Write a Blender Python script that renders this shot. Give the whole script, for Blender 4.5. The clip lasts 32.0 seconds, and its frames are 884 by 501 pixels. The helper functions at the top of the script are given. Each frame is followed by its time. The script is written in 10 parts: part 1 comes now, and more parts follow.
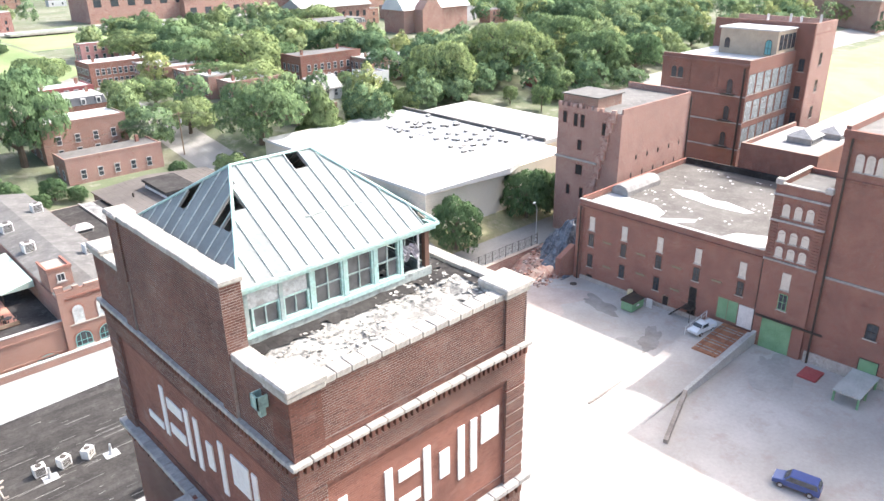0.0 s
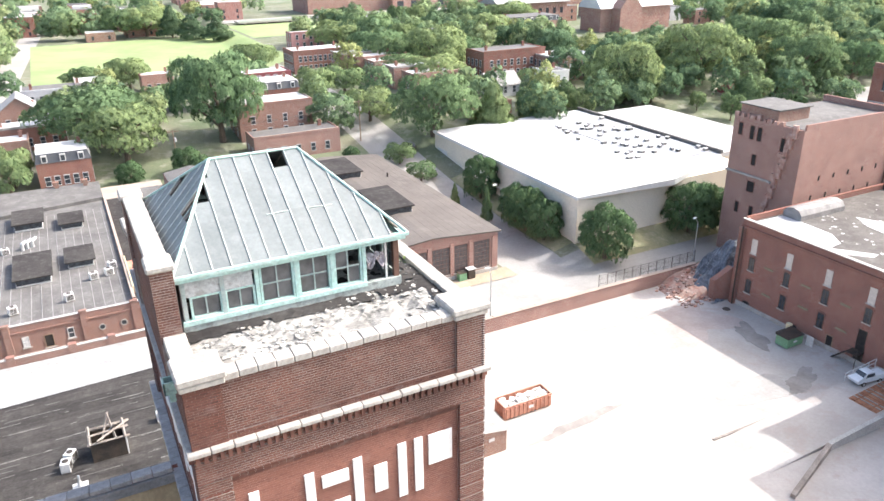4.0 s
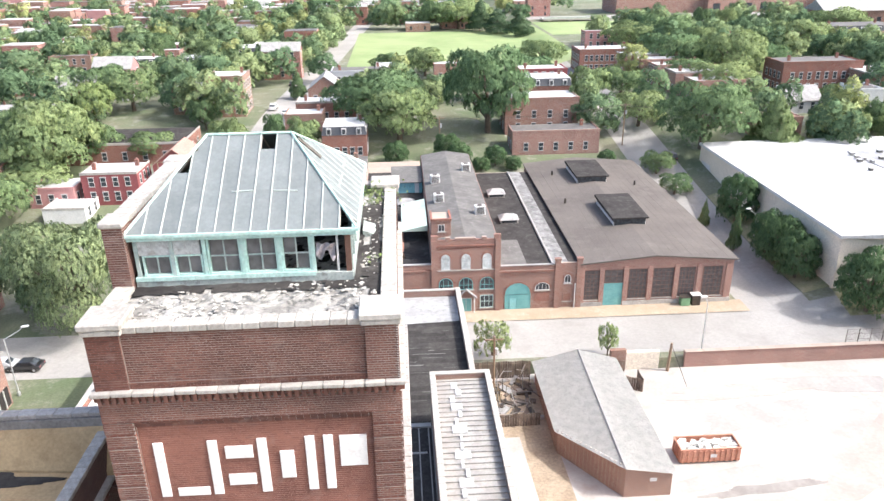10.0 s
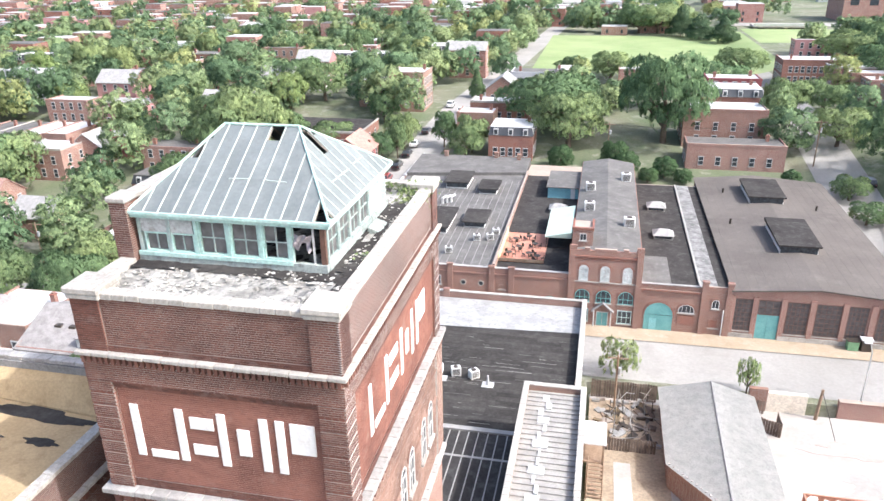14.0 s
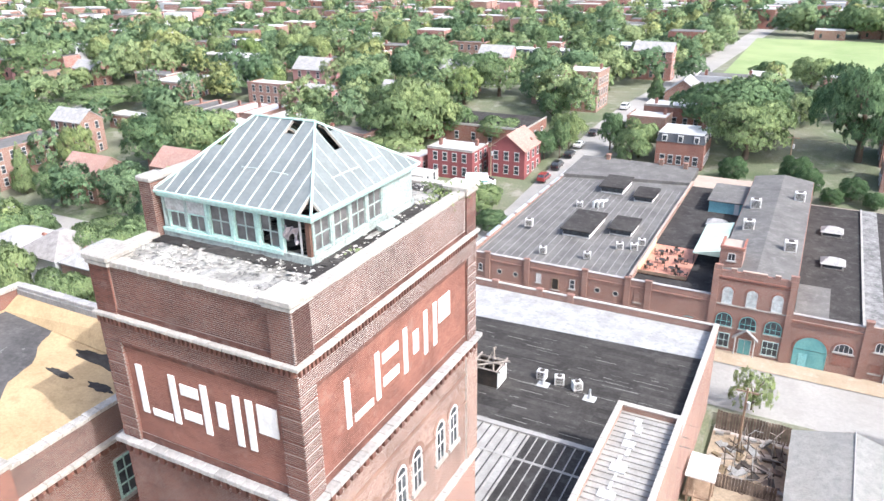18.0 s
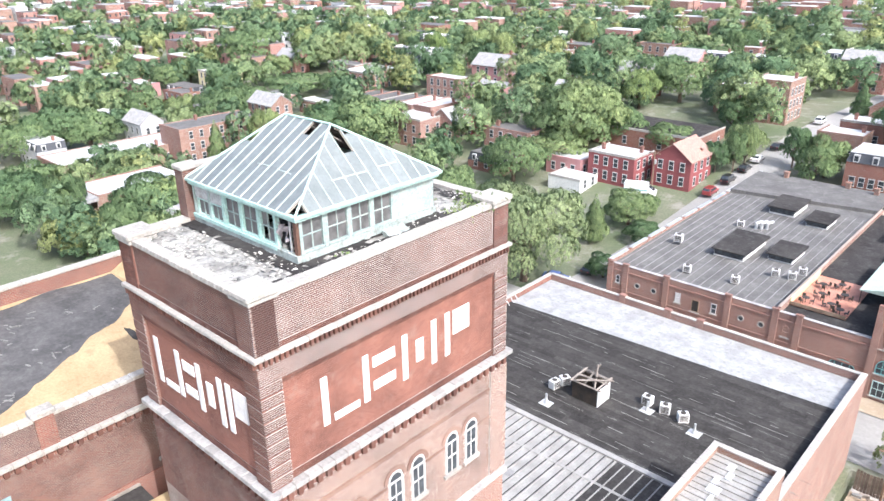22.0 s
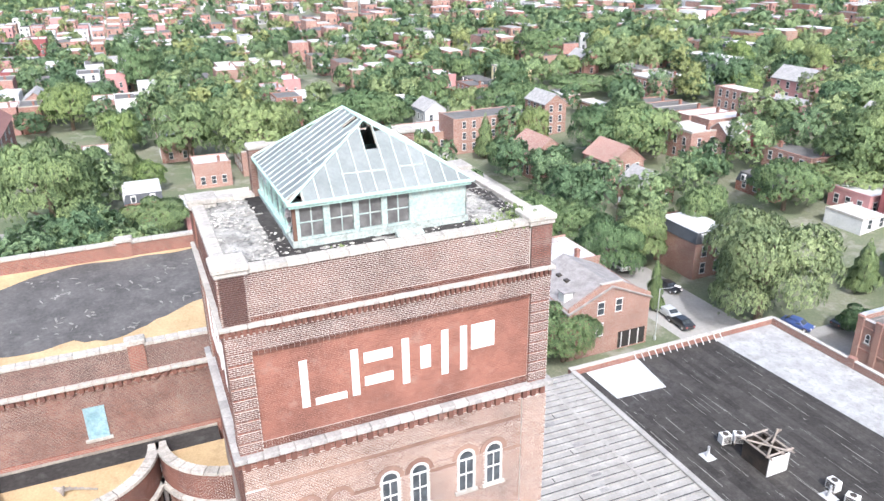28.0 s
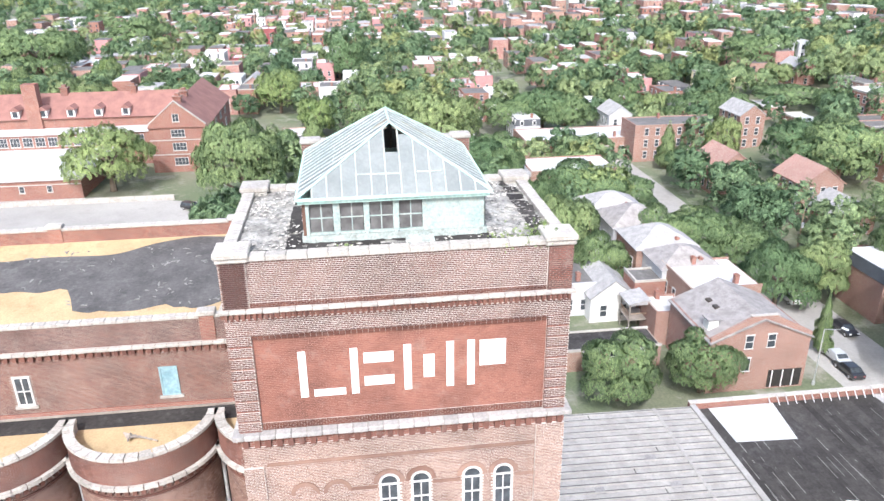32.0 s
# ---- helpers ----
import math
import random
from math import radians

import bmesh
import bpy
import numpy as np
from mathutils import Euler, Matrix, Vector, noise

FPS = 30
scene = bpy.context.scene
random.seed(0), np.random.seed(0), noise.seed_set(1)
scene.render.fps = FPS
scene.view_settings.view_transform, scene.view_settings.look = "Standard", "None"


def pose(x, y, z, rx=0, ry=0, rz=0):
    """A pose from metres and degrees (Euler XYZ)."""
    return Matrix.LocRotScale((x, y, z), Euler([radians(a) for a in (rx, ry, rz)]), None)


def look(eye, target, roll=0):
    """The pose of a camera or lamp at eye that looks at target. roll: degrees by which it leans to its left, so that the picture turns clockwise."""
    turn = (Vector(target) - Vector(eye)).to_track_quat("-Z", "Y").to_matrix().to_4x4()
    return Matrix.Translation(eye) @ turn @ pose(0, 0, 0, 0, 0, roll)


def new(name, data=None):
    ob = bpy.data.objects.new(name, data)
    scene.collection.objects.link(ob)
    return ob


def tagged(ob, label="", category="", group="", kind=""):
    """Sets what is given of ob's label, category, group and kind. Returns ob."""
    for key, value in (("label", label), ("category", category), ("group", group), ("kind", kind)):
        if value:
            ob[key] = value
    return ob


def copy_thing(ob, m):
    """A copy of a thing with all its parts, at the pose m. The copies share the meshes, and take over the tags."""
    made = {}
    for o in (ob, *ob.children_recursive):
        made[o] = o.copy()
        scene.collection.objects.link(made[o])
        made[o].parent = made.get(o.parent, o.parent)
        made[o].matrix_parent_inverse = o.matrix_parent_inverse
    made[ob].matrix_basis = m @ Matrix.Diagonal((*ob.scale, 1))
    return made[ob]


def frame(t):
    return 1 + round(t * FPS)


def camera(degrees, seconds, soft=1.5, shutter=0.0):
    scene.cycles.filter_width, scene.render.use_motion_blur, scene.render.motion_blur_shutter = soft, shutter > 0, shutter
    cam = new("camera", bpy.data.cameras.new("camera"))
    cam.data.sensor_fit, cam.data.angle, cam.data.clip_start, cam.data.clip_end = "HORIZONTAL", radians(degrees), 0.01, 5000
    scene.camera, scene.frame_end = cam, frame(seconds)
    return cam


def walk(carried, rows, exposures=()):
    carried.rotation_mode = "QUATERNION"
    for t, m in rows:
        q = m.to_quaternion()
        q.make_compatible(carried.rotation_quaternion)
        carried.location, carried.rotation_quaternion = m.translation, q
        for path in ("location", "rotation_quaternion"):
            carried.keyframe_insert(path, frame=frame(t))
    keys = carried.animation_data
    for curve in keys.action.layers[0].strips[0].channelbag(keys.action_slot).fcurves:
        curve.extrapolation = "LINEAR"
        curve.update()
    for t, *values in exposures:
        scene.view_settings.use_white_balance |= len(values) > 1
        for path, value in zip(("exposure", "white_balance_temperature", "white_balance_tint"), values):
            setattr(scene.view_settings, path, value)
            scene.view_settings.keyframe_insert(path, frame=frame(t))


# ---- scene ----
cam = camera(62.2, 32.0)
METRES, EYE, TILT, LEAN, TURN = 56.0, 53.4, 0.0, 0.0, -42.9
ROWS = [
    (0.0, 0.0, 0.0, 0.0, -0.29, -23.08, 0.69),
    (0.5, 0.0172, 0.0018, -0.0002, 1.84, -22.96, 0.7),
    (1.0, 0.0322, 0.0041, 0.0007, 3.71, -22.85, 0.69),
    (1.5, 0.0492, 0.0078, 0.0021, 5.85, -22.89, 0.69),
    (2.0, 0.0638, 0.0113, 0.003, 7.69, -22.85, 0.7),
    (2.5, 0.0788, 0.0157, 0.0041, 9.65, -22.99, 0.68),
    (3.0, 0.0937, 0.0206, 0.0039, 11.61, -23.03, 0.69),
    (3.5, 0.1086, 0.0254, 0.0036, 13.53, -23.09, 0.71),
    (5.5, 0.165, 0.0512, -0.0004, 21.27, -23.06, 0.75),
    (6.0, 0.1803, 0.0591, -0.0005, 23.4, -22.89, 0.73),
    (6.5, 0.195, 0.0677, -0.0004, 25.55, -22.99, 0.77),
    (7.0, 0.208, 0.0756, -0.0009, 27.53, -22.93, 0.76),
    (7.5, 0.2224, 0.0851, -0.0007, 29.72, -22.81, 0.76),
    (8.0, 0.2345, 0.0936, -0.0001, 31.57, -22.89, 0.76),
    (8.5, 0.2479, 0.1036, -0.0002, 33.64, -22.91, 0.79),
    (9.0, 0.2584, 0.1129, -0.001, 35.39, -22.92, 0.79),
    (9.5, 0.27, 0.1237, -0.0016, 37.39, -22.97, 0.81),
    (10.0, 0.2815, 0.1354, -0.0039, 39.43, -22.92, 0.78),
    (10.5, 0.2934, 0.1471, -0.0042, 41.55, -22.73, 0.77),
    (11.0, 0.3039, 0.1587, -0.0027, 43.48, -22.74, 0.78),
    (11.5, 0.3143, 0.1712, -0.0018, 45.53, -22.69, 0.77),
    (12.0, 0.3237, 0.1823, -0.0009, 47.34, -22.76, 0.79),
    (12.5, 0.3334, 0.1957, -0.0018, 49.42, -22.81, 0.82),
    (13.0, 0.3406, 0.2069, -0.0033, 51.17, -22.78, 0.82),
    (13.5, 0.3498, 0.2202, -0.0056, 53.23, -22.68, 0.84),
    (14.0, 0.3577, 0.2314, -0.0068, 55.02, -22.6, 0.86),
    (14.5, 0.3654, 0.2443, -0.0076, 56.95, -22.6, 0.87),
    (16.5, 0.3925, 0.2982, -0.007, 64.74, -22.61, 0.86),
    (17.0, 0.3981, 0.3104, -0.0063, 66.42, -22.63, 0.86),
    (17.5, 0.4029, 0.3247, -0.0054, 68.31, -22.67, 0.85),
    (18.0, 0.407, 0.3393, -0.0049, 70.24, -22.68, 0.84),
    (18.5, 0.4109, 0.3533, -0.0043, 72.03, -22.7, 0.84),
    (19.0, 0.4143, 0.3725, -0.0024, 74.42, -22.78, 0.85),
    (19.5, 0.417, 0.3875, -0.0018, 76.33, -22.79, 0.84),
    (20.0, 0.4193, 0.4014, -0.0011, 78.08, -22.78, 0.83),
    (20.5, 0.4213, 0.4144, -0.0005, 79.75, -22.77, 0.83),
    (21.0, 0.4229, 0.4297, -0.0, 81.66, -22.73, 0.84),
    (21.5, 0.423, 0.4448, 0.0004, 83.55, -22.73, 0.82),
    (22.0, 0.4232, 0.4603, 0.0002, 85.47, -22.72, 0.82),
    (22.5, 0.4226, 0.4767, -0.0001, 87.5, -22.67, 0.82),
    (23.0, 0.4215, 0.4913, -0.0004, 89.3, -22.65, 0.82),
    (23.5, 0.4198, 0.507, -0.0007, 91.23, -22.61, 0.82),
    (24.0, 0.4179, 0.5239, -0.0009, 93.34, -22.61, 0.82),
    (24.5, 0.4157, 0.5378, -0.001, 95.1, -22.58, 0.82),
    (25.0, 0.4131, 0.5547, -0.0013, 97.29, -22.54, 0.79),
    (25.5, 0.4099, 0.5694, -0.0011, 99.22, -22.53, 0.78),
    (27.5, 0.3893, 0.6298, -0.0026, 107.41, -22.41, 0.73),
    (28.0, 0.3826, 0.645, -0.0031, 109.54, -22.35, 0.69),
    (28.5, 0.376, 0.6591, -0.0028, 111.58, -22.34, 0.66),
    (29.0, 0.3692, 0.6729, -0.0027, 113.58, -22.33, 0.65),
    (29.5, 0.3623, 0.6855, -0.0025, 115.43, -22.33, 0.63),
    (30.0, 0.3542, 0.6987, -0.0025, 117.38, -22.33, 0.63),
    (30.5, 0.3448, 0.7125, -0.0024, 119.49, -22.32, 0.63),
    (31.0, 0.3352, 0.725, -0.002, 121.51, -22.32, 0.6),
    (31.5, 0.3253, 0.7372, -0.0016, 123.5, -22.31, 0.59),
    (32.0, 0.3146, 0.7498, -0.0011, 125.63, -22.3, 0.58),
]
walk(cam, [(t, pose(0, 0, EYE, TILT, LEAN, TURN) @ pose(METRES * x, METRES * y, METRES * z, 90 + pitch, roll, yaw)) for t, x, y, z, yaw, pitch, roll in ROWS],
     exposures=[(0.0, 1.84, 6450, 10), (5.0, 1.57, 6460, 10), (12.0, 1.38, 6220, 10), (20.0, 1.34, 5980, 10), (32.0, 1.17, 5920, 10)])

# ---- light: clear sky, mid-morning sun from the east ----
world = bpy.data.worlds.new("sky")
scene.world = world
world.use_nodes = True
wn = world.node_tree.nodes
wl = world.node_tree.links
sky = wn.new("ShaderNodeTexSky")
sky.sky_type = 'NISHITA'
sky.sun_disc = False
sky.sun_elevation = radians(45.7)
sky.sun_rotation = radians(103)
sky.dust_density = 5.0
sky.ozone_density = 0.6
wl.new(sky.outputs[0], wn["Background"].inputs[0])
wn["Background"].inputs[1].default_value = 0.15
sun_data = bpy.data.lights.new("sun", 'SUN')
sun_data.energy = 1.95
sun_data.angle = radians(0.55)
sun_data.color = (1.0, 0.985, 0.97)
sun = new("sun", sun_data)
sun.matrix_world = look((0.95, -0.22, 1.0), (0, 0, 0))


# ---- material helpers ----
def ramp(nt, fac, stops):
    n = nt.nodes.new("ShaderNodeValToRGB")
    e = n.color_ramp.elements
    while len(e) < len(stops):
        e.new(0.5)
    for k, (p, c) in zip(e, stops):
        k.position = p
        k.color = (*c, 1)
    nt.links.new(fac, n.inputs[0])
    return n.outputs[0]


def noise_node(nt, vec, scale, detail=4, rough=0.55):
    n = nt.nodes.new("ShaderNodeTexNoise")
    n.inputs["Scale"].default_value = scale
    n.inputs["Detail"].default_value = detail
    n.inputs["Roughness"].default_value = rough
    nt.links.new(vec, n.inputs["Vector"])
    return n.outputs["Fac"]


def mixc(nt, fac, a, b, mode='MIX'):
    n = nt.nodes.new("ShaderNodeMix")
    n.data_type = 'RGBA'
    n.blend_type = mode
    for sock, val in ((n.inputs[0], fac), (n.inputs[6], a), (n.inputs[7], b)):
        if isinstance(val, (int, float)):
            sock.default_value = val
        elif isinstance(val, tuple):
            sock.default_value = (*val, 1)
        else:
            nt.links.new(val, sock)
    return n.outputs[2]


def blank(name):
    m = bpy.data.materials.new(name)
    m.use_nodes = True
    nt = m.node_tree
    b = nt.nodes["Principled BSDF"]
    tc = nt.nodes.new("ShaderNodeTexCoord")
    return m, nt, b, tc.outputs["Object"]


def bump(nt, bsdf, height, strength, distance=0.02):
    n = nt.nodes.new("ShaderNodeBump")
    n.inputs["Strength"].default_value = strength
    n.inputs["Distance"].default_value = distance
    nt.links.new(height, n.inputs["Height"])
    nt.links.new(n.outputs[0], bsdf.inputs["Normal"])


def surface(name, c1, c2, fine=6.0, large=0.4, rough=0.85, relief=0.2, stain=None, amount=0.5, metal=0.0, per="none", spread=0.25, grained=0.8):
    """Two colours mixed by a large noise, a fine grain over them, an optional stain with soft edges."""
    m, nt, b, vec = blank(name)
    big = noise_node(nt, vec, large, 5)
    col = ramp(nt, big, ((0.35, c1), (0.65, c2)))
    small = noise_node(nt, vec, fine, 6, 0.65)
    grain = ramp(nt, small, ((0.25, (0.6, 0.6, 0.6)), (0.75, (1.34, 1.34, 1.34))))
    col = mixc(nt, grained, col, grain, 'MULTIPLY')
    if stain:
        s = noise_node(nt, vec, large * 3.1, 7, 0.7)
        f = ramp(nt, s, ((0.52, (0, 0, 0)), (0.66, (amount,) * 3)))
        col = mixc(nt, f, col, stain)
    if per != "none":
        if per == "object":
            r = nt.nodes.new("ShaderNodeObjectInfo").outputs["Random"]
        else:
            r = nt.nodes.new("ShaderNodeNewGeometry").outputs["Random Per Island"]
        v = ramp(nt, r, ((0.0, (1 - spread,) * 3), (1.0, (1 + spread,) * 3)))
        col = mixc(nt, 1.0, col, v, 'MULTIPLY')
    nt.links.new(col, b.inputs["Base Color"])
    b.inputs["Roughness"].default_value = rough
    b.inputs["Metallic"].default_value = metal
    bump(nt, b, small, relief)
    return m


def brickwork(name, c1, c2, mortar, soot=(0.06, 0.045, 0.04), soot_amount=0.5, relief=0.5, joint=0.015):
    """Brick courses laid on upright walls along x or y, with patches of soot."""
    m, nt, b, vec = blank(name)
    sep = nt.nodes.new("ShaderNodeSeparateXYZ")
    nt.links.new(vec, sep.inputs[0])
    add = nt.nodes.new("ShaderNodeMath")
    nt.links.new(sep.outputs[0], add.inputs[0])
    nt.links.new(sep.outputs[1], add.inputs[1])
    com = nt.nodes.new("ShaderNodeCombineXYZ")
    nt.links.new(add.outputs[0], com.inputs[0])
    nt.links.new(sep.outputs[2], com.inputs[1])
    t = nt.nodes.new("ShaderNodeTexBrick")
    t.inputs["Scale"].default_value = 1.0
    t.inputs["Brick Width"].default_value = 0.24
    t.inputs["Row Height"].default_value = 0.09
    t.inputs["Mortar Size"].default_value = joint
    t.inputs["Mortar Smooth"].default_value = 0.2
    t.inputs["Bias"].default_value = 0.0
    t.inputs["Color1"].default_value = (*c1, 1)
    t.inputs["Color2"].default_value = (*c2, 1)
    t.inputs["Mortar"].default_value = (*mortar, 1)
    nt.links.new(com.outputs[0], t.inputs["Vector"])
    big = noise_node(nt, vec, 0.35, 6, 0.6)
    col = mixc(nt, 1.0, t.outputs["Color"], ramp(nt, big, ((0.3, (0.84, 0.82, 0.82)), (0.7, (1.14, 1.11, 1.08)))), 'MULTIPLY')
    s = noise_node(nt, vec, 1.7, 8, 0.75)
    col = mixc(nt, ramp(nt, s, ((0.52, (0, 0, 0)), (0.8, (soot_amount,) * 3))), col, soot)
    nt.links.new(col, b.inputs["Base Color"])
    b.inputs["Roughness"].default_value = 0.9
    inv = nt.nodes.new("ShaderNodeMath")
    inv.operation = 'SUBTRACT'
    inv.inputs[0].default_value = 1.0
    nt.links.new(t.outputs["Fac"], inv.inputs[1])
    bump(nt, b, inv.outputs[0], relief, 0.01)
    return m


def glassy(name, colour, rough=0.08):
    """Old window glass over a dark room: dark, reflecting."""
    m, nt, b, vec = blank(name)
    n = noise_node(nt, vec, 2.0, 3)
    nt.links.new(ramp(nt, n, ((0.3, colour), (0.7, tuple(c * 2.2 + 0.01 for c in colour)))), b.inputs["Base Color"])
    b.inputs["Roughness"].default_value = rough
    bump(nt, b, n, 0.05)
    return m


# ---- geometry helpers ----
def box(bm, x0, x1, y0, y1, z0, z1):
    v = [bm.verts.new((x, y, z)) for z in (z0, z1) for y in (y0, y1) for x in (x0, x1)]
    for f in ((0, 2, 3, 1), (4, 5, 7, 6), (0, 1, 5, 4), (2, 6, 7, 3), (0, 4, 6, 2), (1, 3, 7, 5)):
        bm.faces.new([v[k] for k in f])
    return bm


def prism(bm, pts, z0, z1):
    """An upright prism on the polygon pts (counter-clockwise); z1 may be a list, one height a corner."""
    tops = z1 if isinstance(z1, (list, tuple)) else [z1] * len(pts)
    lows = z0 if isinstance(z0, (list, tuple)) else [z0] * len(pts)
    lo = [bm.verts.new((*p, z)) for p, z in zip(pts, lows)]
    hi = [bm.verts.new((*p, z)) for p, z in zip(pts, tops)]
    bm.faces.new(lo[::-1])
    bm.faces.new(hi)
    n = len(pts)
    for k in range(n):
        bm.faces.new((lo[k], lo[(k + 1) % n], hi[(k + 1) % n], hi[k]))
    return bm


def rod(bm, a, b, r, n=8, r2=None):
    """A round bar from a to b."""
    a, b = Vector(a), Vector(b)
    q = (b - a).to_track_quat('Z', 'Y')
    rings = []
    for p, rr in ((a, r), (b, r if r2 is None else r2)):
        rings.append([bm.verts.new(p + q @ Vector((math.cos(k * math.tau / n) * rr, math.sin(k * math.tau / n) * rr, 0))) for k in range(n)])
    bm.faces.new(rings[0][::-1])
    bm.faces.new(rings[1])
    for k in range(n):
        bm.faces.new((rings[0][k], rings[0][(k + 1) % n], rings[1][(k + 1) % n], rings[1][k]))
    return bm


def quad(bm, *pts):
    return bm.faces.new([bm.verts.new(p) for p in pts])


def mesh_of(name, bm, material):
    me = bpy.data.meshes.new(name)
    bm.to_mesh(me)
    bm.free()
    if material:
        me.materials.append(material)
    return me


def part(name, bm, material, parent=None, label=""):
    """Links a bmesh or a mesh as one object under a thing or a part."""
    me = bm if isinstance(bm, bpy.types.Mesh) else mesh_of(name, bm, material)
    ob = new(name, me)
    if parent:
        ob.parent = parent
    if label:
        ob["label"] = label
    return ob


def thing(name, label, category, at=None, group="", kind=""):
    ob = new(name)
    ob.empty_display_size = 0.2
    if at:
        ob.matrix_basis = at if isinstance(at, Matrix) else Matrix.Translation(at)
    return tagged(ob, label, category, group, kind)


def B(*a):
    return box(bmesh.new(), *a)


def boxes(*list_of):
    bm = bmesh.new()
    for a in list_of:
        box(bm, *a)
    return bm


def bevel(bm, w=0.02, seg=1):
    bmesh.ops.bevel(bm, geom=bm.edges[:], offset=w, segments=seg, affect='EDGES', profile=0.6)
    return bm


def smooth01(t):
    t = min(max(t, 0.0), 1.0)
    return t * t * (3 - 2 * t)


# ---- the lie of the land: a yard at 0, the street above it, a rise to the north ----
def ground(x, y):
    if 24.0 < x < 135.0 and y < 77.6:
        return -0.4
    z = 1.4 + 10.0 * smooth01((y - 95) / 105)
    return z + 2.4 * smooth01((x - 72) / 12) * smooth01((y - 84) / 10)


# ---- materials ----
BRICK_S = brickwork("weathered red brick", (0.27, 0.1, 0.07), (0.2, 0.075, 0.056), (0.3, 0.225, 0.19))
BRICK_DK = brickwork("sooty dark brick", (0.24, 0.088, 0.062), (0.18, 0.065, 0.048), (0.25, 0.19, 0.16), soot_amount=0.7)
BRICK_OR = brickwork("orange brick", (0.275, 0.135, 0.103), (0.215, 0.102, 0.08), (0.36, 0.3, 0.255), soot_amount=0.3)
BRICK_BN = brickwork("brown brick", (0.29, 0.155, 0.11), (0.23, 0.12, 0.09), (0.34, 0.29, 0.25), soot_amount=0.3)
BRICK_PK = brickwork("faded pink-red brick", (0.31, 0.155, 0.122), (0.25, 0.124, 0.1), (0.42, 0.34, 0.295), soot_amount=0.3)
PAINT_RED = surface("red painted brick", (0.28, 0.085, 0.085), (0.235, 0.07, 0.072), 9, 0.5, 0.8, 0.25)
ROWBRICK = brickwork("bright red row house brick", (0.31, 0.13, 0.105), (0.25, 0.105, 0.088), (0.44, 0.34, 0.3), soot_amount=0.2)
PAINT_PINK = surface("pink painted brick", (0.45, 0.24, 0.23), (0.4, 0.2, 0.2), 9, 0.5, 0.8, 0.2)
PAINT_GREY = surface("grey siding", (0.42, 0.43, 0.45), (0.5, 0.5, 0.51), 9, 0.5, 0.8, 0.2)
PAINT_WHITE = surface("white painted siding", (0.6, 0.6, 0.58), (0.68, 0.67, 0.65), 9, 0.5, 0.7, 0.15)
PAINT_YELLOW = surface("cream painted brick", (0.6, 0.52, 0.3), (0.66, 0.58, 0.36), 9, 0.5, 0.8, 0.2)
PAINT_DARK = surface("dark slate siding", (0.05, 0.055, 0.065), (0.07, 0.075, 0.085), 9, 0.5, 0.7, 0.2)
STONE = surface("weathered limestone", (0.34, 0.32, 0.29), (0.45, 0.425, 0.39), 7, 0.7, 0.85, 0.35, stain=(0.2, 0.18, 0.15), amount=0.55, per="object", spread=0.1)
STONE_DK = surface("grey slate ledge stone", (0.3, 0.29, 0.28), (0.42, 0.4, 0.38), 5, 0.7, 0.8, 0.35, stain=(0.12, 0.11, 0.1), amount=0.5, per="object", spread=0.15)
COPPER = surface("verdigris copper", (0.38, 0.56, 0.51), (0.46, 0.63, 0.58), 7, 1.2, 0.65, 0.2, stain=(0.5, 0.56, 0.53), amount=0.7)
COPPER_DIM = surface("weathered verdigris copper trim", (0.26, 0.42, 0.37), (0.36, 0.5, 0.45), 7, 1.5, 0.7, 0.25, stain=(0.2, 0.2, 0.17), amount=0.6)
TINROOF = surface("weathered grey roofing metal", (0.148, 0.168, 0.168), (0.19, 0.211, 0.21), 8, 0.7, 0.55, 0.05, stain=(0.235, 0.25, 0.243), amount=0.45, metal=0.05, per="object", spread=0.08, grained=0.35)
DECK = surface("crumbling gravel and tar roof deck", (0.2, 0.193, 0.178), (0.41, 0.4, 0.37), 8, 1.1, 0.95, 0.9, stain=(0.05, 0.05, 0.048), amount=1.0)
TARROOF = surface("black tar roofing", (0.036, 0.033, 0.032), (0.06, 0.056, 0.053), 4, 0.3, 0.96, 0.25, stain=(0.12, 0.116, 0.112), amount=0.4)
GREYROOF = surface("grey rolled roofing", (0.098, 0.093, 0.088), (0.145, 0.138, 0.13), 5, 0.3, 0.85, 0.2, stain=(0.26, 0.25, 0.24), amount=0.35)
BROWNROOF = surface("brown-grey rolled roofing", (0.1, 0.086, 0.076), (0.135, 0.117, 0.104), 5, 0.12, 0.88, 0.15, stain=(0.18, 0.16, 0.145), amount=0.35, grained=0.6)
WHITEROOF = surface("white roof membrane", (0.44, 0.44, 0.435), (0.53, 0.53, 0.525), 5, 0.35, 0.7, 0.08, stain=(0.34, 0.335, 0.325), amount=0.6, grained=0.35)
SHINGLE = surface("grey asphalt shingles", (0.27, 0.265, 0.26), (0.37, 0.36, 0.35), 12, 1.0, 0.9, 0.4, stain=(0.2, 0.19, 0.19), amount=0.5)
METALROOF = surface("pale weathered seam metal", (0.275, 0.262, 0.243), (0.37, 0.355, 0.332), 6, 0.7, 0.65, 0.1, stain=(0.23, 0.22, 0.205), amount=0.6, metal=0.05, grained=0.4)
PATCH = surface("dark grey roof patch", (0.2, 0.195, 0.19), (0.3, 0.29, 0.28), 8, 0.8, 0.8, 0.2)
TANROOF = surface("tan gravel roof coating", (0.38, 0.275, 0.15), (0.45, 0.335, 0.19), 8, 0.5, 0.95, 0.3, stain=(0.27, 0.185, 0.1), amount=0.5, grained=0.5)
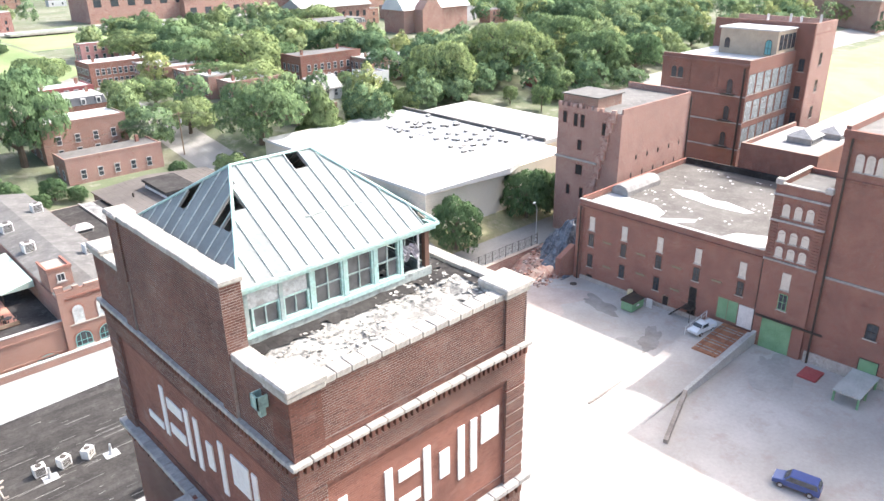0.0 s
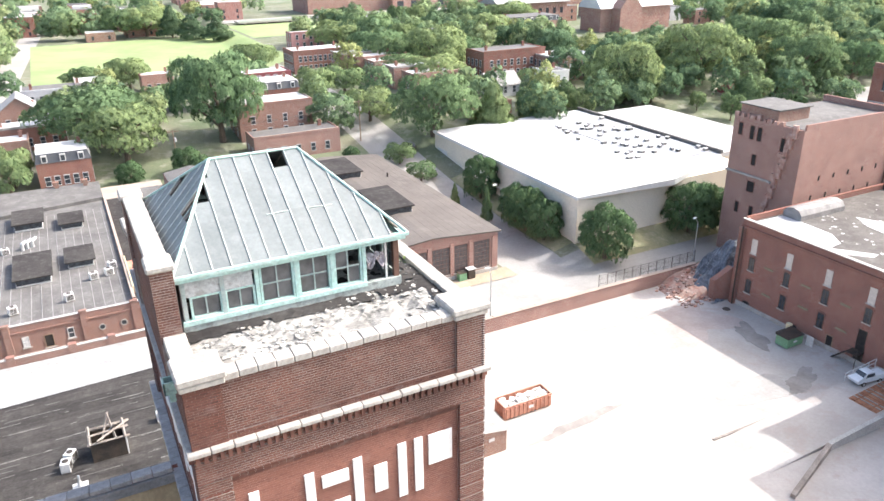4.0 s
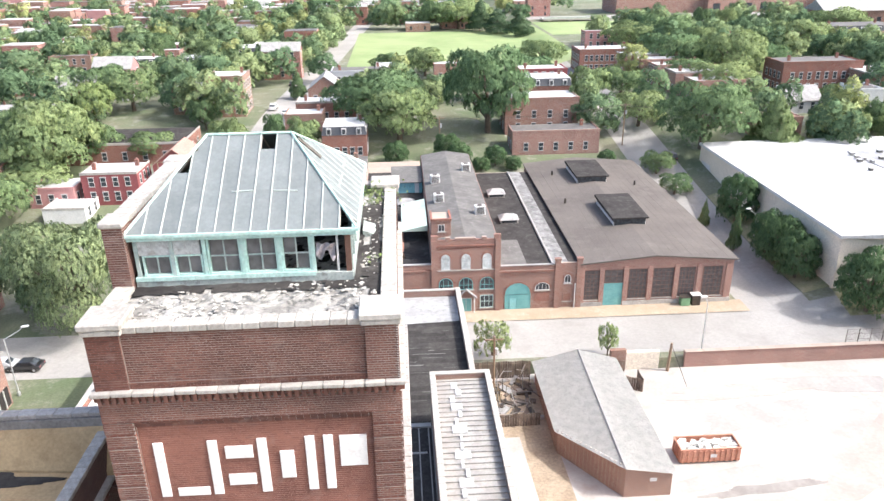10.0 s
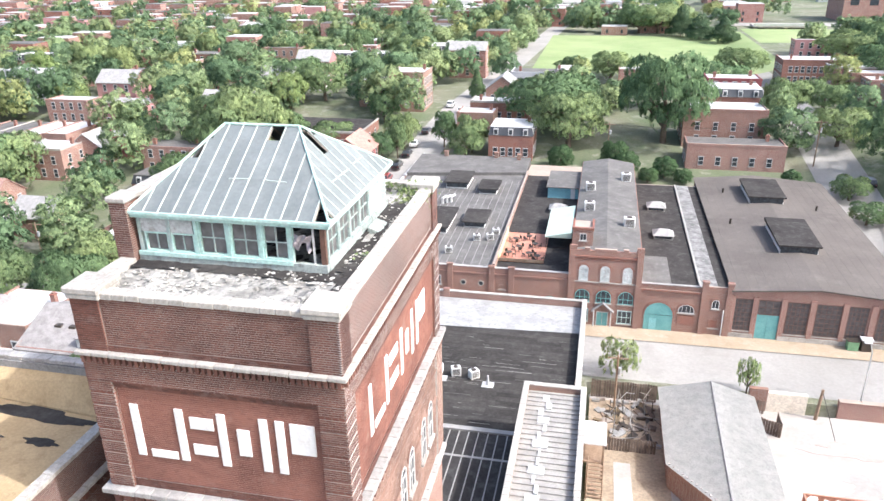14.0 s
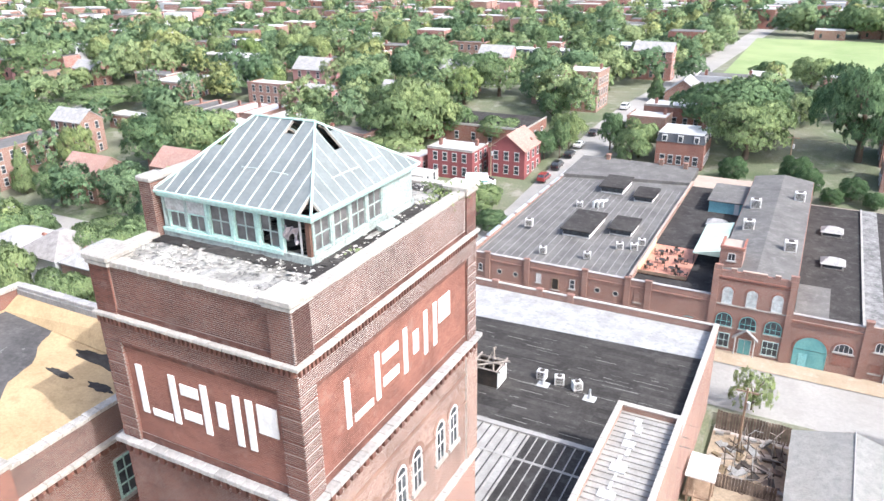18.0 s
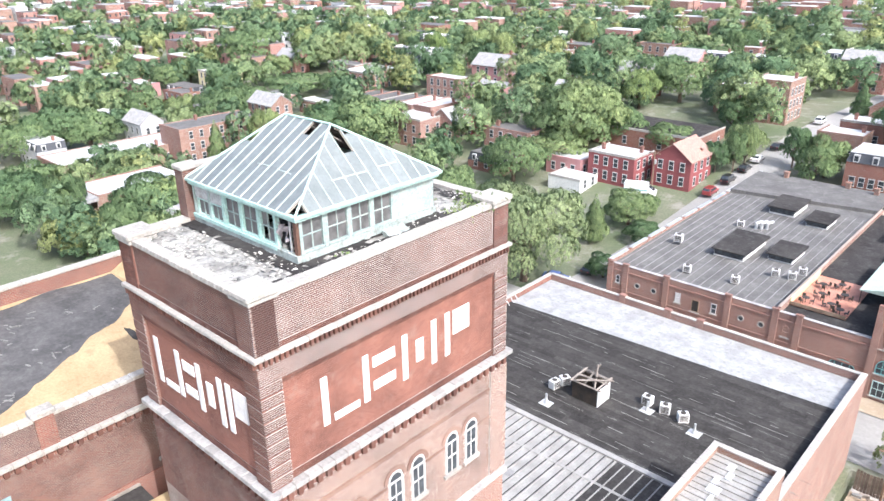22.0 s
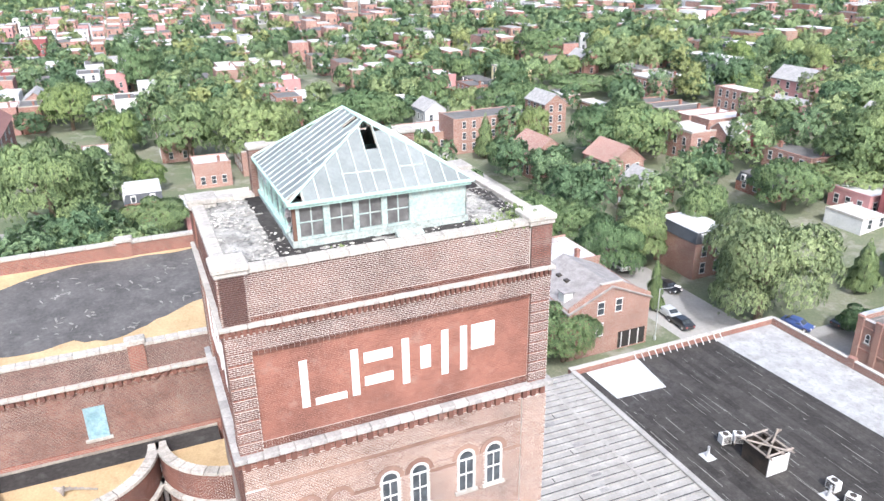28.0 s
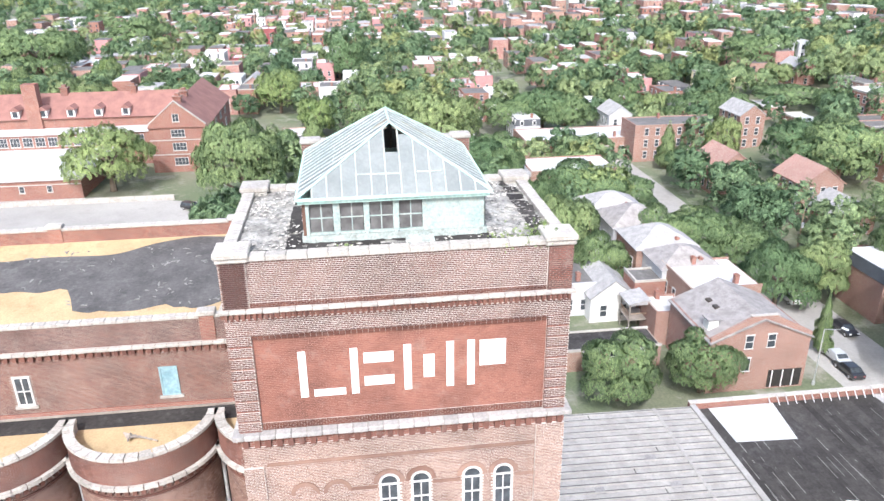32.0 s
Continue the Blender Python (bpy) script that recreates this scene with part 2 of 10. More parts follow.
CONCRETE = surface("pale concrete yard", (0.34, 0.317, 0.29), (0.45, 0.424, 0.394), 2.2, 0.09, 0.92, 0.06, stain=(0.34, 0.285, 0.248), amount=0.7, grained=0.25)
ASPHALT = surface("sun-bleached street paving", (0.27, 0.258, 0.24), (0.335, 0.322, 0.302), 2.5, 0.08, 0.92, 0.06, stain=(0.235, 0.222, 0.205), amount=0.55, grained=0.3)
DARKASPH = surface("grey asphalt", (0.2, 0.2, 0.2), (0.27, 0.265, 0.26), 3, 0.1, 0.9, 0.15, stain=(0.34, 0.33, 0.32), amount=0.4)
PAVING = surface("tan sidewalk paving", (0.33, 0.262, 0.185), (0.39, 0.315, 0.235), 4, 0.3, 0.9, 0.1, stain=(0.45, 0.39, 0.32), amount=0.5, grained=0.4)
DIRT = surface("bare tan dirt", (0.26, 0.2, 0.14), (0.37, 0.3, 0.22), 3, 0.3, 0.95, 0.4, stain=(0.2, 0.16, 0.11), amount=0.5)
DRYGRASS = surface("dry verge grass", (0.19, 0.2, 0.1), (0.3, 0.27, 0.16), 6, 0.3, 0.95, 0.4, stain=(0.4, 0.35, 0.27), amount=0.6)
LAWN = surface("cut grass lawn", (0.19, 0.255, 0.1), (0.26, 0.315, 0.14), 4, 0.05, 0.95, 0.3, stain=(0.31, 0.31, 0.17), amount=0.35, grained=0.4)
LAND = surface("town ground of yards and lots", (0.1, 0.13, 0.065), (0.17, 0.17, 0.115), 3, 0.06, 0.95, 0.3, stain=(0.32, 0.3, 0.265), amount=0.6)
GLASS = glassy("old window glass", (0.03, 0.035, 0.04))
DIMGLASS = glassy("dusty lantern glass", (0.07, 0.068, 0.068), 0.35)
# near-black that puts the shade inside rooms and openings into the colour
DARK = surface("painted interior darkness", (0.02, 0.018, 0.016), (0.035, 0.03, 0.027), 4, 1, 0.95, 0.1)
FRAME_WHITE = surface("white painted wood trim", (0.48, 0.475, 0.46), (0.56, 0.555, 0.54), 8, 1, 0.6, 0.1)
LETTER = surface("flaking white paint", (0.72, 0.71, 0.69), (0.8, 0.79, 0.77), 9, 1.5, 0.6, 0.12, stain=(0.6, 0.54, 0.5), amount=0.4, grained=0.3)
TEAL = surface("teal painted timber", (0.13, 0.34, 0.34), (0.17, 0.4, 0.39), 7, 0.7, 0.6, 0.15)
GREEN = surface("green painted timber", (0.15, 0.3, 0.16), (0.2, 0.36, 0.21), 7, 0.7, 0.6, 0.15)
IRON = surface("dark rusted iron", (0.05, 0.045, 0.04), (0.09, 0.07, 0.055), 9, 1.5, 0.6, 0.2, metal=0.4)
RUST = surface("orange-red painted steel", (0.44, 0.19, 0.12), (0.52, 0.26, 0.18), 6, 0.8, 0.55, 0.15, stain=(0.28, 0.12, 0.07), amount=0.6)
STEEL = surface("galvanised sheet metal", (0.5, 0.51, 0.51), (0.6, 0.61, 0.61), 8, 0.8, 0.45, 0.1, metal=0.5)
WOOD = surface("weathered timber", (0.22, 0.15, 0.1), (0.32, 0.23, 0.16), 9, 0.8, 0.85, 0.3)
GREYWOOD = surface("grey splintered timber", (0.2, 0.17, 0.145), (0.31, 0.275, 0.24), 9, 0.8, 0.85, 0.3)
TRUNK = surface("tree bark", (0.1, 0.075, 0.055), (0.16, 0.12, 0.09), 8, 1, 0.95, 0.5)
WALLTAN = surface("tan block wall", (0.68, 0.61, 0.5), (0.74, 0.67, 0.56), 5, 0.15, 0.85, 0.12)
RUBBLE = surface("brick rubble", (0.3, 0.14, 0.1), (0.42, 0.32, 0.26), 2.2, 0.9, 0.95, 0.9)
TARP = surface("dark blue-grey tarpaulin", (0.03, 0.037, 0.05), (0.13, 0.15, 0.18), 3.5, 1.3, 0.3, 0.8, stain=(0.4, 0.42, 0.45), amount=0.5)

# ---- trees ----
def leaf_material(name, c1, c2, spread=0.24, cut=46.0):
    m = bpy.data.materials.new(name)
    m.use_nodes = True
    nt = m.node_tree
    nt.nodes.remove(nt.nodes["Principled BSDF"])
    out = nt.nodes["Material Output"]
    tc = nt.nodes.new("ShaderNodeTexCoord")
    oi = nt.nodes.new("ShaderNodeObjectInfo")
    ge = nt.nodes.new("ShaderNodeNewGeometry")
    base = ramp(nt, oi.outputs["Random"], ((0.0, c1), (0.55, tuple((a + b) / 2 for a, b in zip(c1, c2))), (1.0, c2)))
    shade = ramp(nt, ge.outputs["Random Per Island"], ((0.0, (1 - spread,) * 3), (1.0, (1 + spread * 1.2, 1 + spread * 1.15, 1 + spread * 0.9))))
    col = mixc(nt, 1.0, base, shade, 'MULTIPLY')
    n = noise_node(nt, tc.outputs["Object"], 3.0, 3)
    col = mixc(nt, 0.8, col, ramp(nt, n, ((0.3, (0.7, 0.75, 0.7)), (0.7, (1.25, 1.2, 1.05)))), 'MULTIPLY')
    fleck = noise_node(nt, tc.outputs["Object"], cut * 0.8, 2, 0.6)
    col = mixc(nt, 0.9, col, ramp(nt, fleck, ((0.36, (0.62, 0.66, 0.7)), (0.64, (1.4, 1.36, 1.34)))), 'MULTIPLY')
    d = nt.nodes.new("ShaderNodeBsdfDiffuse")
    t = nt.nodes.new("ShaderNodeBsdfTranslucent")
    mix = nt.nodes.new("ShaderNodeMixShader")
    mix.inputs[0].default_value = 0.3
    nt.links.new(col, d.inputs[0])
    nt.links.new(col, t.inputs[0])
    nt.links.new(d.outputs[0], mix.inputs[1])
    nt.links.new(t.outputs[0], mix.inputs[2])
    gap = noise_node(nt, tc.outputs["Object"], cut, 2, 0.6)
    hole = nt.nodes.new("ShaderNodeBsdfTransparent")
    leaf = nt.nodes.new("ShaderNodeMixShader")
    nt.links.new(ramp(nt, gap, ((0.45, (0, 0, 0)), (0.48, (1, 1, 1)))), leaf.inputs[0])
    nt.links.new(hole.outputs[0], leaf.inputs[1])
    nt.links.new(mix.outputs[0], leaf.inputs[2])
    nt.links.new(leaf.outputs[0], out.inputs[0])
    return m


LEAF = leaf_material("green leaves", (0.127, 0.198, 0.113), (0.255, 0.318, 0.165))
LEAF_LIGHT = leaf_material("yellow-green leaves", (0.2, 0.275, 0.12), (0.265, 0.32, 0.16))
LEAF_DENSE = leaf_material("dense dark leaves", (0.085, 0.145, 0.08), (0.12, 0.185, 0.1))
LEAF_WILLOW = leaf_material("grey-green willow leaves", (0.23, 0.285, 0.165), (0.28, 0.33, 0.195))
LEAF_DARK = leaf_material("dark blue-green needles", (0.08, 0.13, 0.085), (0.11, 0.16, 0.1))
LEAF_RED = leaf_material("dark red-brown leaves", (0.13, 0.06, 0.04), (0.16, 0.085, 0.05))


def mesh_from(name, verts, faces, *materials, outward=None):
    """A mesh of quads from arrays; outward: shading directions of the corners of soft foliage."""
    me = bpy.data.meshes.new(name)
    me.vertices.add(len(verts))
    me.vertices.foreach_set("co", np.asarray(verts, dtype=np.float32).ravel())
    n = len(faces)
    me.loops.add(n * 4)
    me.loops.foreach_set("vertex_index", np.asarray(faces, dtype=np.int32).ravel())
    me.polygons.add(n)
    me.polygons.foreach_set("loop_start", np.arange(0, n * 4, 4, dtype=np.int32))
    me.update(calc_edges=True)
    for m in materials:
        me.materials.append(m)
    me.polygons.foreach_set("use_smooth", np.full(n, outward is not None, dtype=bool))
    if outward is not None:
        soft = me.attributes.new("custom_normal", 'FLOAT_VECTOR', 'POINT')
        soft.data.foreach_set("vector", np.asarray(outward, dtype=np.float32).ravel())
    return me


def leaf_quads(rng, pts, nrm, size):
    """A small bent leaf clump at each point, turned roughly outwards."""
    n = len(pts)
    nn = nrm + rng.normal(0, 0.42, (n, 3))
    nn /= np.linalg.norm(nn, axis=1, keepdims=True)
    ref = rng.normal(0, 1, (n, 3))
    u = np.cross(nn, ref)
    u /= np.linalg.norm(u, axis=1, keepdims=True)
    v = np.cross(nn, u)
    s = (size * rng.uniform(0.6, 1.35, n))[:, None]
    a = rng.uniform(0.55, 1.0, n)[:, None]
    c = pts
    q = np.stack([c - u * s * 0.9, c - v * s * a + nn * s * 0.15, c + u * s, c + v * s * a - nn * s * 0.1], axis=1)
    return q.reshape(-1, 3)


def crown_lobes(rng, kind):
    lobes = []
    if kind == "cone":
        for k in range(11):
            f = k / 10
            r = 0.62 * (1 - f) ** 0.75 + 0.1
            a = k * 2.4
            lobes.append((math.cos(a) * 0.3 * (1 - f), math.sin(a) * 0.3 * (1 - f), 0.14 + 0.8 * f, r, 0.12))
        return np.array(lobes)
    if kind == "dense":
        for k in range(24):
            a, f = k * 2.399, (k + 0.5) / 24
            z = 0.16 + 0.7 * f
            rad = 0.66 * math.sqrt(max(0.03, 1 - ((z - 0.46) / 0.5) ** 2))
            r = rng.uniform(0.26, 0.36)
            lobes.append((math.cos(a) * rad, math.sin(a) * rad, z, r, r * 0.5))
        lobes.append((0, 0, 0.5, 0.68, 0.34))
        return np.array(lobes)
    for k in range(17):
        a = k * 2.399 + rng.uniform(-0.3, 0.3)
        f = (k + 0.5) / 17
        z = 0.3 + 0.55 * f + rng.uniform(-0.05, 0.05)
        rad = 0.68 * math.sqrt(max(0.05, 1 - ((z - 0.5) / 0.52) ** 2)) * rng.uniform(0.65, 1.05)
        r = rng.uniform(0.26, 0.42)
        lobes.append((math.cos(a) * rad, math.sin(a) * rad, z, r, r * rng.uniform(0.42, 0.58)))
    lobes.append((0, 0, 0.6, 0.55, 0.3))
    return np.array(lobes)


def crown_points(rng, kind, n):
    L = crown_lobes(rng, kind)
    w = L[:, 3] ** 2
    pick = rng.choice(len(L), int(n * 2.2), p=w / w.sum())
    d = rng.normal(0, 1, (len(pick), 3))
    d[:, 2] = np.where(d[:, 2] < -0.35, -d[:, 2] * 0.6, d[:, 2])
    d /= np.linalg.norm(d, axis=1, keepdims=True)
    c = L[pick]
    shell = rng.uniform(0.82, 1.1, (len(pick), 1))
    rr = np.stack([c[:, 3], c[:, 3], c[:, 4]], axis=1)
    p = c[:, :3] + d * rr * shell
    keep = np.ones(len(p), bool)
    for l in L:
        q = (p - l[:3]) / np.array([l[3], l[3], l[4]])
        keep &= (q ** 2).sum(1) > 0.6
    p, d = p[keep][:n], d[keep][:n]
    return p, d


def softened(rng, p, d):
    """Shading directions for leaf clumps: outward from lobe and crown, with some scatter, one for each corner."""
    mid = p - np.array([0.0, 0.0, 0.42])
    mid = mid / np.maximum(np.linalg.norm(mid, axis=1, keepdims=True), 1e-6)
    v = d * 0.6 + mid * 0.6 + rng.normal(0, 0.16, p.shape)
    v = v / np.linalg.norm(v, axis=1, keepdims=True)
    return np.repeat(v, 4, axis=0)


def crown_mesh(name, seed, kind, n, size, material):
    rng = np.random.default_rng(seed)
    p, d = crown_points(rng, kind, n)
    q = leaf_quads(rng, p, d, size)
    return mesh_from(name, q, np.arange(len(q)).reshape(-1, 4), material, outward=softened(rng, p, d))


def trunk_mesh(seed, kind):
    rng = random.Random(seed)
    bm = bmesh.new()
    if kind == "cone":
        rod(bm, (0, 0, -0.05), (0, 0, 0.75), 0.05, 7, 0.02)
        return mesh_of("trunk", bm, TRUNK)
    rod(bm, (0, 0, -0.06), (0.01, 0, 0.22), 0.075, 8, 0.055)
    rod(bm, (0.01, 0, 0.2), (0.02, 0.02, 0.6), 0.055, 7, 0.02)
    for k in range(7):
        a = k * 2.4 + rng.uniform(-0.3, 0.3)
        z = 0.18 + 0.045 * k
        rod(bm, (0.01, 0, z), (math.cos(a) * 0.5, math.sin(a) * 0.5, z + 0.2 + 0.03 * k), 0.03, 6, 0.01)
    return mesh_of("trunk", bm, TRUNK)


# ---- ground, yard, streets ----
CLOSE_X = (62, 67.5, 70, 72, 74, 75.5, 78, 80, 82, 84, 86, 90)
CLOSE_Y = (79, 81.3, 83.6, 84.5, 86, 87.5, 89, 90.5, 92, 93.2, 94.5, 96)


def sheet(name, xs, ys, lift, material, label, category, kind="structure"):
    """A sheet over the land, on a grid of the given lines."""
    xs = sorted(set(xs) | {v for v in CLOSE_X if xs[0] < v < xs[-1]})
    ys = sorted(set(ys) | {v for v in CLOSE_Y if ys[0] < v < ys[-1]})
    bm = bmesh.new()
    rows = [[bm.verts.new((x, y, ground(x, y) + lift)) for x in xs] for y in ys]
    for j in range(len(ys) - 1):
        for i in range(len(xs) - 1):
            bm.faces.new((rows[j][i], rows[j][i + 1], rows[j + 1][i + 1], rows[j + 1][i]))
    ob = part(name, bm, material)
    return tagged(ob, label, category, "", kind)


def lines(a, b, step, *extra):
    return sorted(set([round(a + k * step, 3) for k in range(int((b - a) / step) + 1)] + [b] + list(extra)))


far_x = [-2600, -1800, -1200, -800, -500] + lines(-340, 380, 12, 23.9, 24.1, 134.9, 135.1) + [520, 800, 1300, 2000, 2800]
far_y = [-1500, -900, -500] + lines(-280, 320, 12, 77.5, 77.7) + [420, 600, 900, 1400, 2200, 3200]
sheet("ground", far_x, far_y, 0, LAND, "patchy green and brown town ground of yards and verges", "ground")
ob = part("yard", prism(bmesh.new(), [(24.5, -60), (134, -60), (134, 77.3), (24.5, 77.3)], -0.35, 0.0), CONCRETE)
tagged(ob, "large pale sun-bleached concrete brewery yard with stains", "yard", "", "structure")
YARD_STAINS = [surface("red brick dust on concrete", (0.36, 0.3, 0.265), (0.42, 0.36, 0.325), 2, 0.3, 0.95, 0.05, grained=0.3), surface("grey worn concrete", (0.31, 0.295, 0.27), (0.37, 0.35, 0.325), 2, 0.3, 0.95, 0.05, grained=0.3), surface("damp dark concrete", (0.22, 0.2, 0.182), (0.3, 0.28, 0.255), 2, 0.4, 0.9, 0.05, grained=0.3)]
for number, (cx, cy, rx, ry, turn, which) in enumerate(((82, 66, 9, 5, -0.3, 0), (70, 58, 11, 4, 0.5, 0), (58, 66, 7, 3, 0.2, 1), (49, 55.5, 5.5, 1.1, 0.25, 1), (53, 53.5, 6, 0.7, 0.1, 2), (88, 58, 4, 1.6, 1.2, 2), (76, 49, 8, 2.6, -0.2, 1), (84, 47, 3.5, 1.4, 0.4, 2), (57, 71, 9, 1.4, 0.05, 0), (72, 72, 8, 1.8, -0.1, 1), (88, 31, 5, 2.4, 0.3, 1))):
    ring = []
    for k in range(44):
        a = k * math.tau / 44
        f = 1 + 0.55 * noise.noise(Vector((1.7 * math.cos(a) + cx, 1.7 * math.sin(a) + cy, 2))) + 0.2 * noise.noise(Vector((5 * math.cos(a) + cx, 5 * math.sin(a), 6)))
        u, v = rx * f * math.cos(a), ry * f * math.sin(a)
        ring.append((cx + u * math.cos(turn) - v * math.sin(turn), cy + u * math.sin(turn) + v * math.cos(turn)))
    part("stain", prism(bmesh.new(), ring, -0.01, 0.004 + 0.004 * number), YARD_STAINS[which], ob)
sheet("road", lines(-140, 180, 8, 72, 84), lines(79, 90.5, 2.3), 0.05, ASPHALT, "pale sun-bleached street in front of the brick shops", "road")
bm = bmesh.new()
edge = [[bm.verts.new((-20 + 0.06 * (y - 110) + s, y, ground(-20, y) + 0.07)) for s in (-4.5, 0, 4.5)] for y in lines(88, 430, 7)]
for lo, hi in zip(edge, edge[1:]):
    for k in (0, 1):
        bm.faces.new((lo[k], lo[k + 1], hi[k + 1], hi[k]))
tagged(part("road", bm, ASPHALT), "long straight pale street with parked cars climbing north", "road", "", "structure")
sheet("road", [67.5, 71, 77.5], lines(90, 330, 8, 91), 0.06, ASPHALT, "pale side street between shed and white warehouse", "road")
sheet("pavement", lines(-16, 68, 6), [89.4, 91.3, 93.2], 0.16, PAVING, "tan worn sidewalk in front of the brick shops", "pavement")
sheet("lawn", lines(-2, 84, 12), lines(262, 372, 12), 0.1, LAWN, "wide open cut-grass park field", "lawn")
sheet("lawn", lines(81.5, 152, 8), [86.2, 88, 92.5], 0.14, DRYGRASS, "dry grass strip along the tan warehouse", "lawn")
sheet("lawn", [77.6, 79.4, 82.0], lines(92.5, 131, 7), 0.14, DRYGRASS, "dry grass strip with trees beside the warehouse", "lawn")
# ---- bricks laid one by one on upright walls ----
def brick_material(name, c1, c2, c3, spread=0.3):
    """Fired brick: a tone for each brick, soot in patches, fine grain."""
    m, nt, b, vec = blank(name)
    r = nt.nodes.new("ShaderNodeNewGeometry").outputs["Random Per Island"]
    oi = nt.nodes.new("ShaderNodeObjectInfo").outputs["Random"]
    add = nt.nodes.new("ShaderNodeMath")
    add.operation = 'ADD'
    nt.links.new(r, add.inputs[0])
    nt.links.new(oi, add.inputs[1])
    fr = nt.nodes.new("ShaderNodeMath")
    fr.operation = 'FRACT'
    nt.links.new(add.outputs[0], fr.inputs[0])
    col = ramp(nt, fr.outputs[0], ((0.0, c1), (0.45, c2), (0.9, c3), (1.0, tuple(c * 0.88 for c in c1))))
    big = noise_node(nt, vec, 0.45, 6, 0.6)
    col = mixc(nt, 1.0, col, ramp(nt, big, ((0.32, (0.62, 0.6, 0.6)), (0.6, (1.1, 1.08, 1.05)))), 'MULTIPLY')
    small = noise_node(nt, vec, 30, 3)
    col = mixc(nt, 0.6, col, ramp(nt, small, ((0.3, (0.8, 0.8, 0.8)), (0.7, (1.15, 1.15, 1.15)))), 'MULTIPLY')
    streak = noise_node(nt, vec, 1.3, 6, 0.7)
    col = mixc(nt, ramp(nt, streak, ((0.56, (0, 0, 0)), (0.75, (0.4,) * 3))), col, (0.33, 0.27, 0.24))
    nt.links.new(col, b.inputs["Base Color"])
    b.inputs["Roughness"].default_value = 0.9
    bump(nt, b, small, 0.3, 0.004)
    return m


BRICK_LAID = brick_material("laid red brick", (0.145, 0.064, 0.048), (0.18, 0.084, 0.063), (0.115, 0.052, 0.042))
BRICK_SIGN = brick_material("red washed sign brick", (0.222, 0.096, 0.07), (0.245, 0.108, 0.079), (0.2, 0.086, 0.064))
BRICK_SOOT = brick_material("sooty brown brick", (0.125, 0.07, 0.06), (0.155, 0.085, 0.072), (0.1, 0.057, 0.05))
BRICK_PALE = brick_material("light pinkish brick", (0.215, 0.132, 0.103), (0.27, 0.178, 0.144), (0.168, 0.098, 0.076))
MORTAR = surface("pale lime mortar", (0.46, 0.42, 0.385), (0.56, 0.52, 0.485), 12, 0.5, 0.95, 0.4, stain=(0.25, 0.2, 0.17), amount=0.5)
# darker copy of the mortar: some soot, plus the shade of faces turned from the sun
MORTAR_SHADE = surface("sooty mortar with joint shade painted in", (0.21, 0.165, 0.143), (0.36, 0.31, 0.275), 12, 0.5, 0.95, 0.4, stain=(0.24, 0.185, 0.16), amount=0.4)


def face_axes(face):
    """Along, outward, for a wall that looks south, east or west."""
    return {"s": (Vector((1, 0, 0)), Vector((0, -1, 0))), "e": (Vector((0, 1, 0)), Vector((1, 0, 0))), "w": (Vector((0, -1, 0)), Vector((-1, 0, 0))), "n": (Vector((-1, 0, 0)), Vector((0, 1, 0)))}[face]


def brick_spots(u0, u1, z0, z1, row=0.08, length=0.22, gap=0.011, skip=(), head=0.32):
    out = []
    n = max(1, int(round((z1 - z0) / row)))
    for r in range(n):
        z = z0 + (z1 - z0) * r / n
        h = (z1 - z0) / n - gap
        ln = length / 2 if r % 6 == 5 else length
        u = u0 - (ln / 2 if r % 2 else 0)
        while u < u1 - 0.02:
            a, b = max(u, u0) + gap * head, min(u + ln, u1) - gap * head
            u += ln
            if b - a < 0.03:
                continue
            c = (a + b) / 2
            if any(s[0] < c < s[1] and s[2] < z + h / 2 < s[3] for s in skip):
                continue
            out.append((a, b, z, z + h))
    return out


def brickfield(face, plane, u0, u1, z0, z1, material, parent, skip=(), proud=0.012, name="brickwork", joint=None):
    """A field of single bricks standing proud of the mortar; plane is the wall's place across its face."""
    s = np.array(brick_spots(u0, u1, z0, z1, skip=skip, gap=joint if joint else 0.014 if material is BRICK_SIGN else (0.022 if face == "e" else 0.017), head=0.36 if face == "e" else 0.3))
    n = len(s)
    jit = np.random.default_rng(int(abs(u0 * 91 + z0 * 37 + plane * 13))).uniform(0.85, 1.1, n) * (min(proud, 0.006) if face == "e" else 0.0022)
    al, ou = face_axes(face)
    flip = -1.0 if face in ("w", "n") else 1.0
    a, b, z, w = s[:, 0], s[:, 1], s[:, 2], s[:, 3]
    base = plane * abs(np.array(ou))
    v = np.zeros((n, 8, 3))
    for k, (uu, zz, dd) in enumerate(((a, z, 0), (b, z, 0), (b, w, 0), (a, w, 0), (a, z, 1), (b, z, 1), (b, w, 1), (a, w, 1))):
        v[:, k] = base + np.outer(uu, np.abs(np.array(al))) + np.outer(zz, (0, 0, 1)) + np.outer(jit * dd - 0.02 * (1 - dd), np.array(ou))
    quads = np.array(((4, 5, 6, 7), (0, 1, 5, 4), (1, 2, 6, 5), (2, 3, 7, 6), (3, 0, 4, 7)))
    if flip < 0:
        quads = quads[:, ::-1]
    f = (quads[None] + (np.arange(n) * 8)[:, None, None]).reshape(-1, 4)
    ob = part(name, mesh_from(name, v.reshape(-1, 3), f, material), None, parent)
    ob["kind"] = "stuff"
    return ob


def at_face(face, plane, u, z):
    al, ou = face_axes(face)
    p = Vector([abs(c) for c in ou]) * plane + Vector([abs(c) for c in al]) * u
    return Vector((p.x, p.y, z))


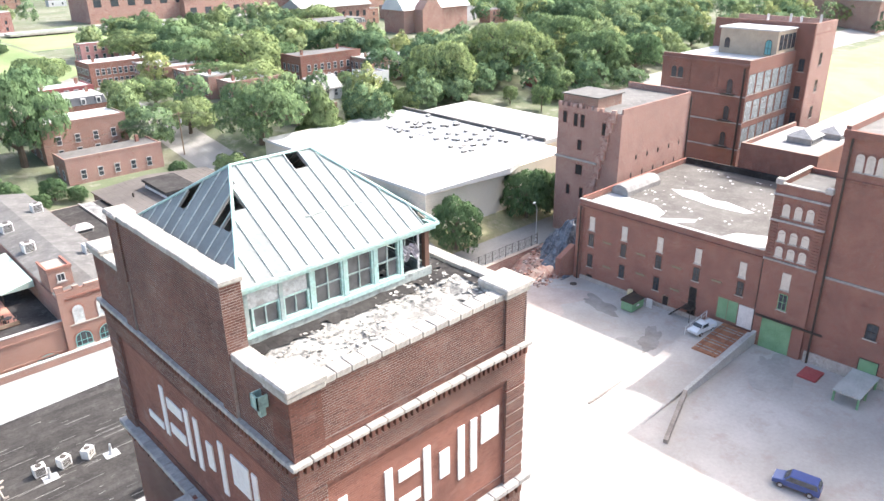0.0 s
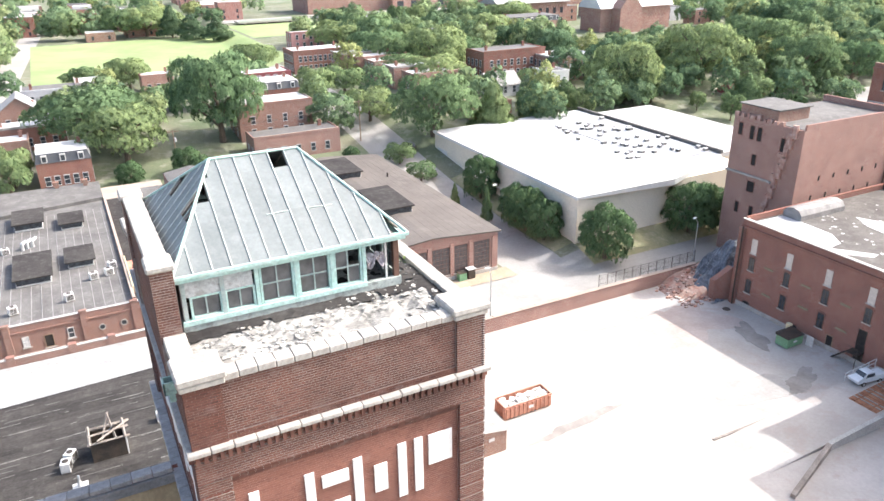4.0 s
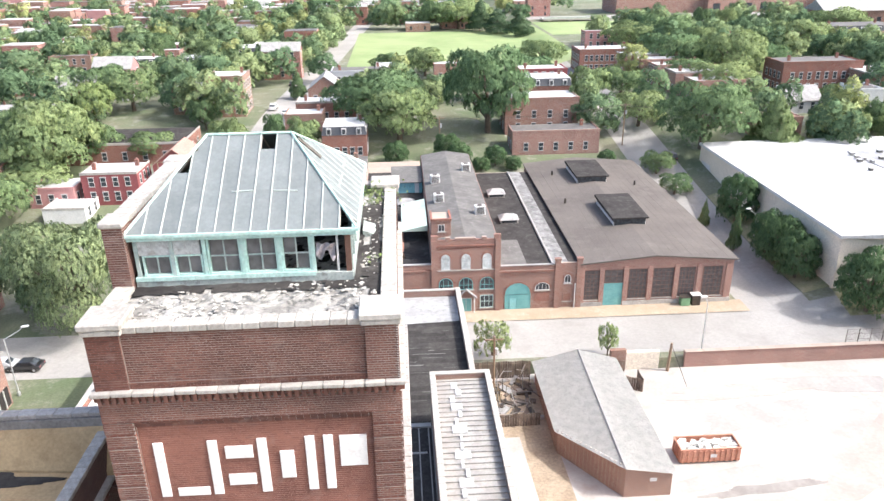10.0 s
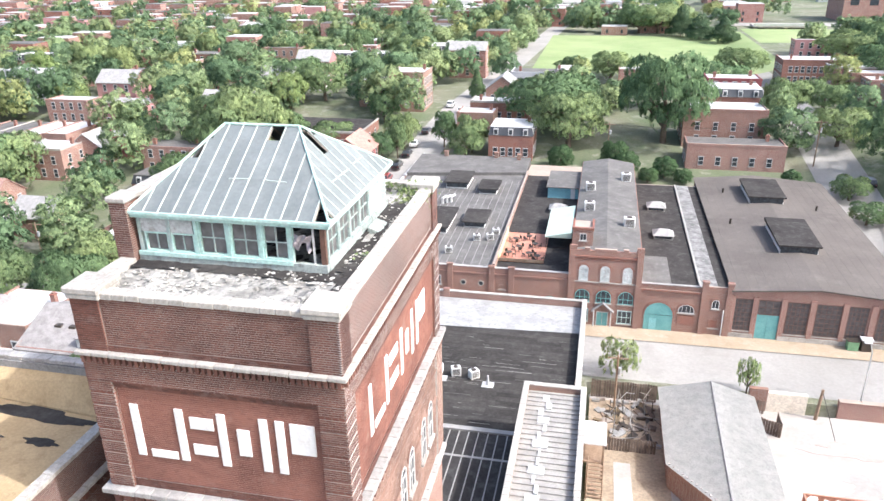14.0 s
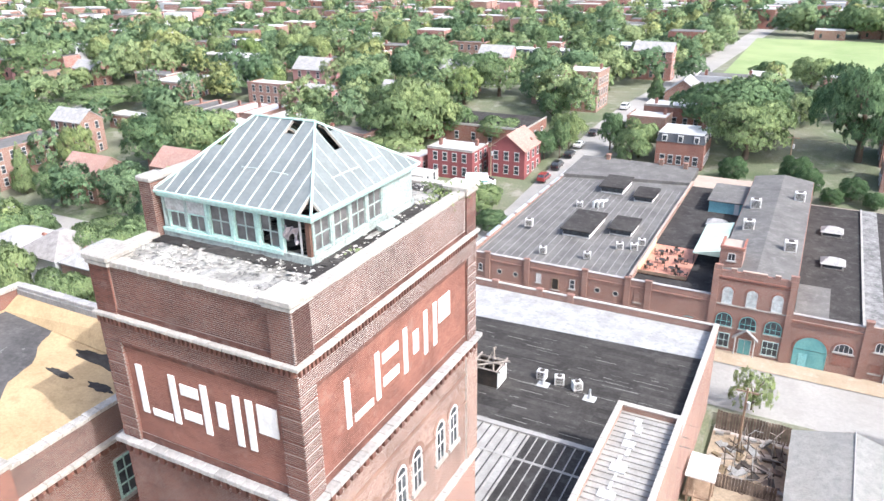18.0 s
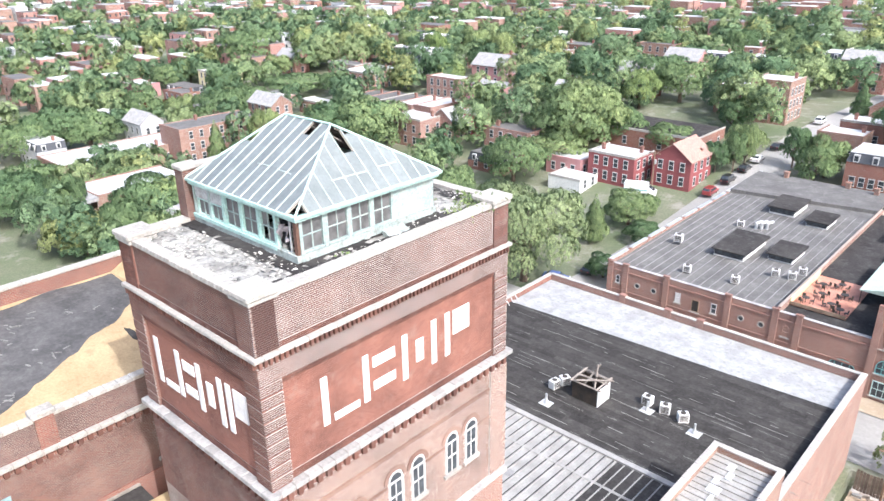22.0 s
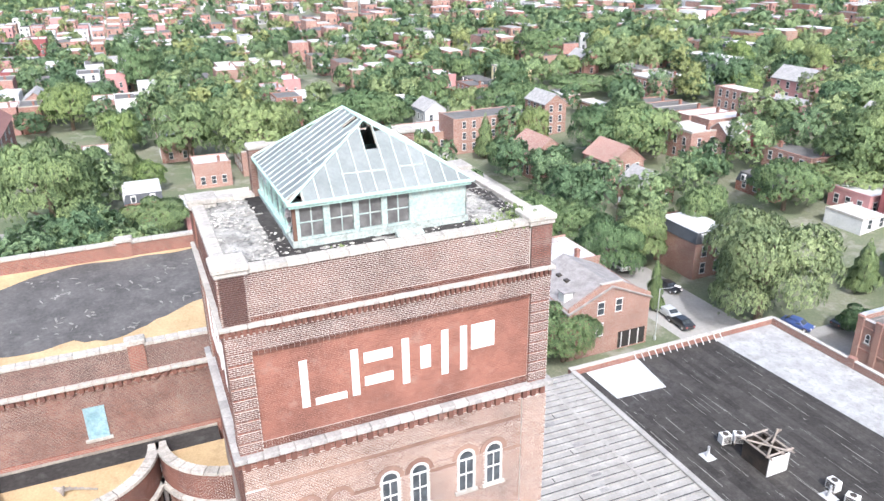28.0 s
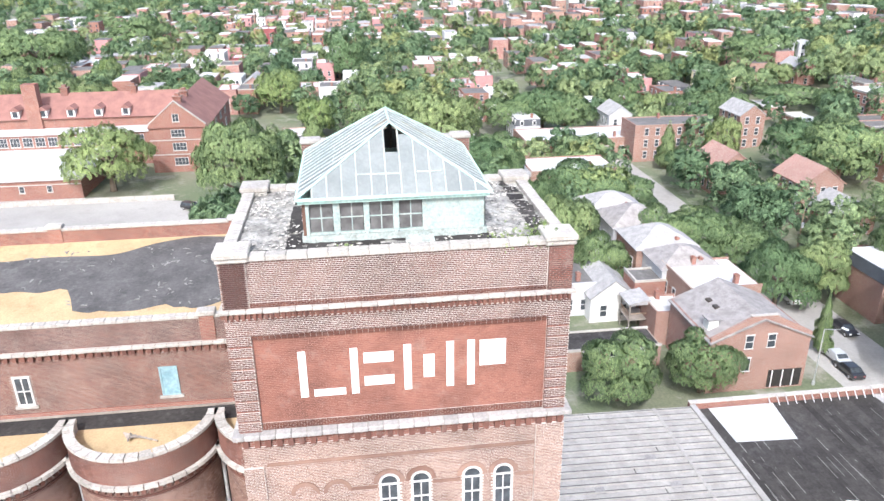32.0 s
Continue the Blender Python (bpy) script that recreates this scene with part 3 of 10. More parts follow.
def slab(face, plane, u0, u1, z0, z1, out0, out1):
    """A box on a wall, from out0 to out1 in front of its plane."""
    al, ou = face_axes(face)
    a, b = at_face(face, plane, u0, z0) + ou * out0, at_face(face, plane, u1, z1) + ou * out1
    return (min(a.x, b.x), max(a.x, b.x), min(a.y, b.y), max(a.y, b.y), z0, z1)


STONES = {}


def stone(parent, name, x0, x1, y0, y1, z0, z1, material=None, soft=0.025):
    """One dressed stone with worn edges; alike stones share a mesh."""
    key = (name, round(x1 - x0, 2), round(y1 - y0, 2), round(z1 - z0, 2), (material or STONE).name)
    if key not in STONES:
        w, d, h = (x1 - x0) / 2, (y1 - y0) / 2, (z1 - z0) / 2
        bm = B(-w, w, -d, d, -h, h)
        bevel(bm, min(soft, h * 0.6), 1)
        STONES[key] = mesh_of(name, bm, material or STONE)
    ob = part(name, STONES[key], None, parent)
    q = len(bpy.data.objects) * 0.618
    ob.location = ((x0 + x1) / 2, (y0 + y1) / 2, (z0 + z1) / 2 + 0.008 * math.sin(q * 7))
    ob.rotation_euler = (0.008 * math.sin(q * 5), 0.008 * math.cos(q * 3), 0.01 * math.sin(q * 11))
    return ob


def stone_row(parent, name, face, plane, u0, u1, z0, z1, out0, out1, pitch, material=None):
    n = max(1, round((u1 - u0) / pitch))
    w = (u1 - u0) / n
    for k in range(n):
        x0, x1, y0, y1, a, b = slab(face, plane, u0 + k * w + 0.006, u0 + (k + 1) * w - 0.006, z0, z1, out0, out1)
        stone(parent, name, x0, x1, y0, y1, a, b, material)


SIGNBED = surface("red washed mortar", (0.3, 0.16, 0.125), (0.37, 0.21, 0.17), 12, 0.5, 0.95, 0.3)

# ---- the tower ----
TX0, TX1, TY0, TY1 = 7.45, 16.45, 13.65, 26.95
tower = thing("brick_tower", "tall red brick brewery tower with white sign shapes", "tower")
part("wall", B(TX0 + 0.16, TX1 - 0.16, TY0 + 0.16, TY1 - 0.16, 0, 42.7), MORTAR, tower)
part("frieze", B(TX0 + 0.02, TX1 - 0.02, TY0 + 0.02, TY1 - 0.02, 39.95, 40.95), BRICK_DK, tower)
part("base", B(TX0 + 0.02, TX1 - 0.02, TY0 + 0.02, TY1 - 0.02, 0, 28.6), BRICK_OR, tower)
part("shaft", B(TX0 + 0.022, TX1 - 0.022, TY0 + 0.022, TY1 - 0.022, 28.6, 35.4), MORTAR, tower)
PIERS = [("s", TY0 + 0.03, TX1 - 1.0, TX1)]
part("corbel_back", B(TX0 + 0.015, TX1 - 0.015, TY0 + 0.015, TY1 - 0.015, 34.92, 35.38), BRICK_DK, tower)
FACES = (("s", TY0, TX0, TX1), ("e", TX1, TY0, TY1), ("w", TX0, TY0, TY1), ("n", TY1, TX0, TX1))
for face, plane, u0, u1 in FACES:
    inn = -1 if face in ("s", "w") else 1
    # sunlit east joints stay pale; the other faces get the shade-darkened copy
    joint = MORTAR if face == "e" else MORTAR_SHADE
    shown = face in "sew"
    # corner piers with rusticated bands
    for a, b in ((u0, u0 + 0.92), (u1 - 0.92, u1)):
        part("pier", B(*slab(face, plane, a + 0.02, b - 0.02, 35.6, 39.95, -0.17, -0.03)), BRICK_DK, tower)
        if shown:
            for k in range(9):
                z = 35.66 + 0.482 * k
                part("mortar_bed", B(*slab(face, plane, a + 0.015, b - 0.015, z, z + 0.4, -0.05, 0.0)), joint, tower)
                brickfield(face, plane, a, b, z, z + 0.41, BRICK_SOOT if face == "e" else BRICK_LAID, tower, proud=0.025)
                brickfield(face, plane + inn * -0.035, a + 0.03, b - 0.03, z + 0.415, z + 0.475, BRICK_LAID, tower, proud=0.005)
    # parapet: corner piers and the wall between, on a plinth
    tall = 45.1 if face == "w" else 42.95
    if face != "w":
        part("parapet", B(*slab(face, plane, u0 + 0.46, u1 - 0.46, 41.05, 42.95, -0.45, -0.12)), joint, tower)
    for a, b in ((u0, u0 + 1.0), (u1 - 1.0, u1)):
        if face in "sn":
            part("pier", B(*slab(face, plane, a + 0.03, b - 0.03, 41.05, 42.95, -0.95, -0.04)), BRICK_S, tower)
    if face in "se":
        brickfield(face, plane + inn * -0.12, u0 + 1.0, u1 - 1.0, 41.3, 42.95, BRICK_SOOT if face == "e" else BRICK_LAID, tower)
        brickfield(face, plane + inn * -0.07, u0 + 1.0, u1 - 1.0, 41.08, 41.3, BRICK_LAID, tower, proud=0.02)
        if face == "e":
            PIERS.append((face, plane + inn * -0.03, u0, u0 + 1.0))
        else:
            brickfield(face, plane + inn * -0.03, u0, u0 + 1.0, 41.08, 42.95, BRICK_LAID, tower)
        if face == "e":
            brickfield(face, plane + inn * -0.03, u1 - 1.0, u1, 41.08, 42.95, BRICK_SOOT, tower)
    # frieze and stepped courses over the sign
    if shown:
        part("mortar_bed", B(*slab(face, plane, u0 + 0.02, u1 - 0.02, 39.95, 40.66, -0.019, 0.0)), joint, tower)
        brickfield(face, plane, u0, u1, 39.95, 40.66, BRICK_SOOT if face == "e" else BRICK_LAID, tower)
        for k in range(3):
            brickfield(face, plane + inn * (-0.035 - 0.03 * k), u0 + 0.92, u1 - 0.92, 39.86 - 0.075 * k, 39.93 - 0.075 * k, BRICK_LAID, tower, proud=0.03)
        # sunk sign panel
        part("mortar_bed", B(*slab(face, plane, u0 + 0.92, u1 - 0.92, 35.95, 39.7, -0.16, -0.148)), SIGNBED, tower)
        brickfield(face, plane + inn * -0.148, u0 + 0.92, u1 - 0.92, 35.95, 39.7, BRICK_SIGN, tower, proud=0.006)
        brickfield(face, plane + inn * -0.12, u0 + 0.92, u1 - 0.92, 35.62, 35.945, BRICK_LAID, tower, proud=0.02)
        # dentils under the two ledges
        bm = bmesh.new()
        n = int((u1 - u0) / 0.21)
        for k in range(n):
            u = u0 + (k + 0.5) * (u1 - u0) / n
            box(bm, *slab(face, plane, u - 0.055, u + 0.055, 40.68, 40.93, -0.05, 0.11))
        part("dentil_course", bm, BRICK_LAID, tower)["kind"] = "stuff"
        bm = bmesh.new()
        n = int((u1 - u0) / 0.44)
        for k in range(n):
            u = u0 + (k + 0.5) * (u1 - u0) / n
            box(bm, *slab(face, plane, u - 0.11, u + 0.11, 34.95, 35.34, -0.05, 0.13))
        part("dentil_course", bm, BRICK_LAID, tower)["kind"] = "stuff"
    stone_row(tower, "ledge_stone", face, plane, u0 - (0.15 if face in "sn" else -0.25), u1 + (0.15 if face in "sn" else -0.25), 40.93, 41.08, -0.25, 0.15, 0.6)
    stone_row(tower, "ledge_stone", face, plane, u0 - (0.25 if face in "sn" else -0.2), u1 + (0.25 if face in "sn" else -0.2), 35.38, 35.6, -0.2, 0.25, 0.62, STONE_DK)
# coping on the parapets
stone_row(tower, "coping_stone", "s", TY0, TX0 + 1.0, TX1 - 1.0, 42.95, 43.17, -0.55, -0.04, 0.5)
stone_row(tower, "coping_stone", "e", TX1, TY0 + 1.0, TY1 - 1.0, 42.95, 43.17, -0.55, -0.04, 0.75)
stone_row(tower, "coping_stone", "n", TY1, TX0 + 1.0, TX1 - 1.0, 42.95, 43.17, -0.55, -0.04, 0.75)
stone_row(tower, "coping_stone", "w", TX0, TY0 + 1.0, 16.5, 42.95, 43.17, -0.6, 0.02, 0.75)
stone_row(tower, "coping_stone", "w", TX0, 24.2, TY1 - 1.0, 42.95, 43.17, -0.6, 0.02, 0.75)
for cx in (TX0, TX1 - 1.05):
    for cy in (TY0, TY1 - 1.05):
        stone(tower, "corner_stone", cx - 0.06, cx + 1.11, cy - 0.06, cy + 1.11, 42.95, 43.12, STONE, 0.03)
        stone(tower, "corner_cap", cx - 0.12, cx + 1.17, cy - 0.12, cy + 1.17, 43.12, 43.36, STONE, 0.05)
# the raised west parapet with its end piers
part("parapet", B(TX0 + 0.03, TX0 + 0.46, TY0 + 0.95, 16.5, 41.05, 42.95), MORTAR_SHADE, tower)
part("parapet", B(TX0 + 0.03, TX0 + 0.46, 24.2, TY1 - 0.95, 41.05, 42.95), MORTAR_SHADE, tower)
part("parapet", B(TX0 + 0.0, TX0 + 0.46, 16.5, 24.2, 41.05, 45.1), MORTAR_SHADE, tower)
brickfield("w", TX0, 16.5, 24.2, 41.08, 45.1, BRICK_LAID, tower)
brickfield("w", TX0 + 0.03, TY0, 16.5, 41.08, 42.95, BRICK_LAID, tower)
brickfield("w", TX0 + 0.03, 24.2, TY1, 41.08, 42.95, BRICK_LAID, tower)
for yy in (16.45, 23.45):
    part("pier", B(TX0 - 0.07, TX0 + 0.55, yy, yy + 0.8, 41.05, 45.15), MORTAR_SHADE, tower)
    brickfield("w", TX0 - 0.07, yy, yy + 0.8, 41.08, 45.15, BRICK_LAID, tower)
    brickfield("s", yy, TX0 - 0.07, TX0 + 0.55, 42.95, 45.15, BRICK_LAID, tower)
    brickfield("e", TX0 + 0.55, yy, yy + 0.8, 42.95, 45.15, BRICK_LAID, tower)
    stone(tower, "corner_cap", TX0 - 0.15, TX0 + 0.63, yy - 0.07, yy + 0.87, 45.15, 45.36, STONE, 0.05)
brickfield("e", TX0 + 0.46, 17.25, 23.45, 42.95, 45.1, BRICK_LAID, tower)
stone_row(tower, "coping_stone", "w", TX0, 17.25, 23.45, 45.1, 45.3, -0.56, 0.06, 0.75)
# brickwork of the shaft below the ledge
ARCH = []
for c in (19.5, 20.85, 23.05, 24.4):
    ARCH.append((c - 0.42, c + 0.42, 30.75, 33.0))
# the east shaft has paler brick than the south and west
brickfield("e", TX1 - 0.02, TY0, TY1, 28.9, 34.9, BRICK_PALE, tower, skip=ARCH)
brickfield("s", TY0 + 0.02, TX0, TX1, 31.2, 34.9, BRICK_LAID, tower)
for face, plane, u0, u1 in (("s", TY0, TX0, TX1), ("w", TX0, TY0, TY1)):
    part("mortar_bed", B(*slab(face, plane, u0 + 0.03, u1 - 0.03, 28.9, 34.9, -0.04, -0.0195)), MORTAR_SHADE, tower)
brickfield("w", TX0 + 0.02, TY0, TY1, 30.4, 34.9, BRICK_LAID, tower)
stone_row(tower, "ledge_stone", "e", TX1, TY0, TY1, 28.6, 28.85, -0.2, 0.25, 0.62, STONE_DK)
# string course and side strips on the east shaft
part("string_course", B(*slab("e", TX1, TY0 + 0.95, TY1 - 1.25, 33.92, 34.05, -0.02, 0.06)), BRICK_PALE, tower)
part("string_course", B(*slab("e", TX1, 17.9, 19.0, 32.35, 32.47, -0.02, 0.05)), BRICK_PALE, tower)
part("string_course", B(*slab("e", TX1, 21.35, 22.55, 32.35, 32.47, -0.02, 0.05)), BRICK_PALE, tower)
part("string_course", B(*slab("e", TX1, 24.9, 25.75, 32.35, 32.47, -0.02, 0.05)), BRICK_PALE, tower)
for u0, u1, z1 in ((TY0, TY0 + 0.8, 33.9), (TY1 - 1.2, TY1, 34.9)):
    part("pilaster", B(*slab("e", TX1, u0, u1, 28.9, z1, -0.02, 0.07)), MORTAR, tower)
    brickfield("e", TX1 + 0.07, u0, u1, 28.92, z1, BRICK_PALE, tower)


def arch_ring(bm, cy, cz, r0, r1, x0, x1, n=12):
    """A half-round band over an opening in the east wall."""
    pts = [(cy + math.cos(math.pi * k / n) * r, cz + math.sin(math.pi * k / n) * r) for r in (r0, r1) for k in range(n + 1)]
    f = [bm.verts.new((x1, p, q)) for p, q in pts]
    g = [bm.verts.new((x0, p, q)) for p, q in pts]
    m = n + 1
    for k in range(n):
        bm.faces.new((f[k], f[m + k], f[m + k + 1], f[k + 1]))
        bm.faces.new((f[m + k], g[m + k], g[m + k + 1], f[m + k + 1]))
        bm.faces.new((f[k + 1], g[k + 1], g[k], f[k]))
    return bm


for c in (19.5, 20.85, 23.05, 24.4):
    w = part("window", arch_ring(bmesh.new(), c, 32.58, 0.34, 0.42, TX1 - 0.1, TX1 + 0.04), FRAME_WHITE, tower, "arched white sash window")
    part("window_frame", boxes((TX1 - 0.1, TX1 + 0.04, c - 0.42, c - 0.33, 30.85, 32.58), (TX1 - 0.1, TX1 + 0.04, c + 0.33, c + 0.42, 30.85, 32.58), (TX1 - 0.08, TX1 + 0.02, c - 0.33, c + 0.33, 31.66, 31.74), (TX1 - 0.08, TX1 + 0.02, c - 0.025, c + 0.025, 30.85, 32.5), (TX1 - 0.08, TX1 + 0.02, c - 0.33, c + 0.33, 32.42, 32.52)), FRAME_WHITE, w)
    part("pane", boxes((TX1 - 0.06, TX1 - 0.008, c - 0.34, c + 0.34, 30.85, 32.45)), GLASS, w)
    part("fanlight", arch_ring(bmesh.new(), c, 32.5, 0.01, 0.36, TX1 - 0.09, TX1 - 0.008), GLASS, w)
    part("sill", B(TX1 - 0.1, TX1 + 0.12, c - 0.55, c + 0.55, 30.68, 30.83), STONE, w)
    part("arch", arch_ring(bmesh.new(), c, 32.58, 0.46, 0.66, TX1 - 0.05, TX1 + 0.03), BRICK_PALE, w)
for c in (16.0, 17.35):
    part("blind_arch", arch_ring(bmesh.new(), c, 32.35, 0.42, 0.6, TX1 - 0.05, TX1 + 0.045), BRICK_PALE, tower)
# copper outlet box on the west side
box_bm = boxes((TX0 - 0.34, TX0 - 0.02, 14.6, 14.64, 42.4, 42.78), (TX0 - 0.34, TX0 - 0.02, 14.92, 14.96, 42.4, 42.78), (TX0 - 0.34, TX0 - 0.3, 14.6, 14.96, 42.4, 42.78), (TX0 - 0.3, TX0 - 0.02, 14.64, 14.92, 42.4, 42.44), (TX0 - 0.22, TX0 - 0.06, 14.7, 14.86, 42.1, 42.4))
part("outlet_box", box_bm, COPPER_DIM, tower, "verdigris copper rainwater outlet box")

# plain white shapes of the painted sign, in the places of its strokes
def sign(face, plane, spans, z0, z1):
    h = z1 - z0
    t = 0.3
    bars = []
    (a0, a1), (b0, b1), (c0, c1), (d0, d1) = spans
    bars += [(a0, a0 + t, z0, z1), (a0 + t + 0.22, a1, z0, z0 + t)]
    bars += [(b0, b0 + t, z0, z1), (b0 + t + 0.22, b1, z0 + 0.16 * h, z0 + 0.36 * h), (b0 + t + 0.22, b1, z1 - 0.34 * h, z1 - 0.12 * h)]
    bars += [(c0, c0 + t, z0, z1), (c1 - t, c1, z0, z1), ((c0 + c1) / 2 - 0.22, (c0 + c1) / 2 + 0.22, z0 + 0.25 * h, z0 + 0.75 * h)]
    bars += [(d0, d0 + t, z0, z1), (d0 + t + 0.2, d1, z0 + 0.42 * h, z1 - 0.04)]
    for u0, u1, a, b in bars:
        bm = B(*slab(face, plane, u0, u1, a, b, -0.17, -0.1))
        part("sign_shape", bevel(bm, 0.008), LETTER, tower, "plain white painted sign shape")


sign("e", TX1, ((16.2, 17.97), (18.2, 19.9), (20.3, 22.3), (22.84, 24.4)), 37.0, 39.05)
sign("s", TY0, ((8.74, 10.25), (10.38, 11.75), (11.9, 13.68), (13.95, 15.3)), 37.0, 39.07)
sign("w", TX0, ((22.63, 24.4), (20.7, 22.4), (18.3, 20.3), (16.2, 17.76)), 37.0, 39.05)

# black tar flashing round the lantern and along the parapets
def tar_border(x0, x1, y0, y1, seed):
    bm = bmesh.new()
    nx, ny = max(2, int((x1 - x0) / 0.25)), max(2, int((y1 - y0) / 0.25))
    g = [[bm.verts.new((x0 + (x1 - x0) * i / nx + (0.1 if 0 < i < nx else 0.16) * noise.noise(Vector((i * 1.3, j * 1.3, seed))), y0 + (y1 - y0) * j / ny + 0.16 * noise.noise(Vector((i * 1.3, j * 1.3, seed + 5))), 43.03 + 0.05 * noise.noise(Vector((i * 0.8, j * 0.8, seed + 9))))) for i in range(nx + 1)] for j in range(ny + 1)]
    for j in range(ny):
        for i in range(nx):
            if noise.noise(Vector((i * 0.5, j * 0.5, seed + 2))) > -0.28:
                bm.faces.new((g[j][i], g[j][i + 1], g[j + 1][i + 1], g[j + 1][i]))
    bmesh.ops.delete(bm, geom=[v for v in bm.verts if not v.link_faces], context='VERTS')
    part("tar_flashing", bm, TARROOF, tower, "cracked black tar flashing on the roof deck")


tar_border(8.0, 15.6, 16.05, 16.75, 1)
tar_border(14.95, 15.75, 16.6, 24.2, 2)
tar_border(15.5, 16.0, 14.6, 26.0, 3)
tar_border(8.2, 15.4, 25.6, 26.3, 4)

# crumbling roof deck and the flakes lying on it
bm = bmesh.new()
nx, ny = 44, 62
gridv = [[bm.verts.new((TX0 + 0.44 + (TX1 - TX0 - 0.88) * i / nx, TY0 + 0.44 + (TY1 - TY0 - 0.88) * j / ny, 42.97 + 0.09 * noise.noise(Vector((i * 0.35, j * 0.35, 1))) + 0.06 * noise.noise(Vector((i * 1.1, j * 1.1, 5))))) for i in range(nx + 1)] for j in range(ny + 1)]
for j in range(ny):
    for i in range(nx):
        bm.faces.new((gridv[j][i], gridv[j][i + 1], gridv[j + 1][i + 1], gridv[j + 1][i]))
part("deck", bm, DECK, tower, "crumbling tar and gravel roof deck")
rng = random.Random(3)
bm = bmesh.new()
for k in range(2600):
    x, y = rng.uniform(TX0 + 0.6, TX1 - 0.6), rng.uniform(TY0 + 0.6, TY1 - 0.6)
    if 8.0 < x < 15.1 and 16.6 < y < 23.9:
        continue
    if noise.noise(Vector((x * 0.7, y * 0.7, 9))) < -0.12:
        continue
    r = rng.uniform(0.02, 0.09)
    z = 43.0 + rng.uniform(0, 0.06)
    n = rng.choice((4, 5, 6))
    a0 = rng.uniform(0, 6)
    tx, ty = rng.uniform(-0.25, 0.25), rng.uniform(-0.25, 0.25)
    ring = []
    for q in range(n):
        rr = r * rng.uniform(0.6, 1.2)
        dx, dy = math.cos(a0 + q * math.tau / n) * rr, math.sin(a0 + q * math.tau / n) * rr
        ring.append((x + dx, y + dy, z + dx * tx + dy * ty))
    lo = [bm.verts.new((p[0], p[1], p[2] - 0.02)) for p in ring]
    hi = [bm.verts.new(p) for p in ring]
    bm.faces.new(hi)
    for q in range(n):
        bm.faces.new((lo[q], lo[(q + 1) % n], hi[(q + 1) % n], hi[q]))
FLAKES = surface("pale roofing flakes", (0.36, 0.34, 0.31), (0.52, 0.5, 0.46), 9, 1.5, 0.9, 0.3, per="island", spread=0.45)
tagged(part("roof_debris", bm, FLAKES), "pale flakes of broken roofing lying on the deck", "debris", "", "stuff")

# ---- the glazed lantern on the roof ----
LX0, LX1, LY0, LY1 = 8.12, 14.95, 16.78, 23.75
lantern = thing("roof_lantern", "broken glazed roof lantern with verdigris copper trim", "roof lantern")
WOODPALE = surface("flaking pale green painted wood", (0.28, 0.36, 0.345), (0.38, 0.445, 0.425), 8, 1.2, 0.7, 0.2, stain=(0.42, 0.36, 0.3), amount=0.5)
BOARD = surface("grey weathered board", (0.38, 0.39, 0.38), (0.48, 0.49, 0.48), 10, 1.4, 0.85, 0.35, stain=(0.2, 0.16, 0.13), amount=0.5)
# floor coloured near-black for the shade inside the lantern
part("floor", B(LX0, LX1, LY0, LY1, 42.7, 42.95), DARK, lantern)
CURB = surface("grey-green flaking curb", (0.29, 0.34, 0.32), (0.4, 0.435, 0.41), 8, 1.4, 0.8, 0.25, stain=(0.14, 0.13, 0.12), amount=0.7)
for bx in ((LX0 - 0.06, LX1 + 0.06, LY0 - 0.1, LY0 + 0.1), (LX0 - 0.06, LX1 + 0.06, LY1 - 0.1, LY1 + 0.06), (LX0 - 0.06, LX0 + 0.1, LY0 + 0.1, LY1 - 0.1), (LX1 - 0.1, LX1 + 0.08, LY0 + 0.1, LY1 - 0.1)):
    part("curb", B(*bx, 42.75, 43.3), CURB, lantern)
part("fascia", boxes((LX0 - 0.15, LX1 + 0.22, LY0 - 0.17, LY0 - 0.02, 44.62, 44.82), (LX1 + 0.08, LX1 + 0.22, LY0 - 0.02, LY1 + 0.12, 44.62, 44.82), (LX0 - 0.15, LX0, LY0 - 0.02, LY1 + 0.12, 44.62, 44.82), (LX0, LX1 + 0.08, LY1 - 0.02, LY1 + 0.12, 44.62, 44.82)), COPPER, lantern)
part("wall", boxes((LX0, LX0 + 0.08, LY0, LY1, 43.3, 44.65), (LX0, LX1, LY1 - 0.08, LY1, 43.3, 44.65)), BOARD, lantern)
part("corner_post", B(LX1 - 0.16, LX1 + 0.02, LY0 - 0.04, LY0 + 0.14, 43.2, 44.65), surface("rust-brown post", (0.13, 0.07, 0.05), (0.18, 0.1, 0.07)), lantern)


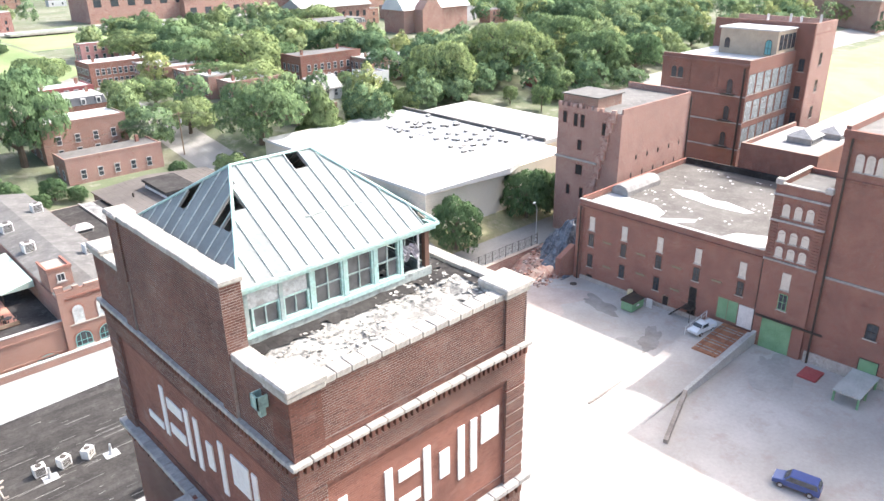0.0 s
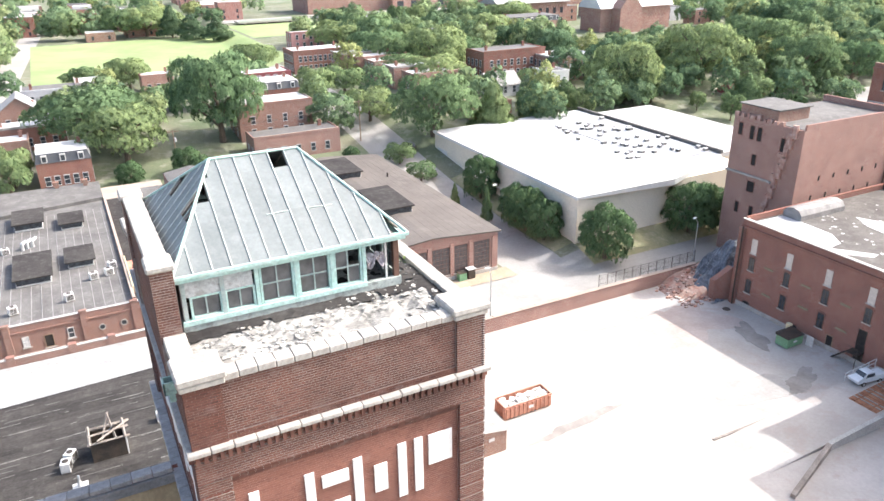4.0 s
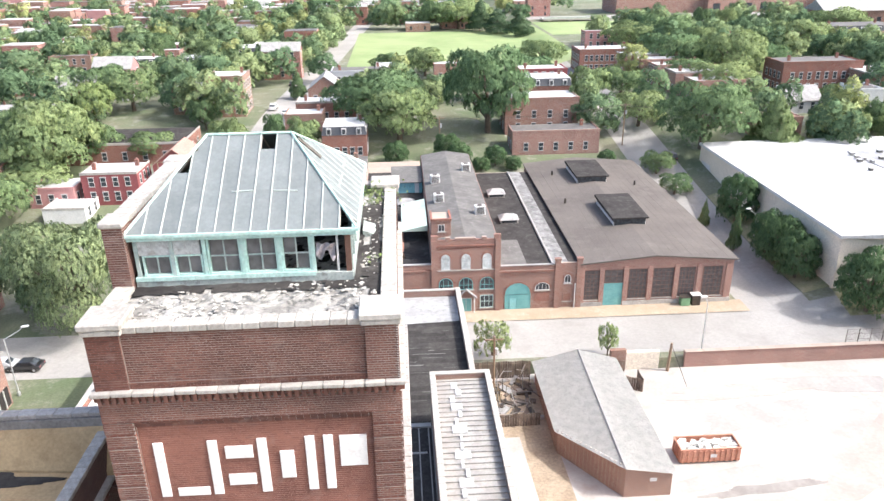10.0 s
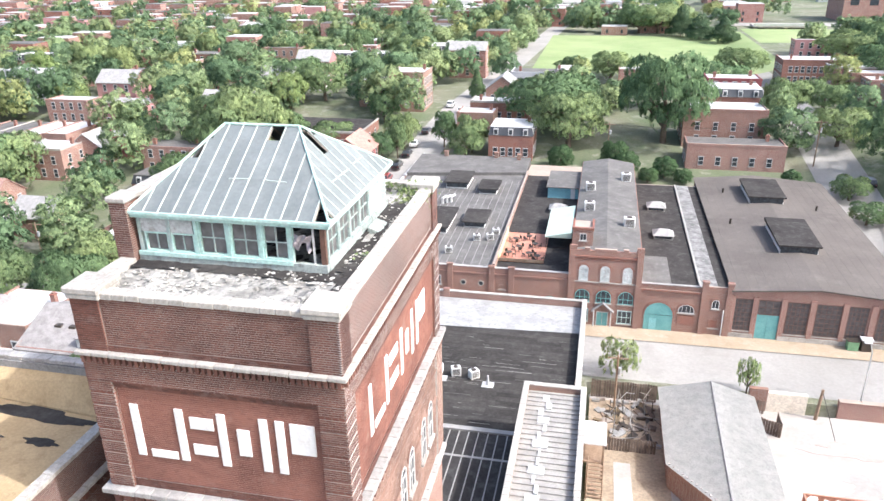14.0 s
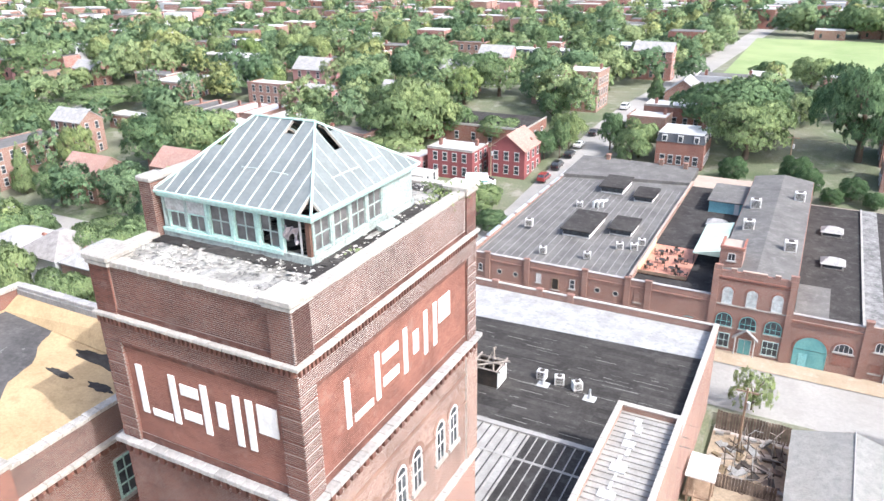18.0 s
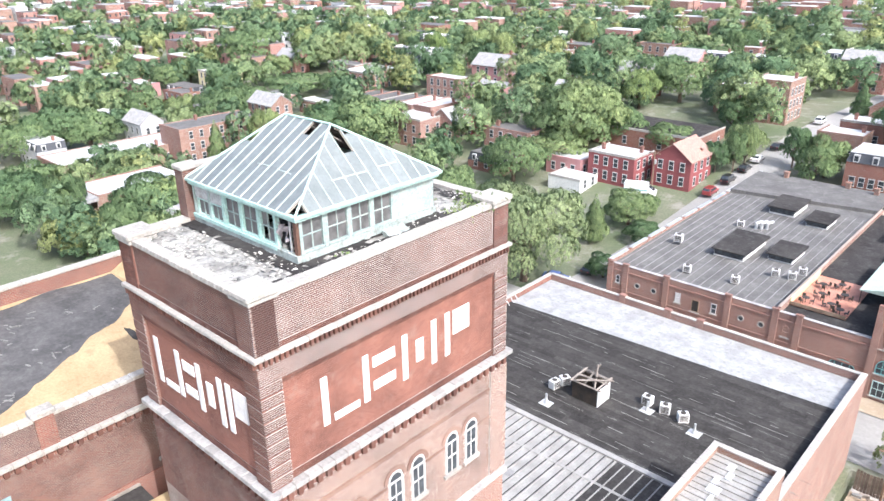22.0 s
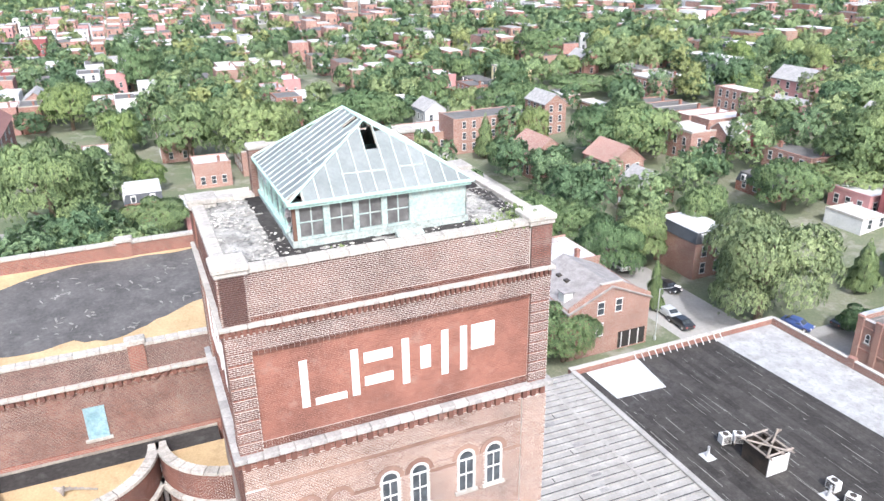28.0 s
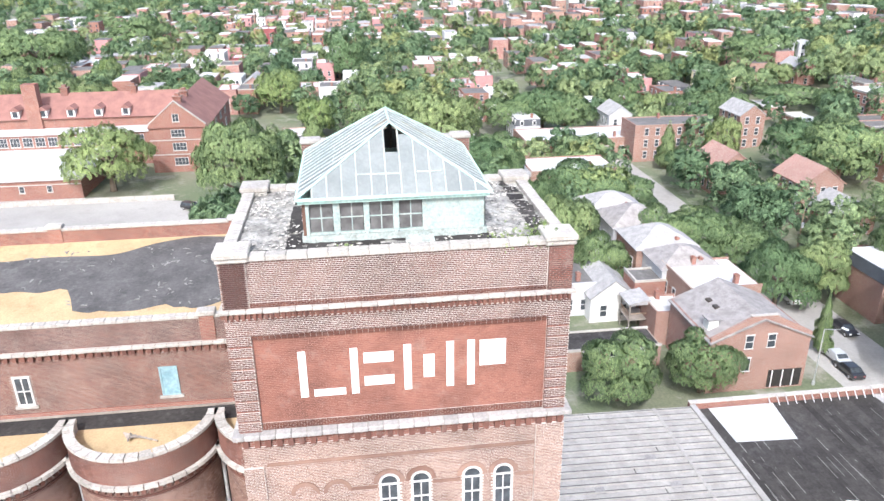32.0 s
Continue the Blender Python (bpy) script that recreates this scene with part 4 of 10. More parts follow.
def lantern_window(face, plane, u0, u1, z0, z1, broken=(), frame=None):
    fr = frame or COPPER
    w = part("window", boxes(slab(face, plane, u0 - 0.07, u0, z0 - 0.05, z1 + 0.05, -0.09, 0.04), slab(face, plane, u1, u1 + 0.07, z0 - 0.05, z1 + 0.05, -0.09, 0.04), slab(face, plane, u0, u1, z0 - 0.08, z0, -0.09, 0.06), slab(face, plane, u0, u1, z1, z1 + 0.05, -0.09, 0.04)), fr, lantern)
    c, m = (u0 + u1) / 2, (z0 + z1) / 2
    two = z1 - z0 > 0.9
    bars = [slab(face, plane, c - 0.022, c + 0.022, z0, z1, -0.06, 0.0)]
    if two:
        bars.append(slab(face, plane, u0, u1, m - 0.022, m + 0.022, -0.06, 0.005))
    part("muntin", boxes(*bars), WOODPALE, w)
    k = 0
    for a, b in ((u0, c), (c, u1)):
        for p, q in (((z0, m), (m, z1)) if two else ((z0, z1),)):
            if k not in broken:
                part("pane", B(*slab(face, plane, a + 0.022, b - 0.022, p + 0.022, q - 0.022, -0.05, -0.035)), DIMGLASS, w)
            k += 1


part("board", B(*slab("s", LY0, 8.2, 10.2, 44.08, 44.63, -0.08, 0.02)), BOARD, lantern, "grey weathered board over two small windows")
lantern_window("s", LY0, 8.42, 9.2, 43.42, 44.02)
lantern_window("s", LY0, 9.42, 10.18, 43.42, 44.02)
lantern_window("s", LY0, 10.48, 11.4, 43.42, 44.55)
lantern_window("s", LY0, 11.66, 12.56, 43.42, 44.55)
lantern_window("s", LY0, 12.82, 13.62, 43.42, 44.55, broken=(0, 3))
part("window_sill", B(*slab("s", LY0, LX0 - 0.05, 13.8, 43.22, 43.36, -0.08, 0.13)), COPPER, lantern)
for u in (8.2, 9.31, 10.33, 11.53, 12.69, 13.76):
    part("post", B(*slab("s", LY0, u - 0.06, u + 0.06, 43.25, 44.64, -0.1, 0.07)), COPPER if u > 10 else WOODPALE, lantern)
part("post", B(*slab("s", LY0, 14.5, 14.57, 43.2, 44.64, -0.05, 0.0)), FRAME_WHITE, lantern)
for a in (17.0, 18.15, 19.27, 20.4):
    lantern_window("e", LX1, a, a + 0.9, 43.4, 44.55, frame=WOODPALE)
for u in (16.93, 18.02, 19.15, 20.28, 21.42):
    part("post", B(*slab("e", LX1, u - 0.06, u + 0.06, 43.25, 44.64, -0.1, 0.06)), WOODPALE, lantern)
part("board_wall", B(*slab("e", LX1, 21.48, LY1, 43.3, 44.64, -0.08, 0.0)), WOODPALE, lantern, "flaking pale green boarded wall")
for k in range(5):
    part("board", B(*slab("e", LX1, 21.52, LY1 - 0.04, 43.33 + 0.26 * k, 43.57 + 0.26 * k, -0.01, 0.018)), WOODPALE, lantern)
# torn sheet hanging in the open bay
bm = bmesh.new()
tv = [[bm.verts.new((13.85 + 0.62 * i / 8, LY0 - 0.02 + 0.09 * math.sin(i * 1.7 + j), 44.3 - 0.62 * j / 6 * (0.7 + 0.3 * math.sin(i * 1.1)))) for i in range(9)] for j in range(7)]
for j in range(6):
    for i in range(8):
        bm.faces.new((tv[j][i], tv[j][i + 1], tv[j + 1][i + 1], tv[j + 1][i]))
part("torn_sheet", bm, surface("torn grey-mauve sheet", (0.34, 0.3, 0.31), (0.45, 0.41, 0.42), 4, 2, 0.8, 0.3), lantern, "torn grey sheet hanging in the open bay")

# roof of seamed sheets; some are missing
RZ0, RZ1 = 44.83, 47.05
EAVE = (7.98, 15.2, 16.6, 23.9)
RIDGE = (10.0, 12.9, 20.25)


def slope_point(face, u, v):
    if face == "s":
        return Vector((u, EAVE[2] + (RIDGE[2] - EAVE[2]) * v, RZ0 + (RZ1 - RZ0) * v))
    if face == "n":
        return Vector((u, EAVE[3] + (RIDGE[2] - EAVE[3]) * v, RZ0 + (RZ1 - RZ0) * v))
    if face == "e":
        return Vector((EAVE[1] + (RIDGE[1] - EAVE[1]) * v, u, RZ0 + (RZ1 - RZ0) * v))
    return Vector((EAVE[0] + (RIDGE[0] - EAVE[0]) * v, u, RZ0 + (RZ1 - RZ0) * v))


def v_top(face, u):
    if face in "sn":
        return max(0.0, min(1.0, (u - EAVE[0]) / (RIDGE[0] - EAVE[0]), (EAVE[1] - u) / (EAVE[1] - RIDGE[1])))
    return max(0.0, min(1.0, (u - EAVE[2]) / (RIDGE[2] - EAVE[2]), (EAVE[3] - u) / (EAVE[3] - RIDGE[2])))


def sheet_panel(face, u0, u1, v0, v1, lift):
    us = sorted({u0, u1, *[u for u in ((RIDGE[0], RIDGE[1]) if face in "sn" else (RIDGE[2],)) if u0 < u < u1], *[u0 + (u1 - u0) * k / 4 for k in (1, 2, 3)]})
    top = [(u, min(v1, v_top(face, u))) for u in us]
    top = [(u, v) for u, v in top if v >= v0 - 1e-6]
    if len(top) < 2 or max(v for _, v in top) - v0 < 0.015:
        return
    low = [(u, v0) for u, _ in top]
    pts = [slope_point(face, u, v) for u, v in low] + [slope_point(face, u, v) for u, v in reversed(top)]
    clean = [p for k, p in enumerate(pts) if (p - pts[k - 1]).length > 1e-4]
    bm = bmesh.new()
    up = Vector((0, 0, 1))
    a = [bm.verts.new(p + up * lift) for p in clean]
    b = [bm.verts.new(p + up * (lift - 0.02)) for p in clean]
    bm.faces.new(a)
    bm.faces.new(b[::-1])
    for k in range(len(a)):
        bm.faces.new((b[k], b[(k + 1) % len(a)], a[(k + 1) % len(a)], a[k]))
    bmesh.ops.recalc_face_normals(bm, faces=bm.faces[:])
    part("roof_sheet", bm, TINROOF, lantern)


SEAM = surface("pale grey-green seam metal", (0.34, 0.39, 0.37), (0.44, 0.475, 0.45), 8, 1, 0.6, 0.1)
rng = random.Random(11)
HOLES = {"s": ((12.35, 0.9), (9.15, 0.52), (9.15, 0.48), (14.75, 0.12)), "e": ((20.05, 0.6), (20.05, 0.85), (20.6, 0.85), (16.8, 0.03)), "w": ((19.35, 0.6), (19.35, 0.8), (18.8, 0.55), (21.3, 0.7)), "n": ((11.0, 0.8),)}
for face in "sewn":
    e0, e1 = (EAVE[0], EAVE[1]) if face in "sn" else (EAVE[2], EAVE[3])
    n = 13
    w = (e1 - e0) / n
    for k in range(n):
        u0, u1 = e0 + k * w, e0 + (k + 1) * w
        cuts = [0.0, (0.58 if face == "e" else 0.4) + rng.uniform(-0.012, 0.012), 0.83, 1.0]
        for j in range(3):
            gone = any(u0 <= h[0] < u1 and cuts[j] <= h[1] < cuts[j + 1] for h in HOLES[face])
            if face == "s" and k == n - 1:
                gone = True
            if face == "s" and gone and k == 2 and j == 1:
                sheet_panel(face, u0 + 0.004, u1 - 0.004, cuts[1], 0.6, 0.02)
            if not gone:
                sheet_panel(face, u0 + 0.004, u1 - 0.004, cuts[j], cuts[j + 1], 0.02 + 0.006 * (j == 0))
    for k in range(1, n):
        u = e0 + k * w
        t = v_top(face, u)
        if t > 0.04:
            up = Vector((0, 0, 0.04))
            part("seam", rod(bmesh.new(), slope_point(face, u, 0.0) + up, slope_point(face, u, t) + up, 0.028, 5), SEAM, lantern)
            dn = Vector((0, 0, -0.06))
            part("rafter", rod(bmesh.new(), slope_point(face, u, 0.0) + dn, slope_point(face, u, t) + dn, 0.045, 4), GREYWOOD, lantern)
# crusted laps across the sheets
for face in "se":
    e0, e1 = (EAVE[0], EAVE[1]) if face == "s" else (EAVE[2], EAVE[3])
    u = e0 + 2.2
    while u < e1 - 2.0:
        w = rng.uniform(0.5, 1.0)
        v = (0.4 if face == "s" else 0.3) + rng.uniform(-0.02, 0.02)
        if min(v_top(face, u), v_top(face, u + w)) > v and rng.random() < 0.93:
            up = Vector((0, 0, 0.035))
            part("lap_strip", rod(bmesh.new(), slope_point(face, u, v) + up, slope_point(face, u + w, v + rng.uniform(-0.012, 0.012)) + up, rng.uniform(0.025, 0.05), 5), SEAM, lantern)
        u += w
corners = [Vector((EAVE[i], EAVE[2 + j], RZ0 + 0.05)) for i, j in ((0, 0), (1, 0), (1, 1), (0, 1))]
tops = [Vector((RIDGE[0], RIDGE[2], RZ1 + 0.05)), Vector((RIDGE[1], RIDGE[2], RZ1 + 0.05))]
for a, b in ((corners[0], tops[0]), (corners[3], tops[0]), (corners[1], tops[1]), (corners[2], tops[1]), (tops[0], tops[1])):
    part("hip_cap", rod(bmesh.new(), a, b, 0.05, 6), COPPER, lantern)
part("gutter", boxes((EAVE[0] - 0.06, EAVE[1] + 0.06, EAVE[2] - 0.08, EAVE[2], 44.76, 44.86), (EAVE[1], EAVE[1] + 0.08, EAVE[2], EAVE[3], 44.76, 44.86), (EAVE[0] - 0.08, EAVE[0], EAVE[2], EAVE[3], 44.76, 44.86), (EAVE[0] - 0.06, EAVE[1] + 0.06, EAVE[3], EAVE[3] + 0.08, 44.76, 44.86)), COPPER, lantern)
# copper-clad slope on the deck and weeds behind the parapet
flash = prism(bmesh.new(), [(15.15, 20.6), (15.75, 20.6), (15.75, 21.7), (15.15, 21.7)], 42.85, [43.2, 42.98, 42.98, 43.2])
tagged(part("metal_sheet", flash, CURB), "loose grey-green metal sheet on the roof deck", "sheet")


def weeds(x, y, z, r, h, seed, n=260):
    g = np.random.default_rng(seed)
    p = g.normal(0, 0.42, (n, 3)) * np.array([r, r, 0]) + np.array([x, y, z])
    p[:, 2] = z + np.abs(g.normal(0, 0.45, n)) * h
    d = g.normal(0, 1, (n, 3))
    q = leaf_quads(g, p, d, 0.09)
    ob = new("weeds", mesh_from("weeds", q, np.arange(len(q)).reshape(-1, 4), LEAF_LIGHT))
    return tagged(ob, "green weeds growing on the crumbling roof deck", "plant", "roof weeds")


weeds(15.6, 25.6, 42.85, 1.0, 0.5, 1)
weeds(15.7, 24.4, 42.85, 0.8, 0.4, 2, 160)
weeds(14.6, 26.2, 42.85, 0.7, 0.4, 3, 140)
weeds(15.5, 18.3, 42.85, 0.5, 0.25, 4, 70)

# ---- building helpers ----
def place(face, plane):
    """A function that turns (along, outward, up) on a wall into a point."""
    al, ou = face_axes(face)
    ab = Vector([abs(c) for c in al])
    bo = Vector([abs(c) for c in ou])
    return lambda u, d, z: bo * plane + ab * u + ou * d + Vector((0, 0, z))


def outline(c, w, z0, z1, rise, n=10):
    """An opening's outline: straight sides and a round or flat head."""
    pts = [(c - w / 2, z0), (c + w / 2, z0)]
    if rise <= 0:
        return pts + [(c + w / 2, z1), (c - w / 2, z1)]
    for k in range(n + 1):
        a = math.pi * k / n
        pts.append((c + math.cos(a) * w / 2, z1 - rise + math.sin(a) * rise))
    return pts


def extrude_outline(P, pts, d0, d1, flip):
    bm = bmesh.new()
    a = [bm.verts.new(P(u, d0, z)) for u, z in pts]
    b = [bm.verts.new(P(u, d1, z)) for u, z in pts]
    bm.faces.new(b)
    bm.faces.new(a[::-1])
    for k in range(len(pts)):
        q = (k + 1) % len(pts)
        bm.faces.new((a[k], a[q], b[q], b[k]))
    bmesh.ops.recalc_face_normals(bm, faces=bm.faces[:])
    return bm


def ring_outline(P, inner, outer, d0, d1):
    bm = bmesh.new()
    rows = []
    for pts, d in ((inner, d0), (inner, d1), (outer, d1), (outer, d0)):
        rows.append([bm.verts.new(P(u, d, z)) for u, z in pts])
    n = len(inner)
    for k in range(n):
        q = (k + 1) % n
        for r in range(3):
            bm.faces.new((rows[r][k], rows[r][q], rows[r + 1][q], rows[r + 1][k]))
    bmesh.ops.recalc_face_normals(bm, faces=bm.faces[:])
    return bm


def opening(parent, face, plane, c, w, z0, z1, rise=0.0, fill=None, frame=None, trim=None, sill=True, bars=(1, 1), name="window", lip=0.1):
    """A window or door on a wall: pane, frame, glazing bars, head trim and sill."""
    P = place(face, plane)
    inner = outline(c, w - 2 * lip, z0 + lip, z1 - lip, max(rise - lip, 0) if rise else 0)
    outer = outline(c, w, z0, z1, rise)
    win = part(name, ring_outline(P, inner, outer, -0.02, 0.07), frame or FRAME_WHITE, parent)
    part("pane" if name == "window" else "leaf", extrude_outline(P, inner, -0.03, 0.02, False), fill or GLASS, win)
    if bars[0] or bars[1]:
        bm = bmesh.new()
        for k in range(bars[0]):
            u = c - w / 2 + w * (k + 1) / (bars[0] + 1)
            box(bm, *slab(face, plane, u - 0.03, u + 0.03, z0 + 0.04, z1 - (rise * 0.3 if rise else 0.04), 0.0, 0.05))
        for k in range(bars[1]):
            z = z0 + (z1 - z0 - rise * 0.5) * (k + 1) / (bars[1] + 1)
            box(bm, *slab(face, plane, c - w / 2 + 0.04, c + w / 2 - 0.04, z - 0.03, z + 0.03, 0.0, 0.07))
        part("glazing_bar", bm, frame or FRAME_WHITE, win)
    if trim:
        big = outline(c, w + 0.5, z0, z1 + 0.25, rise + 0.25 if rise else 0)
        if rise:
            part("arch", ring_outline(P, outline(c, w, z0, z1, rise)[2:], big[2:], -0.02, 0.06), trim, win)
        else:
            part("lintel", B(*slab(face, plane, c - w / 2 - 0.2, c + w / 2 + 0.2, z1, z1 + 0.25, -0.02, 0.06)), trim, win)
    if sill:
        part("sill", B(*slab(face, plane, c - w / 2 - 0.15, c + w / 2 + 0.15, z0 - 0.16, z0, -0.02, 0.14)), STONE, win)
    return win


def coping(parent, face, plane, u0, u1, z0, z1, out0, out1, pitch, material=None):
    stone_row(parent, "coping_stone", face, plane, u0, u1, z0, z1, out0, out1, pitch, material)


def ac_unit():
    ob = thing("air_conditioner", "white box air conditioner standing on the roof", "air conditioner", group="roof units")
    part("casing", bevel(B(-0.65, 0.65, -0.5, 0.5, 0.12, 1.3), 0.04), PAINT_WHITE, ob)
    for x in (-0.5, 0.5):
        part("foot", B(x - 0.08, x + 0.08, -0.55, 0.55, 0, 0.12), GREYWOOD, ob)
    part("grille", boxes(*[(-0.5, 0.5, -0.53, -0.5, 0.3 + 0.16 * k, 0.38 + 0.16 * k) for k in range(6)]), IRON, ob)
    part("fan_guard", rod(bmesh.new(), (0, 0, 1.3), (0, 0, 1.36), 0.36, 14), IRON, ob)
    return ob


AC = ac_unit()
AC.matrix_basis = pose(-10.6, 106.5, 9.5, 0, 0, 12)


def put_ac(x, y, z, s=1.0, turn=0):
    o = copy_thing(AC, pose(x, y, z, 0, 0, turn))
    o.scale = (s, s, s)


def skylight(x0, x1, y0, y1, z, h=1.1):
    """A low roof monitor with a glazed front under a dark lid."""
    ob = thing("skylight", "low roof monitor with glazed front and dark lid", "skylight", group="roof monitors")
    part("curb", B(x0, x1, y0, y1, z - 0.1, z + h * 0.45), PAINT_WHITE, ob)
    part("glazing", B(x0 + 0.1, x1 - 0.1, y0 - 0.05, y0 + 0.02, z + h * 0.15, z + h * 0.8), GLASS, ob)
    part("wall", B(x0 + 0.02, x1 - 0.02, y0 + 0.03, y1 - 0.02, z + h * 0.45, z + h * 0.85), PAINT_DARK, ob)
    part("lid", prism(bmesh.new(), [(x0 - 0.35, y0 - 0.4), (x1 + 0.35, y0 - 0.4), (x1 + 0.35, y1 + 0.35), (x0 - 0.35, y1 + 0.35)], z + h * 0.85, [z + h, z + h, z + h * 1.15, z + h * 1.15]), TARROOF, ob)
    return ob


# ---- malt house: roof with tar strip, parapets, silos with curved parapets ----
malt = thing("malt_house", "long red brick brewery house with tan and black roof", "building")
part("wall", B(-9.3, 4.4, -30, 20.8, 0, 33.5), BRICK_S, malt)
part("parapet", B(4.05, 4.4, -30, 20.4, 33.5, 34.85), BRICK_DK, malt)
part("parapet", B(-9.3, -8.95, -30, 20.8, 33.5, 35.6), BRICK_DK, malt)
part("parapet", B(-8.95, 7.4, 20.45, 20.8, 33.5, 35.6), BRICK_DK, malt)
part("roof", prism(bmesh.new(), [(-8.95, -30), (4.05, -30), (4.05, 20.45), (-8.95, 20.45)], 33.4, [34.72, 33.6, 33.6, 34.72]), TANROOF, malt, "tan gravel coated roof")


def malt_z(x):
    return 33.6 + (4.05 - x) / 13.0 * 1.12


bm = bmesh.new()
rng = random.Random(4)
lowr, highr = [], []
for k in range(61):
    y = -12 + 32 * k / 60
    lowr.append((-6.7 - 2.0 * smooth01((y - 2) / 5) + 0.5 * noise.noise(Vector((y * 0.35, 3, 0))), y))
    edge_x = -2.2 + 3.0 * smooth01((y - 0.6) / 1.6) - max(0, y - 10) * 0.62
    highr.append((max(edge_x, lowr[-1][0] + 0.3) + 0.5 * noise.noise(Vector((y * 0.5, 8, 0))) + 0.3 * noise.noise(Vector((y * 1.6, 2, 0))), y))
for k in range(60):
    quad(bm, *[(p[0], p[1], malt_z(p[0]) + 0.012) for p in (lowr[k], highr[k], highr[k + 1], lowr[k + 1])])
part("tar_strip", bm, surface("worn greyed tar", (0.062, 0.059, 0.058), (0.105, 0.1, 0.097), 5, 0.5, 0.92, 0.25, stain=(0.16, 0.155, 0.148), amount=0.45), malt, "worn black tar strip on the tan roof")
bm = bmesh.new()
for k in range(420):
    x, y = rng.uniform(-7.5, 0.5), rng.uniform(-9, 19)
    if noise.noise(Vector((x * 0.5, y * 0.35, 21))) < 0.08 or x > 0.4 - max(0, y - 10) * 0.62 or y < 1 and x > -2.5:
        continue
    w, d, a = rng.uniform(0.05, 0.3), rng.uniform(0.02, 0.07), rng.uniform(-0.4, 1.9)
    c, q = math.cos(a), math.sin(a)
    prism(bm, [(x + c * u - q * v, y + q * u + c * v) for u, v in ((-w, -d), (w, -d * 0.4), (w * 0.7, d), (-w * 0.8, d * 0.7))], malt_z(x) - 0.02, malt_z(x) + 0.04)
for cx, cy, rx, ry in ((0.1, 18.8, 2.3, 0.5), (1.2, 17.2, 0.7, 0.25), (-1.3, 17.0, 0.8, 0.2)):
    ring = []
    for k in range(36):
        a = k * math.tau / 36
        f = 1 + 0.5 * noise.noise(Vector((2.2 * math.cos(a) + cx, 2.2 * math.sin(a) + cy, 4)))
        ring.append((cx + rx * f * math.cos(a), cy + ry * f * math.sin(a)))
    part("tar_pool", prism(bmesh.new(), ring, 33.5, [malt_z(q[0]) + 0.015 for q in ring]), TARROOF, malt, "black tar stain on the tan roof")
part("cant", prism(bmesh.new(), [(-8.9, 19.3), (7.3, 19.3), (7.3, 20.45), (-8.9, 20.45)], 33.4, [malt_z(-8.9), 33.5, 35.25, 35.35]), TANROOF, malt)
part("flashing", B(-8.9, 7.3, 20.3, 20.46, 35.2, 35.58), PATCH, malt)
part("tar_flake", bm, surface("pale curled tar flakes", (0.15, 0.145, 0.138), (0.26, 0.25, 0.237), 9, 1, 0.9, 0.2), malt)["kind"] = "stuff"
coping(malt, "e", 4.4, -8, 20.4, 34.85, 35.05, -0.42, 0.06, 0.62)
coping(malt, "e", 4.4, -8, 20.4, 33.3, 33.5, -0.02, 0.28, 0.62)
coping(malt, "w", -9.3, -8, 20.8, 35.6, 35.8, -0.42, 0.06, 0.8)
coping(malt, "n", 20.8, -8.9, 7.2, 35.6, 35.8, -0.42, 0.06, 0.7, STONE_DK)
for y in (10.3, -1.5):
    part("pier", B(3.98, 4.5, y - 0.4, y + 0.4, 33.5, 35.0), BRICK_DK, malt)
    stone(malt, "pier_cap", 3.9, 4.58, y - 0.5, y + 0.5, 35.0, 35.3, STONE, 0.05)
for y in (10.2, -2.0):
    part("pier", B(-9.35, -8.85, y - 0.45, y + 0.45, 33.5, 35.75), BRICK_S, malt)
    stone(malt, "pier_cap", -9.45, -8.75, y - 0.55, y + 0.55, 35.75, 36.05, STONE, 0.05)
bm = bmesh.new()
for k in range(64):
    box(bm, 4.38, 4.6, -8 + 0.44 * k, -7.78 + 0.44 * k, 32.98, 33.28)
part("dentil_course", bm, BRICK_LAID, malt)["kind"] = "stuff"
brickfield("e", 4.4, -4.0, 20.6, 29.6, 32.95, BRICK_LAID, malt, skip=((7.34, 8.3, 30.18, 31.98), (-0.5, 0.6, 30.1, 32.05), (14.85, 15.95, 30.1, 32.35)), proud=0.01, joint=0.021)
brickfield("e", 4.4, -4.0, 20.4, 33.52, 34.85, BRICK_SOOT, malt, proud=0.01, joint=0.018)
opening(malt, "e", 4.4, 7.82, 1.0, 30.15, 32.0, fill=surface("pale blue boarding", (0.16, 0.28, 0.32), (0.26, 0.38, 0.42), 6, 2, 0.7, 0.2, stain=(0.16, 0.25, 0.28), amount=0.7), frame=surface("pale blue frame", (0.2, 0.31, 0.34), (0.25, 0.36, 0.39)), bars=(0, 0))
opening(malt, "e", 4.4, 0.05, 0.9, 30.15, 32.0, bars=(1, 1))
opening(malt, "e", 4.4, 15.4, 1.0, 30.2, 32.3, bars=(1, 2), frame=COPPER_DIM)
part("flashing", B(4.4, 4.55, -10, 13.6, 29.27, 29.36), GREYWOOD, malt)
part("terrace", B(4.4, 6.0, -12, 13.6, 0, 29.25), TARROOF, malt)
part("mortar_bed", B(4.39, 4.403, -4.0, 20.6, 29.6, 32.95), MORTAR_SHADE, malt)
part("mortar_bed", B(4.39, 4.403, -4.0, 20.4, 33.52, 34.85), MORTAR_SHADE, malt)
SILO = []
